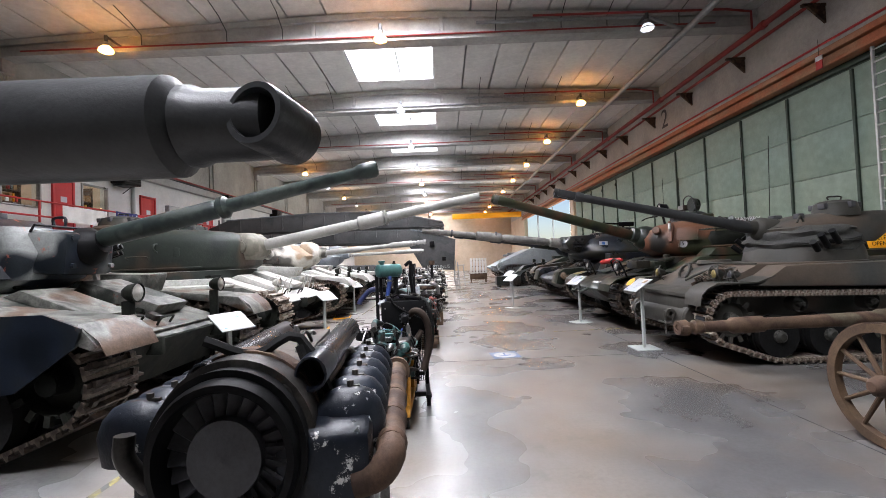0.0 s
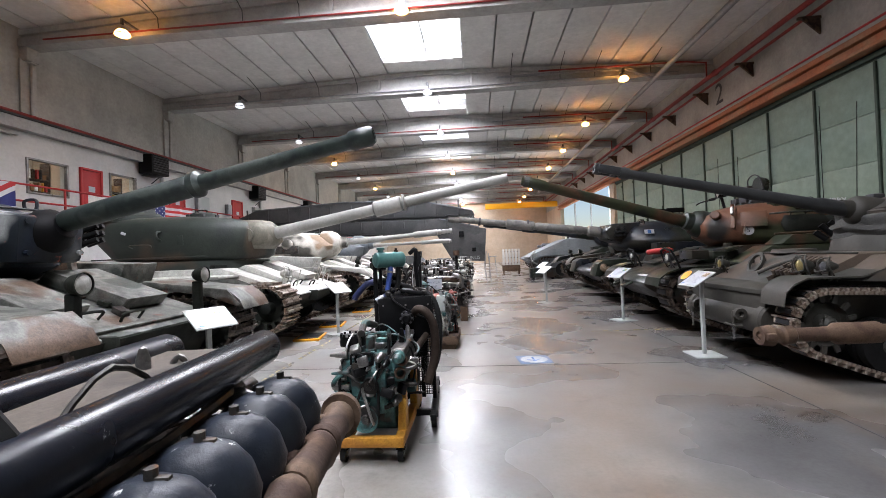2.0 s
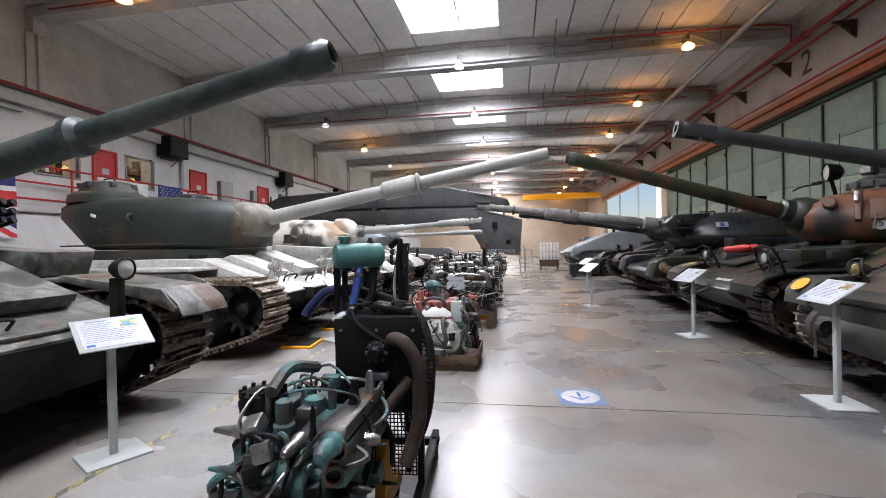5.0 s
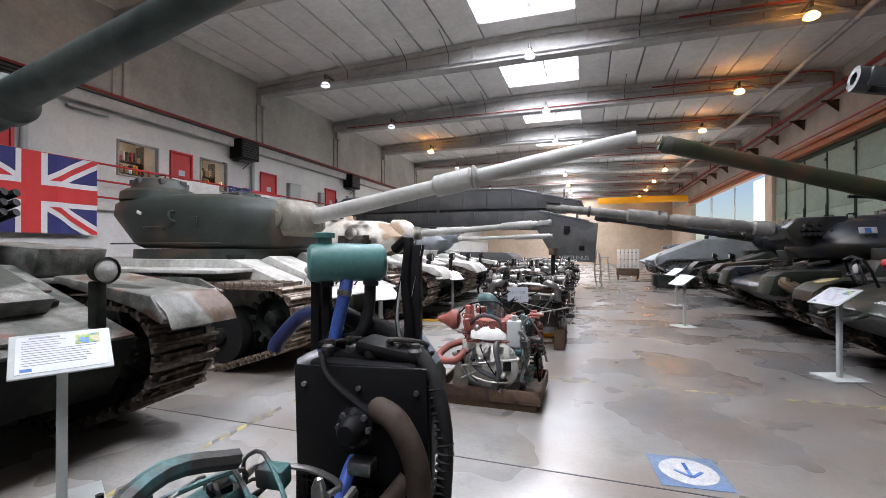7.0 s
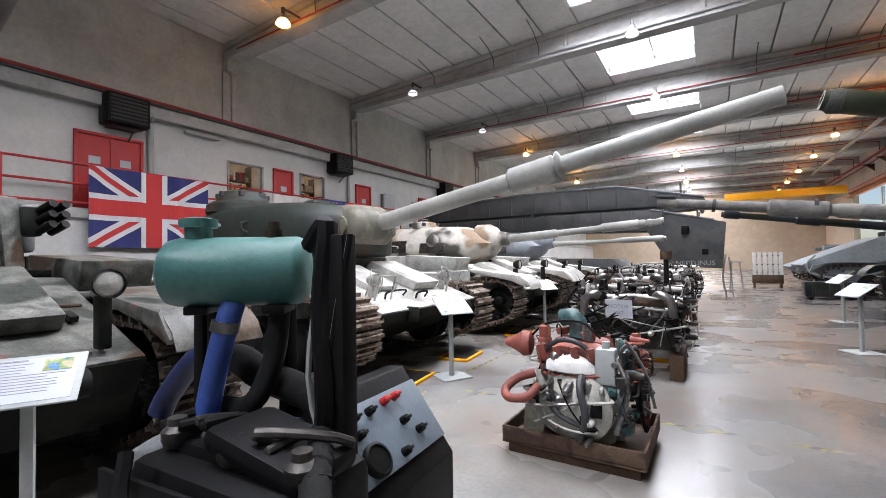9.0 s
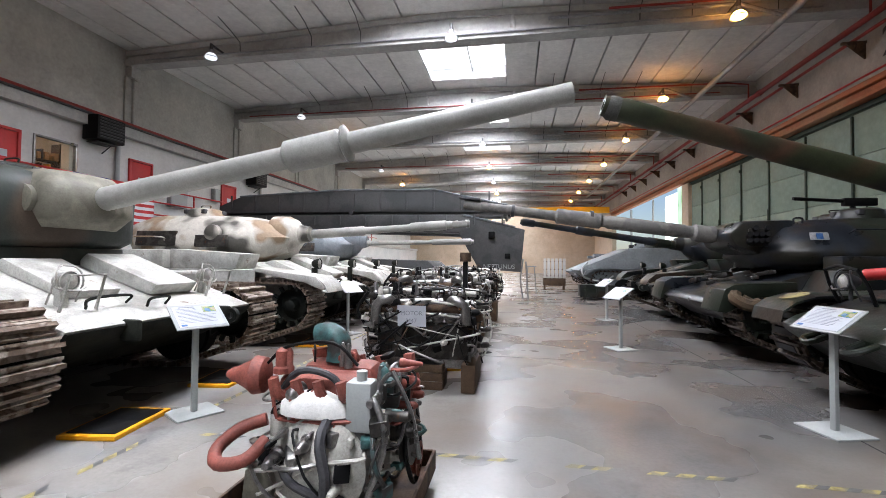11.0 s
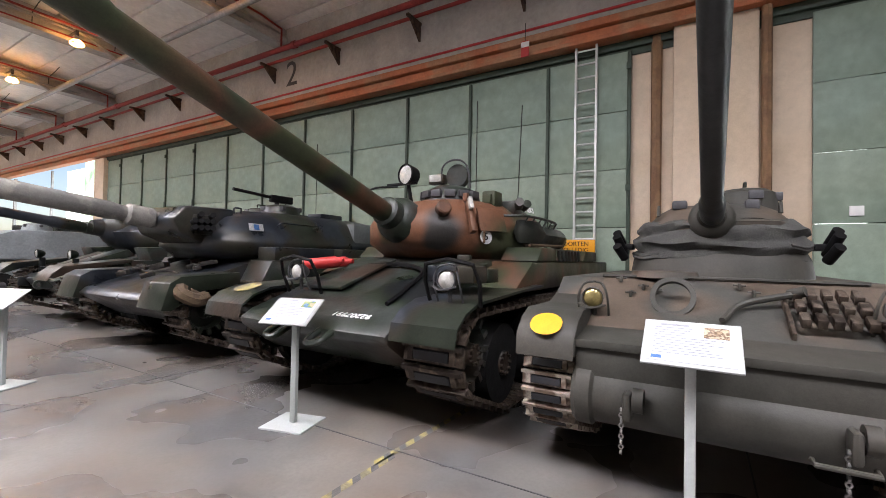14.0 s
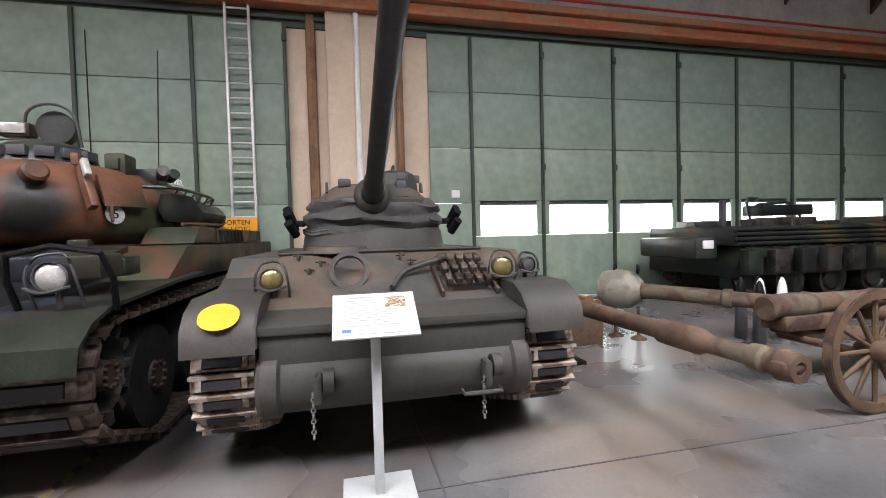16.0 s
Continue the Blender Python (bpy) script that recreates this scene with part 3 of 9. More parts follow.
    # office windows
    for i, (y0, y1, z0, z1) in enumerate(holes):
        w = tagged(new("window_%d" % (i + 1)), "office window with warm shelves behind", "window", "", "structure")
        w.matrix_basis = pose(XL - 0.1, (y0 + y1) / 2, z0)
        a, h = y1 - y0, z1 - z0
        part("window_frame", Geo().box((0.08, -a / 2 + 0.03, h / 2), (0.14, 0.06, h), 0.006).box((0.08, a / 2 - 0.03, h / 2), (0.14, 0.06, h), 0.006).box((0.08, 0, h - 0.03), (0.14, a - 0.12, 0.06), 0.006).box((0.08, 0, 0.03), (0.14, a - 0.12, 0.06), 0.006), M_STEEL, w)
        pn = part("pane", Geo().box((0.05, 0, h / 2), (0.01, a - 0.12, h - 0.12)), M_GLASS, w)
        pn.visible_shadow = False
        structure("office_wall", Geo().box((XL - 2.2, (y0 + y1) / 2, 4.5), (0.1, a + 1.6, 2.6)).box((XL - 1.2, y0 - 0.8, 4.5), (2.0, 0.1, 2.6)).box((XL - 1.2, y1 + 0.8, 4.5), (2.0, 0.1, 2.6)).box((XL - 1.2, (y0 + y1) / 2, 5.75), (2.0, a + 1.6, 0.1)).box((XL - 1.2, (y0 + y1) / 2, 3.2), (2.0, a + 1.6, 0.1)), M_TAN, "office room behind the window", "wall")
        structure("office_light", Geo().box((XL - 1.2, (y0 + y1) / 2, 5.66), (0.3, 1.2, 0.05)), M_TUBE, "fluorescent office ceiling light", "lamp")
        sh = thing("shelf", pose(XL - 0.75, (y0 + y1) / 2, 3.25), "office shelf filled with boxes and files", "shelf")
        part("frame", Geo().box((0, -0.6, 0.95), (0.35, 0.03, 1.9)).box((0, 0.6, 0.95), (0.35, 0.03, 1.9)).box((0, 0, 1.3), (0.35, 1.17, 0.03)).box((0, 0, 0.9), (0.35, 1.17, 0.03)), M_WOOD, sh)
        rng = random.Random(40 + i)
        for level in (0.915, 1.315):
            y = -0.55
            while y < 0.48:
                wd, ht = rng.uniform(0.05, 0.16), rng.uniform(0.14, 0.33)
                part("file", Geo().box((0.04, y + wd / 2, level + ht / 2), (0.22, wd - 0.012, ht), 0.006), rng.choice([M_COPPER, M_RED, M_WHITE, M_GREY_DARK, M_WOOD, M_YELLOW]), sh)
                y += wd + rng.uniform(0.0, 0.06)
    # electrical boxes on the gallery wall
    for y0, z, w, h in ((21.7, 4.25, 0.9, 1.3), (27.0, 4.35, 0.7, 1.1), (24.0, 4.45, 0.4, 0.6)):
        b = thing("switch_cabinet", pose(XL + 0.1, y0, z - h / 2), "grey electrical switch cabinet on the wall", "cabinet")
        part("body", Geo().box((0, 0, h / 2), (0.2, w, h), 0.015), M_GALV, b)
        part("door", Geo().box((0.11, 0, h / 2), (0.02, w - 0.08, h - 0.08), 0.006), M_STAND, b)
    # fan heaters and their ducts
    for y in (10.15, 18.2, 26.8, 34.5):
        h = thing("fan_heater", pose(XL + 0.35, y, 5.34), "black box fan heater with a louvred front on brackets", "heater")
        part("body", Geo().box((0, 0, 0.42), (0.6, 1.0, 0.8), 0.03), M_BLACK, h)
        for k in range(7):
            part("slat", Geo().box((0.31, 0, 0.12 + 0.1 * k), (0.03, 0.86, 0.05), 0.0, rot=(0, 30, 0)), M_GREY_DARK, h)
        part("bracket", Geo().box((-0.1, 0, -0.02), (0.4, 0.7, 0.05), 0.01).tube([(0.1, 0.2, -0.02), (-0.3, 0.2, -0.3)], 0.02), M_GREY_DARK, h)
        structure("duct", Geo().tube([(XL + 0.1, y + 0.75, 3.2), (XL + 0.1, y + 0.75, 5.5), (XL + 0.14, y + 0.75, 5.74), (XL + 0.4, y + 0.62, 5.84)], 0.08, 12), M_STAND, "light grey duct on the wall", "duct")
    structure("wall_light", Geo().box((XL + 0.12, 12.4, 5.68), (0.14, 1.1, 0.09), 0.02), M_STAND, "white strip light fitting", "lamp")


build_left_wall()


def build_right_wall():
    top = 9.6
    # upper concrete beam wall
    structure("wall_east_upper", Geo().box((XR + 0.2, (Y0 + Y1) / 2, (6.6 + top) / 2), (0.4, Y1 - Y0, top - 6.6)), M_CONC, "bare concrete wall above the sliding doors", "wall")
    # door rails
    structure("door_rail", Geo().box((XR - 0.12, (Y0 + 52) / 2, 6.45), (0.3, 52 - Y0, 0.16), 0.02), M_ORANGE, "orange primed sliding door rail", "rail")
    structure("door_rail", Geo().box((XR - 0.05, (Y0 + 52) / 2, 6.25), (0.2, 52 - Y0, 0.22), 0.02), M_ORANGE, "orange primed sliding door rail", "rail")
    structure("door_rail", Geo().box((XR - 0.16, (Y0 + 52) / 2, 6.08), (0.34, 52 - Y0, 0.09), 0.02), M_ORANGE, "orange primed sliding door rail", "rail")
    structure("door_rail_guard", Geo().box((XR + 0.02, (Y0 + 33) / 2, 5.95), (0.1, 33 - Y0, 0.14), 0.01), M_GREEN_DARK, "dark green door guide", "rail")
    structure("rail_cable", Geo().rod((XR - 0.32, Y0, 6.62), (XR - 0.32, 52, 6.62), 0.03, 6), M_RED, "thin red cable duct", "pipe")
    # red sprinkler main with brackets
    g = Geo().rod((XR - 0.45, Y0, 8.05), (XR - 0.45, Y1, 8.05), 0.085, 12).rod((XR - 0.25, Y0, 7.82), (XR - 0.25, Y1, 7.82), 0.05, 10)
    y = Y0
    while y < Y1:
        g.rod((XR - 0.45, y, 8.05), (XR - 0.45, y + 0.16, 8.05), 0.115, 12)
        y += 5.86
    structure("sprinkler_pipe", g, M_RED_PIPE, "dark red sprinkler main along the wall", "pipe")
    for k in range(22):
        y = Y0 + 1.5 + 2.93 * k
        structure("pipe_bracket", Geo().box((XR - 0.3, y, 7.72), (0.6, 0.08, 0.07)).prism([(XR - 0.02, 7.7), (XR - 0.5, 7.7), (XR - 0.02, 7.25)], y - 0.03, y + 0.03), M_RUSTY, "rusty steel pipe bracket", "bracket")
    for y in BEAMS:
        structure("sprinkler_riser", Geo().tube([(XR - 0.45, y - 0.5, 8.05), (XR - 0.45, y - 0.5, 8.7), (XR - 1.2, y - 0.5, 8.8), (XR - 7, y - 0.5, 8.85)], 0.035, 8, smooth=1), M_RED_PIPE, "dark red sprinkler branch pipe", "pipe")
    # diagonal exhaust duct
    structure("exhaust_duct", Geo().rod((8.25, Y0, 8.2), (8.25, 52, 8.2), 0.1, 14), M_GALV, "long galvanised exhaust duct under the beams", "duct")
    for y in BEAMS:
        structure("duct_strut", Geo().tube([(8.25, y - 0.5, 8.22), (7.2, y - 0.4, 8.72), (5.6, y - 0.4, 8.74), (2.0, y - 0.4, 8.76)], 0.05, 8, smooth=1), M_GALV, "galvanised branch pipe", "pipe")
    # number painted on the wall
    cu = bpy.data.curves.new("wall_number", "FONT")
    cu.body, cu.size, cu.extrude, cu.align_x = "2", 1.15, 0.004, "CENTER"
    ob = new("wall_number", cu)
    ob.data.materials.append(M_GREY_DARK)
    ob.matrix_basis = Matrix.Translation((XR - 0.012, 18.85, 7.05)) @ Euler((radians(90), 0, radians(-90))).to_matrix().to_4x4()
    tagged(ob, "dark stencilled number two on the concrete wall", "number", "", "structure")
    # columns between the door sets
    col = Geo().box((XR + 0.0, 7.13, 3.05), (0.3, 1.34, 6.1), 0.02).box((XR + 0.24, 7.17, 3.05), (0.3, 3.0, 6.1), 0.01)
    structure("column", col, M_TAN, "tan concrete column between the sliding doors", "column")
    structure("column_far", Geo().box((XR + 0.1, 32.42, 3.0), (0.5, 1.0, 6.0), 0.02), M_TAN, "tan concrete column by the open gateway", "column")
    for y, w in ((7.2, 0.06), (6.36, 0.08), (8.1, 0.1)):
        structure("column_pipe", Geo().rod((XR - 0.2 if w < 0.09 else XR + 0.03, y, 0.05), (XR - 0.2 if w < 0.09 else XR + 0.03, y, 6.0), w, 8), M_COLUMN_PIPE if y != 7.2 else M_WHITE, "rusty vertical pipe on the column", "pipe")
    # sliding door leaves
    def leaf(y0, y1, window=False, wicket=False):
        d = tagged(new("sliding_door"), "green painted steel sliding door leaf" + (" with a low window" if window else ""), "door", "", "structure")
        d.matrix_basis = pose(XR + 0.05, y0, 0)
        w = y1 - y0
        zs = [0.03, 1.46, 2.24, 3.42, 4.63, 5.83] if window else [0.03, 1.05, 2.2, 3.4, 4.6, 5.83]
        for i, (a, b) in enumerate(zip(zs, zs[1:])):
            if window and i == 1:
                fr = Geo().box((0, 0.07, (a + b) / 2), (0.06, 0.14, b - a)).box((0, w - 0.07, (a + b) / 2), (0.06, 0.14, b - a))
                part("panel", fr, M_GREEN_DOOR, d)
                pn = part("pane", Geo().box((0.0, w / 2, (a + b) / 2), (0.012, w - 0.28, b - a)), M_GLASS, d)
                pn.visible_shadow = False
            else:
                part("panel", Geo().box((0, w / 2, (a + b) / 2), (0.06, w - 0.03, b - a - 0.012), 0.006), M_GREEN_DOOR, d)
        part("edge_strip", Geo().box((-0.05, 0.0, 2.95), (0.06, 0.07, 5.7), 0.008), M_GREEN_DARK, d)
        if int(y0 * 3) % 2:
            part("bolt", Geo().rod((-0.1, 0.0, 2.6), (-0.1, 0.0, 3.6), 0.02).box((-0.1, 0, 3.0), (0.06, 0.09, 0.14), 0.01).box((-0.1, 0, 5.5), (0.06, 0.09, 0.14), 0.01), M_GREEN_DARK, d)
        if wicket:
            part("wicket_door", Geo().box((-0.04, 0.48, 1.1), (0.03, 0.88, 2.14), 0.006), M_GREEN_DOOR, d)
            part("exit_sign", Geo().box((-0.05, 0.4, 2.4), (0.02, 0.18, 0.16), 0.004), M_WHITE, d)
    # door set beside the column and on, with low windows
    for y0, y1 in ((3.09, 4.74), (1.26, 3.07), (-0.53, 1.24), (-2.27, -0.55), (-4.04, -2.29), (-5.72, -4.06)) + tuple((-5.74 - 1.76 * k - 1.74, -5.74 - 1.76 * k) for k in range(6)):
        leaf(y0, y1, window=True)
    leaf(4.76, 5.72, wicket=True)
    ys = [8.6, 10.29, 12.25, 14.16, 16.15, 18.16, 20.21, 22.26, 24.41, 26.5, 28.5, 30.5, 31.9]
    for a, b in zip(ys, ys[1:]):
        leaf(a, b)
    # open gateway further on, and a closed wall past it
    structure("gateway_frame", Geo().box((XR + 0.1, 45.0, 3.0), (0.12, 0.2, 6.0)).box((XR + 0.1, 39.0, 3.0), (0.1, 0.12, 6.0)), M_GALV, "grey gateway mullion", "frame")
    structure("wall_east_far", Geo().box((XR + 0.2, (52 + Y1) / 2, 3.3), (0.4, Y1 - 52, 6.6)), M_TAN, "tan concrete wall", "wall")
    # ladder
    l = thing("ladder", pose(XR - 0.14, 9.43, 0), "galvanised steel wall ladder with a safety rail", "ladder")
    for y in (-0.21, 0.21):
        part("stile", Geo().box((0, y, 3.05), (0.07, 0.045, 6.1), 0.006), M_ALU, l)
    for k in range(21):
        part("rung", Geo().rod((0, -0.2, 0.25 + 0.285 * k), (0, 0.2, 0.25 + 0.285 * k), 0.02, 8), M_ALU, l)
    for k in range(6):
        part("bracket", Geo().rod((0, -0.21, 0.8 + k), (0.14, -0.21, 0.8 + k), 0.012, 6).rod((0, 0.21, 0.8 + k), (0.14, 0.21, 0.8 + k), 0.012, 6), M_ALU, l)
    # yellow warning board
    wb = thing("warning_sign", pose(XR - 0.2, 9.62, 1.5), "yellow warning board with black lettering by the ladder", "sign")
    part("board", Geo().box((0, 0, 0.22), (0.02, 0.85, 0.44), 0.004), M_YELLOW, wb)
    for j, wd in enumerate(("POORTEN", "VOLLEDIG", "OPENEN")):
        cu = bpy.data.curves.new("lettering", "FONT")
        cu.body, cu.size, cu.extrude, cu.align_x = wd, 0.13, 0.002, "CENTER"
        o = new("lettering", cu)
        o.data.materials.append(M_BLACK)
        o.parent = wb
        o.matrix_basis = Matrix.Translation((-0.013, 0, 0.31 - 0.13 * j)) @ Euler((radians(90), 0, radians(-90))).to_matrix().to_4x4()
    # small hanging flag-like red and white tag
    t = thing("hanging_tag", pose(XR - 0.4, 10.7, 6.25), "small red and white plastic tag on a cord", "tag")
    part("cord", Geo().rod((0, 0, 0.05), (0, 0, 0.5), 0.006, 6), M_BLACK, t)
    part("tag", Geo().prism([(-0.01, 0.1), (0.01, 0.1), (0.01, -0.25), (-0.01, -0.25)], -0.09, 0.09), M_RED, t)
    part("band", Geo().box((0, 0, 0.02), (0.024, 0.185, 0.12)), M_WHITE, t)


build_right_wall()
structure("wall_south", Geo().box(((XL + XR) / 2, Y0 - 0.2, 4.8), (XR - XL + 1, 0.4, 9.8)), M_CONC, "plain concrete end wall", "wall")
structure("wall_north", Geo().box(((XL + XR) / 2, Y1 + 0.2, 4.8), (XR - XL + 1, 0.4, 9.8)), M_TAN, "tan end wall of the hall", "wall")
# unseen sheet added behind the leaves to stop light leaking through their seams
structure("door_backing", Geo().box((XR + 0.12, (Y0 + 2) / 2, 0.6), (0.03, 2 - Y0 + 6, 1.18)).box((XR + 0.12, (Y0 + 2) / 2, 4.05), (0.03, 2 - Y0 + 6, 3.8)).box((XR + 0.12, 20.1, 3.0), (0.03, 23.3, 6.1)).box((XR + 0.2, (Y0 + 33) / 2, 6.2), (0.3, 33 - Y0, 0.9)), M_GREEN_DARK, "dark sheet behind the door leaves", "door")
structure("crane_beam", Geo().box((6.0, 50.0, 6.6), (8.0, 0.35, 0.6), 0.02), M_YELLOW, "yellow travelling crane beam", "crane")
bd = structure("backdrop_outside", Geo().box((XR + 14, 20, 4), (0.1, 120, 16)), M_OUTSIDE, "bright daylight outside", "backdrop")
structure("backdrop_trees", Geo().box((XR + 10, 46, 5), (0.1, 34, 12)), M_TREES, "sunlit trees outside the gateway", "backdrop")
structure("ground_outside", Geo().box((XR + 8, 20, -0.2), (14.8, 120, 0.3)), M_CONC, "pale yard outside the gate", "ground")
area_lamp("gateway_daylight", pose(XR + 0.5, 42, 3.2, 0, 90, 0), 5.4, 18, 900, (0.9, 1.0, 0.95))
area_lamp("door_window_daylight", pose(XR + 0.3, -1.2, 1.66, 0, 90, 0), 0.85, 11, 160, (0.95, 1.0, 1.0))

# floor joints, hazard tape and stickers
for x in (4.02, -4.5):
    structure("floor_joint", Geo().box((x, 20, 0.0015), (0.012, 60, 0.003)), M_GREY_DARK, "dark saw-cut floor joint", "joint")
for y in (7.0, 1.1, 12.9, 18.8):
    structure("floor_joint", Geo().box((-1, y, 0.0015), (23, 0.012, 0.003)), M_GREY_DARK, "dark saw-cut floor joint", "joint")


def hazard_tape(x0, y0, x1, y1):
    d = Vector((x1 - x0, y1 - y0, 0))
    ang = math.degrees(math.atan2(d.y, d.x))
    t = tagged(new("hazard_tape"), "worn yellow and black striped floor tape", "tape", "", "structure")
    t.matrix_basis = pose(x0 + 0.46, y0 - 0.04, 0.002, 0, 0, ang)
    n = int(d.length / 0.19)
    ya, bl = Geo(), Geo()
    rng = random.Random(n)
    for k in range(n):
        a = 0.19 * k
        if rng.random() < 0.22:
            continue
        for g, s, e in ((ya, 0.0, 0.11), (bl, 0.11, 0.19)):
            g.add([(a + s - 0.03, -0.03, 0), (a + e - 0.03, -0.03, 0), (a + e + 0.03, 0.03, 0), (a + s + 0.03, 0.03, 0)], [(0, 1, 2, 3)])
    part("stripe", ya, M_PALE_YELLOW, t)
    part("stripe_dark", bl, M_TAPE_DARK, t)


hazard_tape(-2.42, 1.0, -2.38, 9.3)
hazard_tape(-2.4, 9.36, 3.5, 9.36)
hazard_tape(3.3, 9.4, 6.5, 9.3)
hazard_tape(-2.4, 9.4, -2.4, 26)
st = tagged(new("floor_arrow"), "round white arrow sticker on a blue square on the floor", "floor marking", "", "structure")
st.matrix_basis = pose(1.67, 7.3, 0.002, 0, 0, 6)
part("square", Geo().box((0, 0, 0.001), (0.46, 0.46, 0.002)), M_SIGN_BLUE, st)
part("disc", Geo().turn([(0, 0.19), (0.002, 0.19)], (0, 0, 0.002), (0, 0, 1), 32), M_SIGN_WHITE, st)
part("arrow", Geo().box((0, 0.02, 0.0055), (0.025, 0.2, 0.002)).box((-0.045, -0.045, 0.0055), (0.025, 0.13, 0.002), rot=(0, 0, 45)).box((0.045, -0.045, 0.0055), (0.025, 0.13, 0.002), rot=(0, 0, -45)), M_BLUE_INK, st)
structure("floor_disc", Geo().turn([(0, 0.2), (0.003, 0.2)], (1.31, 17.6, 0.001), (1.31, 17.6, 1), 28), M_SIGN_WHITE, "round white floor sticker", "floor marking")


# ---- tracked vehicles ----
# the exhibits are laid out from an origin of their own
layout = Matrix.Translation((0.46, -0.04, 0.0))


def hull_of_circles(circles):
    pts = []
    for x, z, r in circles:
        for i in range(40):
            a = 2 * math.pi * i / 40
            pts.append((x + r * math.cos(a), z + r * math.sin(a)))
    pts = sorted(set(pts))

    def chain(ps):
        h = []
        for p in ps:
            while len(h) > 1 and (h[-1][0] - h[-2][0]) * (p[1] - h[-2][1]) - (h[-1][1] - h[-2][1]) * (p[0] - h[-2][0]) <= 0:
                h.pop()
            h.append(p)
        return h[:-1]

    return chain(pts) + chain(pts[::-1])


def shoe_mesh(name, w, pitch, pale, style):
    g = Geo()
    g.box((0, 0, 0.02), (pitch * 0.86, w, 0.035), 0.0)
    if style == "bar":
        g.prism([(-pitch * 0.16, 0.03), (pitch * 0.16, 0.03), (pitch * 0.08, 0.085), (-pitch * 0.08, 0.085)], -w / 2, w / 2)
        for s in (-1, 1):
            g.box((pitch * 0.3, s * w * 0.36, 0.045), (pitch * 0.5, w * 0.1, 0.04))
    elif style == "pad":
        g.box((pitch * 0.42, 0, 0.05), (pitch * 0.22, w, 0.05))
        for s in (-1, 1):
            g.box((-0.02 * pitch, s * w * 0.35, 0.045), (pitch * 0.62, w * 0.09, 0.05))
        pad_from = len(g.f)
        g.prism([(-pitch * 0.32, 0.03), (pitch * 0.26, 0.03), (pitch * 0.2, 0.075), (-pitch * 0.26, 0.075)], -w * 0.29, w * 0.29)
    else:
        g.box((0, 0, 0.065), (pitch * 0.26, w, 0.05))
        g.box((pitch * 0.4, 0, 0.045), (pitch * 0.16, w, 0.03))
    me = g.mesh(name)
    me.materials.append(M_TRACK_PALE if pale else M_TRACK)
    if style == "pad":
        me.materials.append(M_PAD)
        for p in list(me.polygons)[pad_from:]:
            p.material_index = 1
    return me


def track(parent, y, w, circles, pitch, pale=False, style="bar", joined=False):
    path = hull_of_circles(circles)
    n = len(path)
    seg = [math.dist(path[i], path[(i + 1) % n]) for i in range(n)]
    total = sum(seg)
    count = int(total / pitch)
    step = total / count
    me = shoe_mesh("track_shoe", w, step, pale, style)
    tr = part("track", Geo().box((circles[0][0], y, circles[0][1]), (0.05, w * 0.3, 0.05)), M_TRACK, parent)
    i, acc, allg = 0, 0.0, Geo()
    for k in range(count):
        d = k * step
        while acc + seg[i] < d:
            acc += seg[i]
            i += 1
        u = (d - acc) / seg[i]
        a, b = path[i], path[(i + 1) % n]
        x, z = a[0] + (b[0] - a[0]) * u, a[1] + (b[1] - a[1]) * u
        ang = math.atan2(b[1] - a[1], b[0] - a[0])
        # outward is to the right of the counter-clockwise path
        m = Matrix.Translation((x, y, z)) @ Matrix.Rotation(-ang, 4, "Y") @ Matrix.Rotation(math.pi, 4, "X")
        if joined:
            allg.add([v.co for v in me.vertices], [tuple(p.vertices) for p in me.polygons], m)
        else:
            part("track_shoe", me, None, tr, "", m)
    if joined:
        tagged(part("track_shoe", allg, M_TRACK_PALE if pale else M_TRACK, tr), kind="stuff")


WHEEL_CACHE = {}


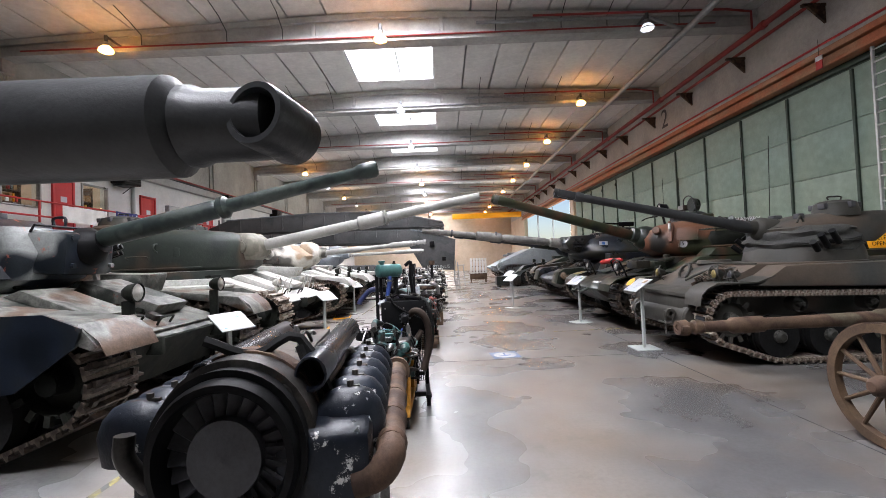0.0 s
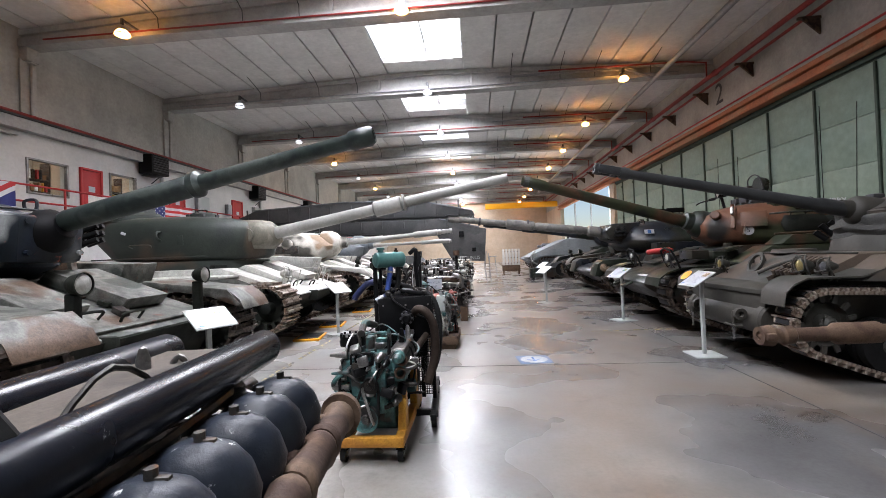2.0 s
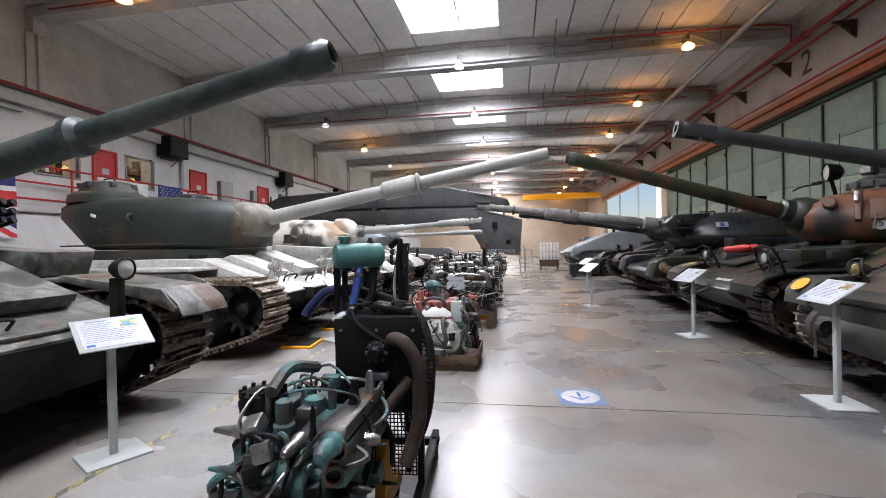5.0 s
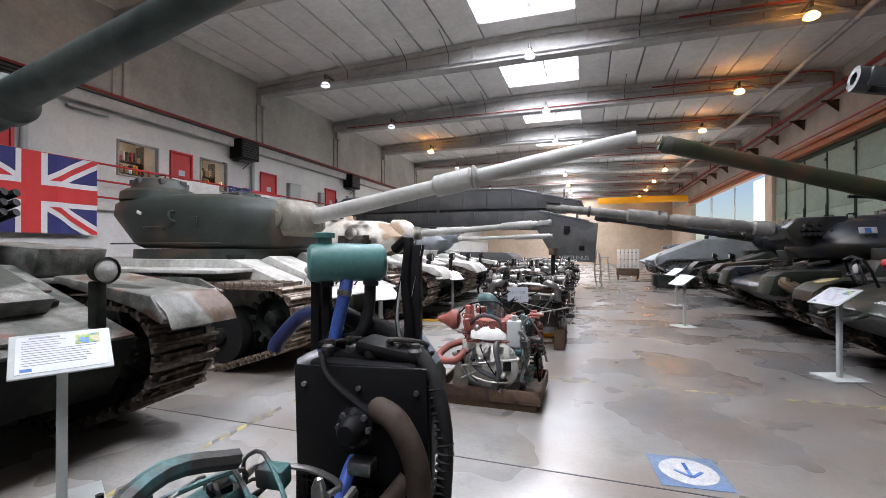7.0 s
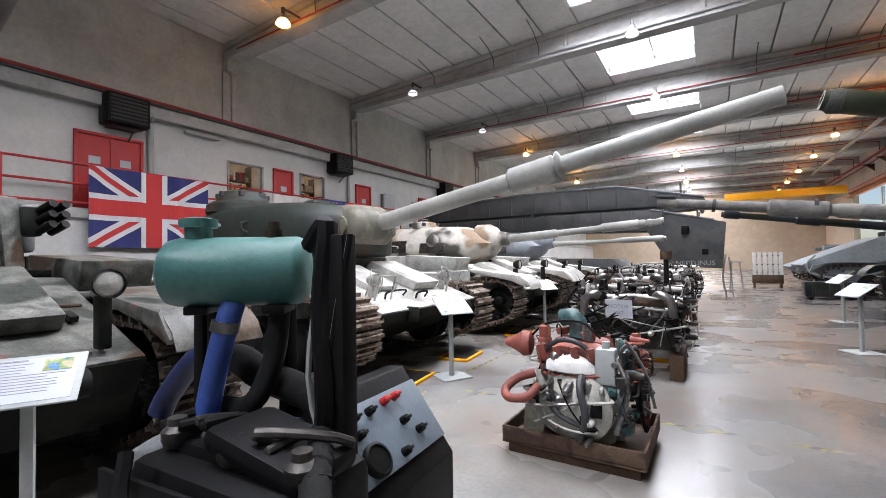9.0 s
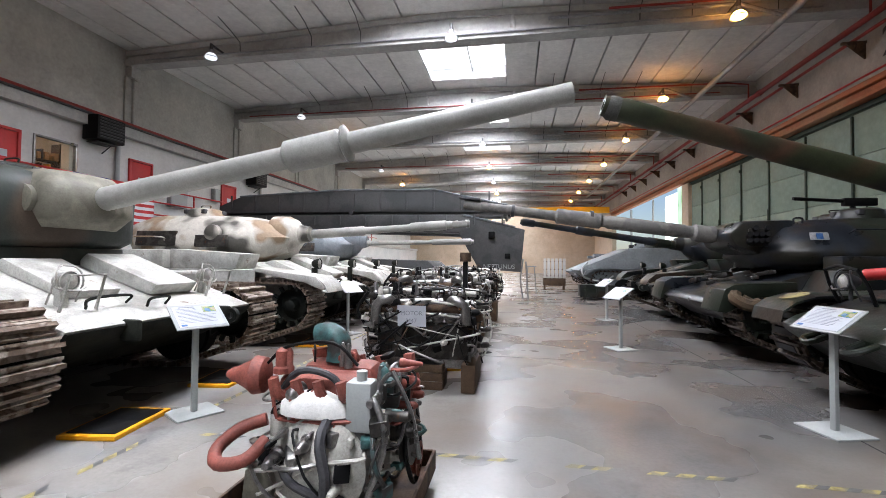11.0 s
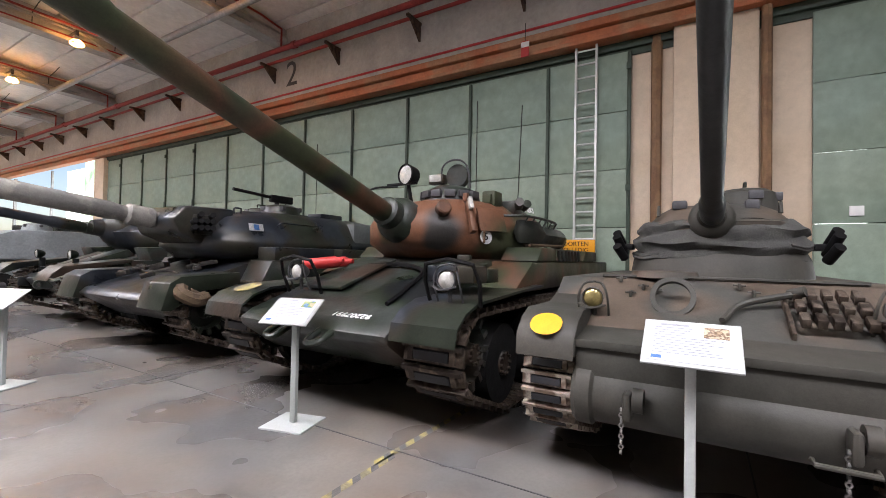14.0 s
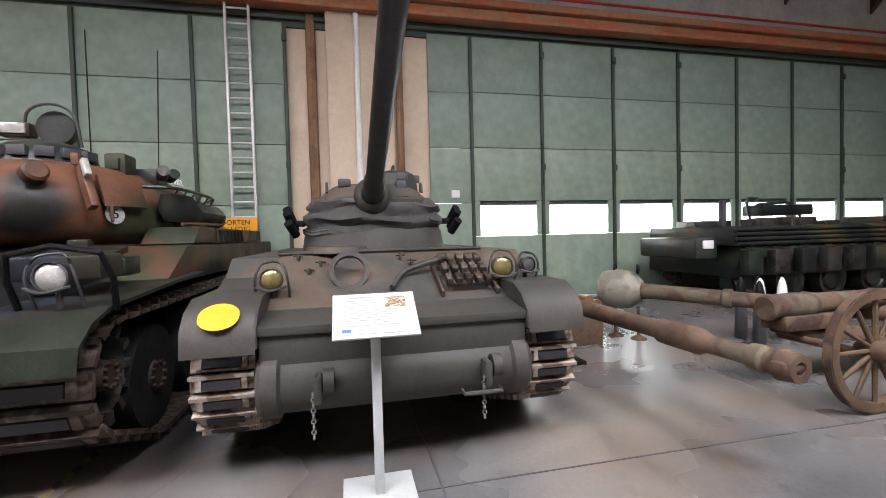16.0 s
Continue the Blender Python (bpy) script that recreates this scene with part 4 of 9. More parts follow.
def wheel_mesh(r, w, mat, kind):
    key = (round(r, 3), round(w, 3), mat.name, kind)
    if key not in WHEEL_CACHE:
        rim = Geo().turn([(-w / 2, 0.02), (-w / 2, r * 0.3), (-w * 0.2, r * 0.35), (-w * 0.1, r * 0.75), (-w * 0.42, r * 0.84), (w * 0.42, r * 0.84), (w * 0.1, r * 0.75), (w * 0.2, r * 0.35), (w / 2 + 0.03, r * 0.28), (w / 2 + 0.06, r * 0.16), (w / 2 + 0.06, 0.0)], (0, 0, 0), (0, 1, 0), 24)
        for k in range(10):
            a = 2 * math.pi * k / 10
            for s in (-1, 1):
                rim.rod((r * 0.26 * math.cos(a), s * w * 0.5, r * 0.26 * math.sin(a)), (r * 0.26 * math.cos(a), s * (w * 0.5 + 0.025), r * 0.26 * math.sin(a)), 0.016, 6)
        if kind == "spoke":
            for k in range(8):
                a = 2 * math.pi * k / 8
                for s in (-1, 1):
                    rim.box((r * 0.55 * math.cos(a), s * w * 0.3, r * 0.55 * math.sin(a)), (r * 0.55, w * 0.12, r * 0.12), rot=(0, -math.degrees(a), 0))
        if kind == "sprocket":
            for k in range(13):
                a = 2 * math.pi * k / 13
                for s in (-1, 1):
                    rim.box((r * 0.95 * math.cos(a), s * w * 0.4, r * 0.95 * math.sin(a)), (r * 0.3, w * 0.12, r * 0.16), rot=(0, -math.degrees(a), 0))
        me = rim.mesh("rim")
        me.materials.append(mat)
        ty = Geo().turn([(-w * 0.45, r * 0.84), (-w * 0.45, r), (-w * 0.08, r), (-w * 0.06, r * 0.84), (w * 0.06, r * 0.84), (w * 0.08, r), (w * 0.45, r), (w * 0.45, r * 0.84)], (0, 0, 0), (0, 1, 0), 24).mesh("tyre")
        ty.materials.append(M_RUBBER)
        WHEEL_CACHE[key] = (me, ty)
    return WHEEL_CACHE[key]


def running_gear(t, mat, half, tw, front, back, roads, rr, pitch, pale=False, style="bar", joined=False, kind="spoke", returns=()):
    """half: track centre from the middle; front and back: (x, z, r) of the end wheels; roads: x of the road wheels."""
    lift = 0.09
    circles = [front, back] + [(x, rr + lift, rr) for x in (roads[0], roads[-1])]
    for s in (-1, 1):
        track(t, s * half, tw, circles, pitch, pale, style, joined)
        for name, (x, z, r), k in (("sprocket", front, "sprocket"), ("idler", back, kind)):
            me, ty = wheel_mesh(r * 0.92, tw * 0.7, mat, k)
            part(name, me, None, t, "", pose(x, s * half, z, 0, 0, 0 if s > 0 else 180))
        me, ty = wheel_mesh(rr, tw * 0.75, mat, kind)
        for x in roads:
            w = part("road_wheel", me, None, t, "", pose(x, s * half, rr + lift, 0, 0, 0 if s > 0 else 180))
            part("tyre", ty, None, w)
        me, ty = wheel_mesh(0.13, tw * 0.5, mat, "plain")
        for x in returns:
            part("return_roller", me, None, t, "", pose(x, s * half, front[1] + front[2] - 0.14, 0, 0, 0 if s > 0 else 180))


def gun(t, mat, root, muzzle, r0, r1, extras=(), brake=None, bore=0.05, name="gun_barrel", label=""):
    """A barrel from root to muzzle; extras: (start, end, radius) sleeves as shares of its length."""
    a, b = Vector(root), Vector(muzzle)
    L = (b - a).length
    g = Geo()
    prof = [(-0.4, r0 * 1.25), (0.0, r0 * 1.25), (0.02, r0)]
    for s, e, r in sorted(extras):
        rs = r0 + (r1 - r0) * s
        re = r0 + (r1 - r0) * e
        prof += [(s * L - 0.01, rs), (s * L + 0.03, r), (e * L - 0.03, r), (e * L + 0.01, re)]
    prof += [(L, r1), (L, bore), (L - 0.5, bore * 0.98), (L - 0.5, 0.0)]
    g.turn(prof, a, b, 28)
    ob = part(name, g, mat, t, label)
    d = (b - a).normalized()
    if brake == "block":
        q = d.to_track_quat("X", "Z").to_matrix().to_4x4()
        m = Matrix.Translation(b) @ q
        part("muzzle_brake", Geo().turn([(-0.08, r1 * 1.25), (0.0, r1 * 1.35), (0.05, r1 * 1.15)], (0, 0, 0), (1, 0, 0), 20, m)
             .box((0.2, r1 * 1.1, 0), (0.3, 0.04, r1 * 1.9), 0.015, m).box((0.2, -r1 * 1.1, 0), (0.3, 0.04, r1 * 1.9), 0.015, m)
             .turn([(0.1, bore), (0.1, r1 * 1.2), (0.16, r1 * 1.3), (0.16, bore)], (0, 0, 0), (1, 0, 0), 20, m, True)
             .turn([(0.32, bore), (0.32, r1 * 1.3), (0.4, r1 * 1.25), (0.4, bore)], (0, 0, 0), (1, 0, 0), 20, m, True), mat, ob)
    if brake == "sleeve":
        q = d.to_track_quat("X", "Z").to_matrix().to_4x4()
        m = Matrix.Translation(b) @ q
        part("muzzle_brake", Geo().turn([(-0.3, r1 * 1.3), (0.02, r1 * 1.32), (0.02, bore * 1.1), (-0.3, bore * 1.1)], (0, 0, 0), (1, 0, 0), 24, m, True), mat, ob)
    return ob


def headlamp(t, m, r=0.1, lens=None, guard=True, mat=None):
    h = part("headlamp", Geo().turn([(-0.13, 0.02), (-0.12, r * 0.5), (-0.07, r * 0.85), (0, r), (0.025, r * 1.06), (0.03, r * 0.96), (0.012, r * 0.94), (0.0, 0.0)], (0, 0, 0), (1, 0, 0), 20).rod((-0.05, 0, -r * 0.8), (-0.05, 0, -r - 0.1), 0.018, 8), mat or M_GREY_DARK, t, "", m)
    part("lens", Geo().turn([(0.012, r * 0.93), (0.03, r * 0.7), (0.04, 0.0)], (0, 0, 0), (1, 0, 0), 20), lens or M_LENS, h)
    if guard:
        g = Geo()
        for s in (-1, 1):
            g.tube([(-0.06, s * r * 1.4, -r - 0.1), (0.02, s * r * 1.4, 0), (0.0, s * r * 0.9, r * 1.3), (-0.06, 0, r * 1.55)], 0.009, 6)
        g.tube([(0.05, r * 1.3, -r * 0.6), (0.1, 0, -r * 0.9), (0.05, -r * 1.3, -r * 0.6)], 0.009, 6)
        part("lamp_guard", g, mat or M_GREY_DARK, h)


def hatch(t, x, y, z, r, mat, periscopes=5):
    c = part("cupola", Geo().turn([(0, r * 1.1), (0.1, r * 1.05), (0.14, r), (0.2, r * 0.96), (0.24, r * 0.7), (0.26, 0)], (x, y, z - 0.03), (x, y, 5), 24), mat, t)
    for k in range(periscopes):
        a = 2 * math.pi * k / periscopes + 0.3
        part("periscope", Geo().box((x + r * 0.95 * math.cos(a), y + r * 0.95 * math.sin(a), z + 0.13), (0.08, 0.13, 0.09), 0.012, rot=(0, 0, 0)), M_GREY_DARK, c)
    part("hatch_handle", Geo().tube([(x - 0.1, y, z + 0.23), (x - 0.1, y, z + 0.28), (x + 0.1, y, z + 0.28), (x + 0.1, y, z + 0.23)], 0.012, 6), mat, c)


def plate(prof_xz, y0, y1, thick=0.015):
    """A folded sheet: the line of (x, z) pushed sideways, with thickness."""
    g = Geo()
    low = [(x, z - thick) for x, z in reversed(prof_xz)]
    return g.prism(list(prof_xz) + low, y0, y1)


def mirror_y(t, keep):
    """Turns the fittings of a vehicle over to its other side."""
    for o in t.children:
        if o.type == "FONT" or o.name.split(".")[0] in keep:
            continue
        if o.matrix_basis == Matrix.Identity(4):
            for c in (o, *o.children):
                if c.type == "MESH" and c.data.users == 1 and c.matrix_basis == Matrix.Identity(4):
                    c.data.transform(Matrix.Diagonal((1, -1, 1, 1)))
                    c.data.flip_normals()
        else:
            o.location.y = -o.location.y


def light_tank():
    """Small tank with a rounded nose housing and an oscillating turret wrapped in canvas."""
    X, Y = 3.68, 7.34
    t = thing("light_tank", pose(X + 0.1, Y - 0.1, 0, 0, 0, 180) @ Matrix.Diagonal((1, 1, 1.03, 1)), "grey-olive light tank with canvas-wrapped turret and yellow mudguard dot", "tank", "parked tanks")
    running_gear(t, M_AMX13, 1.06, 0.36, (-0.42, 0.62, 0.31), (-4.35, 0.55, 0.28), [-1.05, -1.75, -2.45, -3.15, -3.8], 0.28, 0.1, style="pad", pale=True, returns=(-1.4, -2.4, -3.3))
    # lower hull with the nose, and the flat upper hull
    part("hull", Geo().prism([(-0.35, 0.42), (-0.12, 0.75), (-0.1, 0.93), (-0.28, 0.99), (-1.05, 1.34), (-4.6, 1.34), (-4.85, 0.9), (-4.5, 0.42)], -0.86, 0.86, 0.02), M_AMX13_TAN, t)
    part("sponson", Geo().prism([(-0.75, 1.06), (-1.15, 1.32), (-4.6, 1.32), (-4.7, 1.0), (-3.0, 0.98)], -1.25, -0.87, 0.02).prism([(-0.75, 1.06), (-1.15, 1.32), (-4.6, 1.32), (-4.7, 1.0), (-3.0, 0.98)], 0.87, 1.25, 0.02), M_AMX13_TAN, t)
    nose = part("transmission_housing", Geo().turn([(0, 0.1), (0, 0.18), (0.03, 0.205), (0.12, 0.205), (0.14, 0.18), (1.58, 0.18), (1.6, 0.205), (1.69, 0.205), (1.72, 0.18), (1.72, 0.1)], (-0.12, -0.86, 0.6), (-0.12, 0.86, 0.6), 32), M_AMX13, t)
    for y in (-0.5, 0.52):
        part("tow_lug", Geo().box((0.13, y, 0.62), (0.12, 0.05, 0.16), 0.02).turn([(-0.03, 0.035), (-0.03, 0.07), (0.03, 0.07), (0.03, 0.035)], (0.13, y + 0.06, 0.66), (0.13, y + 1, 0.66), 14, None, True), M_AMX13, nose)
        g = Geo()
        for k in range(9):
            g.turn([(-0.006, 0.008), (-0.006, 0.016), (0.006, 0.016), (0.006, 0.008)], (0.16, y - 0.03, 0.6 - 0.03 * k), (0.16 + (k % 2), y + 1 - (k % 2), 0.6 - 0.03 * k), 8, None, True)
        part("chain", g, M_STEEL, nose)
    part("step_bar", Geo().tube([(0.12, 0.36, 0.52), (0.19, 0.36, 0.52), (0.19, 0.6, 0.52), (0.12, 0.6, 0.52)], 0.014, 8, smooth=1), M_AMX13, nose)
    # splash lip over the nose
    part("nose_lip", Geo().prism([(0.02, 0.96), (0.02, 0.91), (-0.03, 0.91), (-0.05, 0.935), (-0.4, 0.99), (-0.4, 1.02)], -0.86, 0.86, 0.004).box((-0.015, 0, 0.8), (0.025, 1.68, 0.24), 0.004), M_AMX13, t)
    # mudguards
    for s in (-1, 1):
        y0, y1 = sorted((s * 0.85, s * 1.25))
        mg = part("mudguard", plate([(0.05, 0.84), (0.03, 0.97), (-0.06, 1.06), (-0.2, 1.12), (-0.75, 1.12), (-1.0, 1.2)], y0, y1, 0.02).prism([(0.04, 0.85), (0.03, 0.97), (-0.06, 1.06), (-0.2, 1.12), (-0.7, 1.12), (-0.7, 0.98), (-0.2, 0.95), (-0.05, 0.86)], s * 0.85 - 0.008, s * 0.85 + 0.008), M_AMX13, t)
    dot = Geo()
    ring = [(0.112 * math.cos(a * math.pi / 14), 0.088 * math.sin(a * math.pi / 14)) for a in range(28)]
    vs = []
    for u, v in ring:
        # lies on the rounded front of the mudguard
        vs.append((-0.035 - 0.75 * v, -1.05 + u, 1.043 + 0.66 * v))
    dot.add(vs + [(x - 0.012, y, z + 0.012) for x, y, z in vs], [tuple(range(28)), tuple(reversed(range(28, 56)))] + [(i, (i + 1) % 28, (i + 1) % 28 + 28, i + 28) for i in range(28)])
    part("yellow_dot", dot, M_YELLOW, t, "round yellow marking", pose(0.034, 0, -0.012))
    # glacis furniture
    headlamp(t, pose(-0.42, -0.82, 1.2), 0.075, M_BRONZE, mat=M_AMX13)
    headlamp(t, pose(-0.42, 0.84, 1.22), 0.078, M_BRONZE, mat=M_AMX13)
    headlamp(t, pose(-0.5, 1.08, 1.22), 0.06, M_GREY_DARK, mat=M_AMX13)
    part("tow_ring", Geo().turn([(-0.018, 0.115), (-0.018, 0.15), (0.018, 0.15), (0.018, 0.115)], (-0.62, -0.3, 1.22), (-0.62 + 0.9, -0.3, 1.22 + 0.45), 26, None, True).box((-0.64, -0.3, 1.08), (0.06, 0.12, 0.05), 0.01), M_AMX13, t)
    part("pry_bar", Geo().tube([(-0.45, 0.0, 1.1), (-0.62, 0.12, 1.2), (-0.68, 0.42, 1.28)], 0.022, 8).rod((-0.7, 0.38, 1.27), (-0.66, 0.46, 1.3), 0.035, 10), M_AMX13, t)
    rack = Geo()
    for i in range(5):
        for j in range(3):
            x = -0.42 - 0.14 * j
            rack.box((x, 0.42 + 0.075 * i, 1.08 + 0.46 * (-x - 0.28)), (0.1, 0.05, 0.06), 0.008, rot=(0, 24, 0))
    rack.box((-0.58, 0.36, 1.14), (0.5, 0.025, 0.07), 0.006, rot=(0, 24, 0)).box((-0.58, 0.78, 1.14), (0.5, 0.025, 0.07), 0.006, rot=(0, 24, 0))
    part("track_link_rack", rack, M_TRACK, t, "spare track links bolted to the glacis")
    clips = Geo()
    for x, y, z in ((-0.75, -0.6, 1.2), (-0.85, -0.52, 1.25), (-0.8, -0.42, 1.23), (-0.9, 0.12, 1.28), (-0.8, 0.2, 1.24), (-0.95, -0.7, 1.3)):
        clips.box((x, y, z + 0.02), (0.06, 0.02, 0.05), 0.004).rod((x, y - 0.04, z + 0.03), (x, y + 0.04, z + 0.03), 0.008, 6)
    tagged(part("clip", clips, M_AMX13, t), kind="stuff")
    part("deck_hatch", Geo().turn([(0, 0.27), (0.05, 0.25), (0.06, 0)], (-1.2, -0.4, 1.34), (-1.2, -0.4, 5), 24), M_AMX13_TAN, t)
    part("weld_bead", Geo().tube([(-1.02, -0.86, 1.345), (-1.02, 0.0, 1.35), (-1.02, 0.86, 1.345)], 0.012, 6), M_AMX13, t)
    # turret
    tx = -2.35
    ring = part("turret_base", Geo().loft([oval(1.33, tx - 0.78, tx + 0.72, 0.8), oval(1.5, tx - 0.75, tx + 0.68, 0.77), oval(1.62, tx - 0.7, tx + 0.6, 0.72)]), M_AMX13, t)
    g, rings = Geo(), []
    for k in range(15):
        v = k / 14
        ring_pts = []
        for i in range(72):
            a = 2 * math.pi * i / 72
            c, s2 = math.cos(a), math.sin(a)
            fold = 0.026 * math.sin(17 * v + 1.3 * math.sin(2 * a) + 0.6 * math.sin(5 * a)) + 0.012 * math.sin(31 * v + 3 * a)
            bulge = 0.05 * math.sin(math.pi * v)
            front = 0.5 + 0.5 * c
            z = 1.5 + 0.36 * v - 0.07 * front * (1 - v) + 0.012 * math.sin(9 * a + 5 * v)
            rx, ry = 0.66 + bulge + fold - 0.06 * v, 0.74 + bulge + fold - 0.05 * v
            ring_pts.append(Vector((tx - 0.02 + rx * math.copysign(abs(c) ** 0.83, c), ry * math.copysign(abs(s2) ** 0.83, s2), z)))
        rings.append(ring_pts)
    g.loft(rings)
    g.tube([tuple(p) for p in rings[6][8:30]], 0.012, 6, smooth=1)
    g.tube([tuple(p) for p in rings[3][44:66]], 0.012, 6, smooth=1)
    part("canvas_skirt", g, M_CANVAS, t, "folded grey canvas wrap round the turret")
    up = part("turret_top", Geo().loft([oval(1.6, tx - 0.95, tx + 0.55, 0.66, p=2.8), oval(1.84, tx - 1.3, tx + 0.62, 0.66, p=3.0), oval(1.98, tx - 1.4, tx + 0.32, 0.56, p=3.0), oval(2.06, tx - 1.35, tx + 0.0, 0.46, p=3.0)]), M_AMX13_TAN, t)
    hatch(t, tx - 0.4, 0.28, 2.03, 0.28, M_AMX13)
    part("sight", Geo().box((tx + 0.1, -0.32, 2.05), (0.16, 0.14, 0.09), 0.02), M_GREY_DARK, up)
    part("sight", Geo().box((tx + 0.2, 0.3, 2.02), (0.1, 0.12, 0.1), 0.02), M_GREY_DARK, up)
    part("lifting_eye", Geo().tube([(tx + 0.3, -0.5, 1.93), (tx + 0.34, -0.5, 2.02), (tx + 0.4, -0.5, 1.92)], 0.015, 6).tube([(tx + 0.3, 0.5, 1.93), (tx + 0.34, 0.5, 2.02), (tx + 0.4, 0.5, 1.92)], 0.015, 6), M_AMX13, up)
    for s in (-1, 1):
        d = part("smoke_discharger", Geo().rod((tx + 0.25, s * 0.84, 1.55), (tx + 0.4, s * 0.9, 1.72), 0.045, 12).rod((tx + 0.1, s * 0.86, 1.6), (tx + 0.25, s * 0.92, 1.77), 0.045, 12).rod((tx + 0.38, s * 0.82, 1.5), (tx + 0.5, s * 0.88, 1.62), 0.045, 12).box((tx + 0.2, s * 0.8, 1.62), (0.2, 0.1, 0.06), 0.01), M_BLACK, t)
    part("mantlet", Geo().turn([(-0.15, 0.2), (0.1, 0.19), (0.16, 0.16), (0.18, 0.12), (0.3, 0.1)], (tx + 0.5, -0.04, 1.85), (X - 2.37 - 0.0, Y - 7.44, 2.54), 24), M_AMX13, t)
    gun(t, M_GUNMETAL, (tx + 0.6, -0.04, 1.86), (X - 2.45, Y - 7.43, 2.52), 0.085, 0.062, [(0.02, 0.16, 0.1)], "block", 0.04)
    return t


def medium_tank():
    """Low tank with a long cast turret and a camouflaged barrel."""
    X, Y = 3.62, 10.6
    t = thing("medium_tank", pose(X + 0.06, Y - 0.09, 0, 0, 0, 180), "green, brown and black camouflaged tank with a rounded cast turret", "tank", "parked tanks")
    running_gear(t, M_CAMO_DARK, 1.27, 0.57, (-0.5, 0.68, 0.33), (-6.0, 0.7, 0.3), [-1.15, -2.1, -3.05, -4.0, -4.95], 0.39, 0.16, style="pad", kind="plain")
    part("hull", Geo().prism([(-0.35, 0.5), (0.06, 0.78), (0.1, 0.86), (-0.05, 0.95), (-1.75, 1.5), (-6.4, 1.5), (-6.5, 0.8), (-6.0, 0.45)], -0.96, 0.96, 0.03), M_CAMO_DARK, t)
    part("sponson", Geo().prism([(-1.3, 1.15), (-1.9, 1.48), (-6.4, 1.48), (-6.4, 1.12)], -1.5, -0.97, 0.03).prism([(-1.3, 1.15), (-1.9, 1.48), (-6.4, 1.48), (-6.4, 1.12)], 0.97, 1.5, 0.03), M_CAMO, t)
    # stowage bins on the track guard
    for x0, x1, s in ((-2.05, -2.85, -1), (-3.0, -4.2, -1), (-4.35, -5.4, -1), (-2.3, -4.0, 1)):
        y0, y1 = sorted((s * 1.02, s * 1.5))
        part("stowage_bin", Geo().prism([(x0, 1.49), (x0 - 0.2, 1.66), (x1 + 0.05, 1.66), (x1, 1.49)], y0, y1, 0.02), M_CAMO, t)
    g = Geo()
    for k in range(7):
        g.rod((-2.9 - 0.17 * k, -1.53, 1.5), (-2.82 - 0.17 * k, -1.53, 1.64), 0.02, 6)
    tagged(part("tool_clip", g, M_CAMO_DARK, t), kind="stuff")
    for s in (-1, 1):
        y0, y1 = sorted((s * 0.98, s * 1.6))
        part("mudguard", plate([(0.08, 0.86), (0.05, 0.98), (-0.08, 1.08), (-0.3, 1.15), (-1.3, 1.2), (-2.0, 1.22)], y0, y1, 0.025), M_LEO if s < 0 else M_CAMO_DARK, t)
    part("pale_dot", Geo().turn([(0, 0.15), (0.004, 0.15)], (0, 0, 0), (0, 0, 1), 26), M_PALE_YELLOW, t, "faded round yellow marking", pose(-0.24, 1.3, 1.136, 0, 15, 0))
    # glacis: hatch, bent pipe, plate number
    part("driver_hatch", Geo().prism([(-0.55, 1.14), (-1.5, 1.45), (-1.52, 1.49), (-0.54, 1.18)], 0.15, 0.75, 0.015), M_CAMO_DARK, t)
    part("splash_strip", Geo().tube([(-0.35, -0.62, 1.07), (-0.7, -0.6, 1.2), (-1.2, -0.45, 1.36), (-1.35, 0.0, 1.42), (-1.25, 0.5, 1.38), (-0.9, 0.85, 1.27)], 0.025, 6), M_BLACK, t)
    cu = bpy.data.curves.new("plate_number", "FONT")
    cu.body, cu.size, cu.extrude, cu.align_x = "92207991", 0.115, 0.003, "CENTER"
    o = new("plate_number", cu)
    o.data.materials.append(M_WHITE)
    o.parent = t
    o["label"] = "white painted plate number"
    o.matrix_basis = Matrix.Translation((-0.13, 0.42, 0.985)) @ Euler((0, radians(18), 0)).to_matrix().to_4x4() @ Euler((0, 0, radians(-90))).to_matrix().to_4x4()
    part("tow_shackle", Geo().tube([(0.05, -0.35, 0.85), (0.22, -0.35, 0.78), (0.25, -0.22, 0.76), (0.05, -0.2, 0.85)], 0.03, 8), M_CAMO_DARK, t)
    part("tow_shackle", Geo().tube([(0.05, 0.35, 0.85), (0.22, 0.35, 0.78), (0.25, 0.22, 0.76), (0.05, 0.2, 0.85)], 0.03, 8), M_CAMO_DARK, t)
    headlamp(t, pose(-0.2, -1.36, 1.33), 0.085, M_LENS)
    headlamp(t, pose(-0.2, 0.43, 1.34), 0.085, M_LENS)
    for y in (-1.38, 0.43):
        part("lamp_guard_bar", Geo().tube([(-0.3, y - 0.24, 1.12), (-0.15, y - 0.24, 1.46), (-0.15, y + 0.2, 1.46), (-0.3, y + 0.24, 1.12)], 0.018, 8, smooth=2), M_BLACK, t)
    for k in range(2):
        e = part("fire_extinguisher", Geo().turn([(0, 0.03), (0.02, 0.065), (0.42, 0.065), (0.48, 0.03), (0.52, 0.03)], (-0.75 - 0.17 * k, 0.98, 1.4), (-0.75 - 0.17 * k - 0.2, 0.4, 1.46), 16), M_RED, t, "bright red cylinder")
    part("tool_box", Geo().box((-0.75, -1.15, 1.36), (0.3, 0.5, 0.16), 0.02).box((-1.1, -1.2, 1.34), (0.25, 0.35, 0.14), 0.02), M_LEO, t)
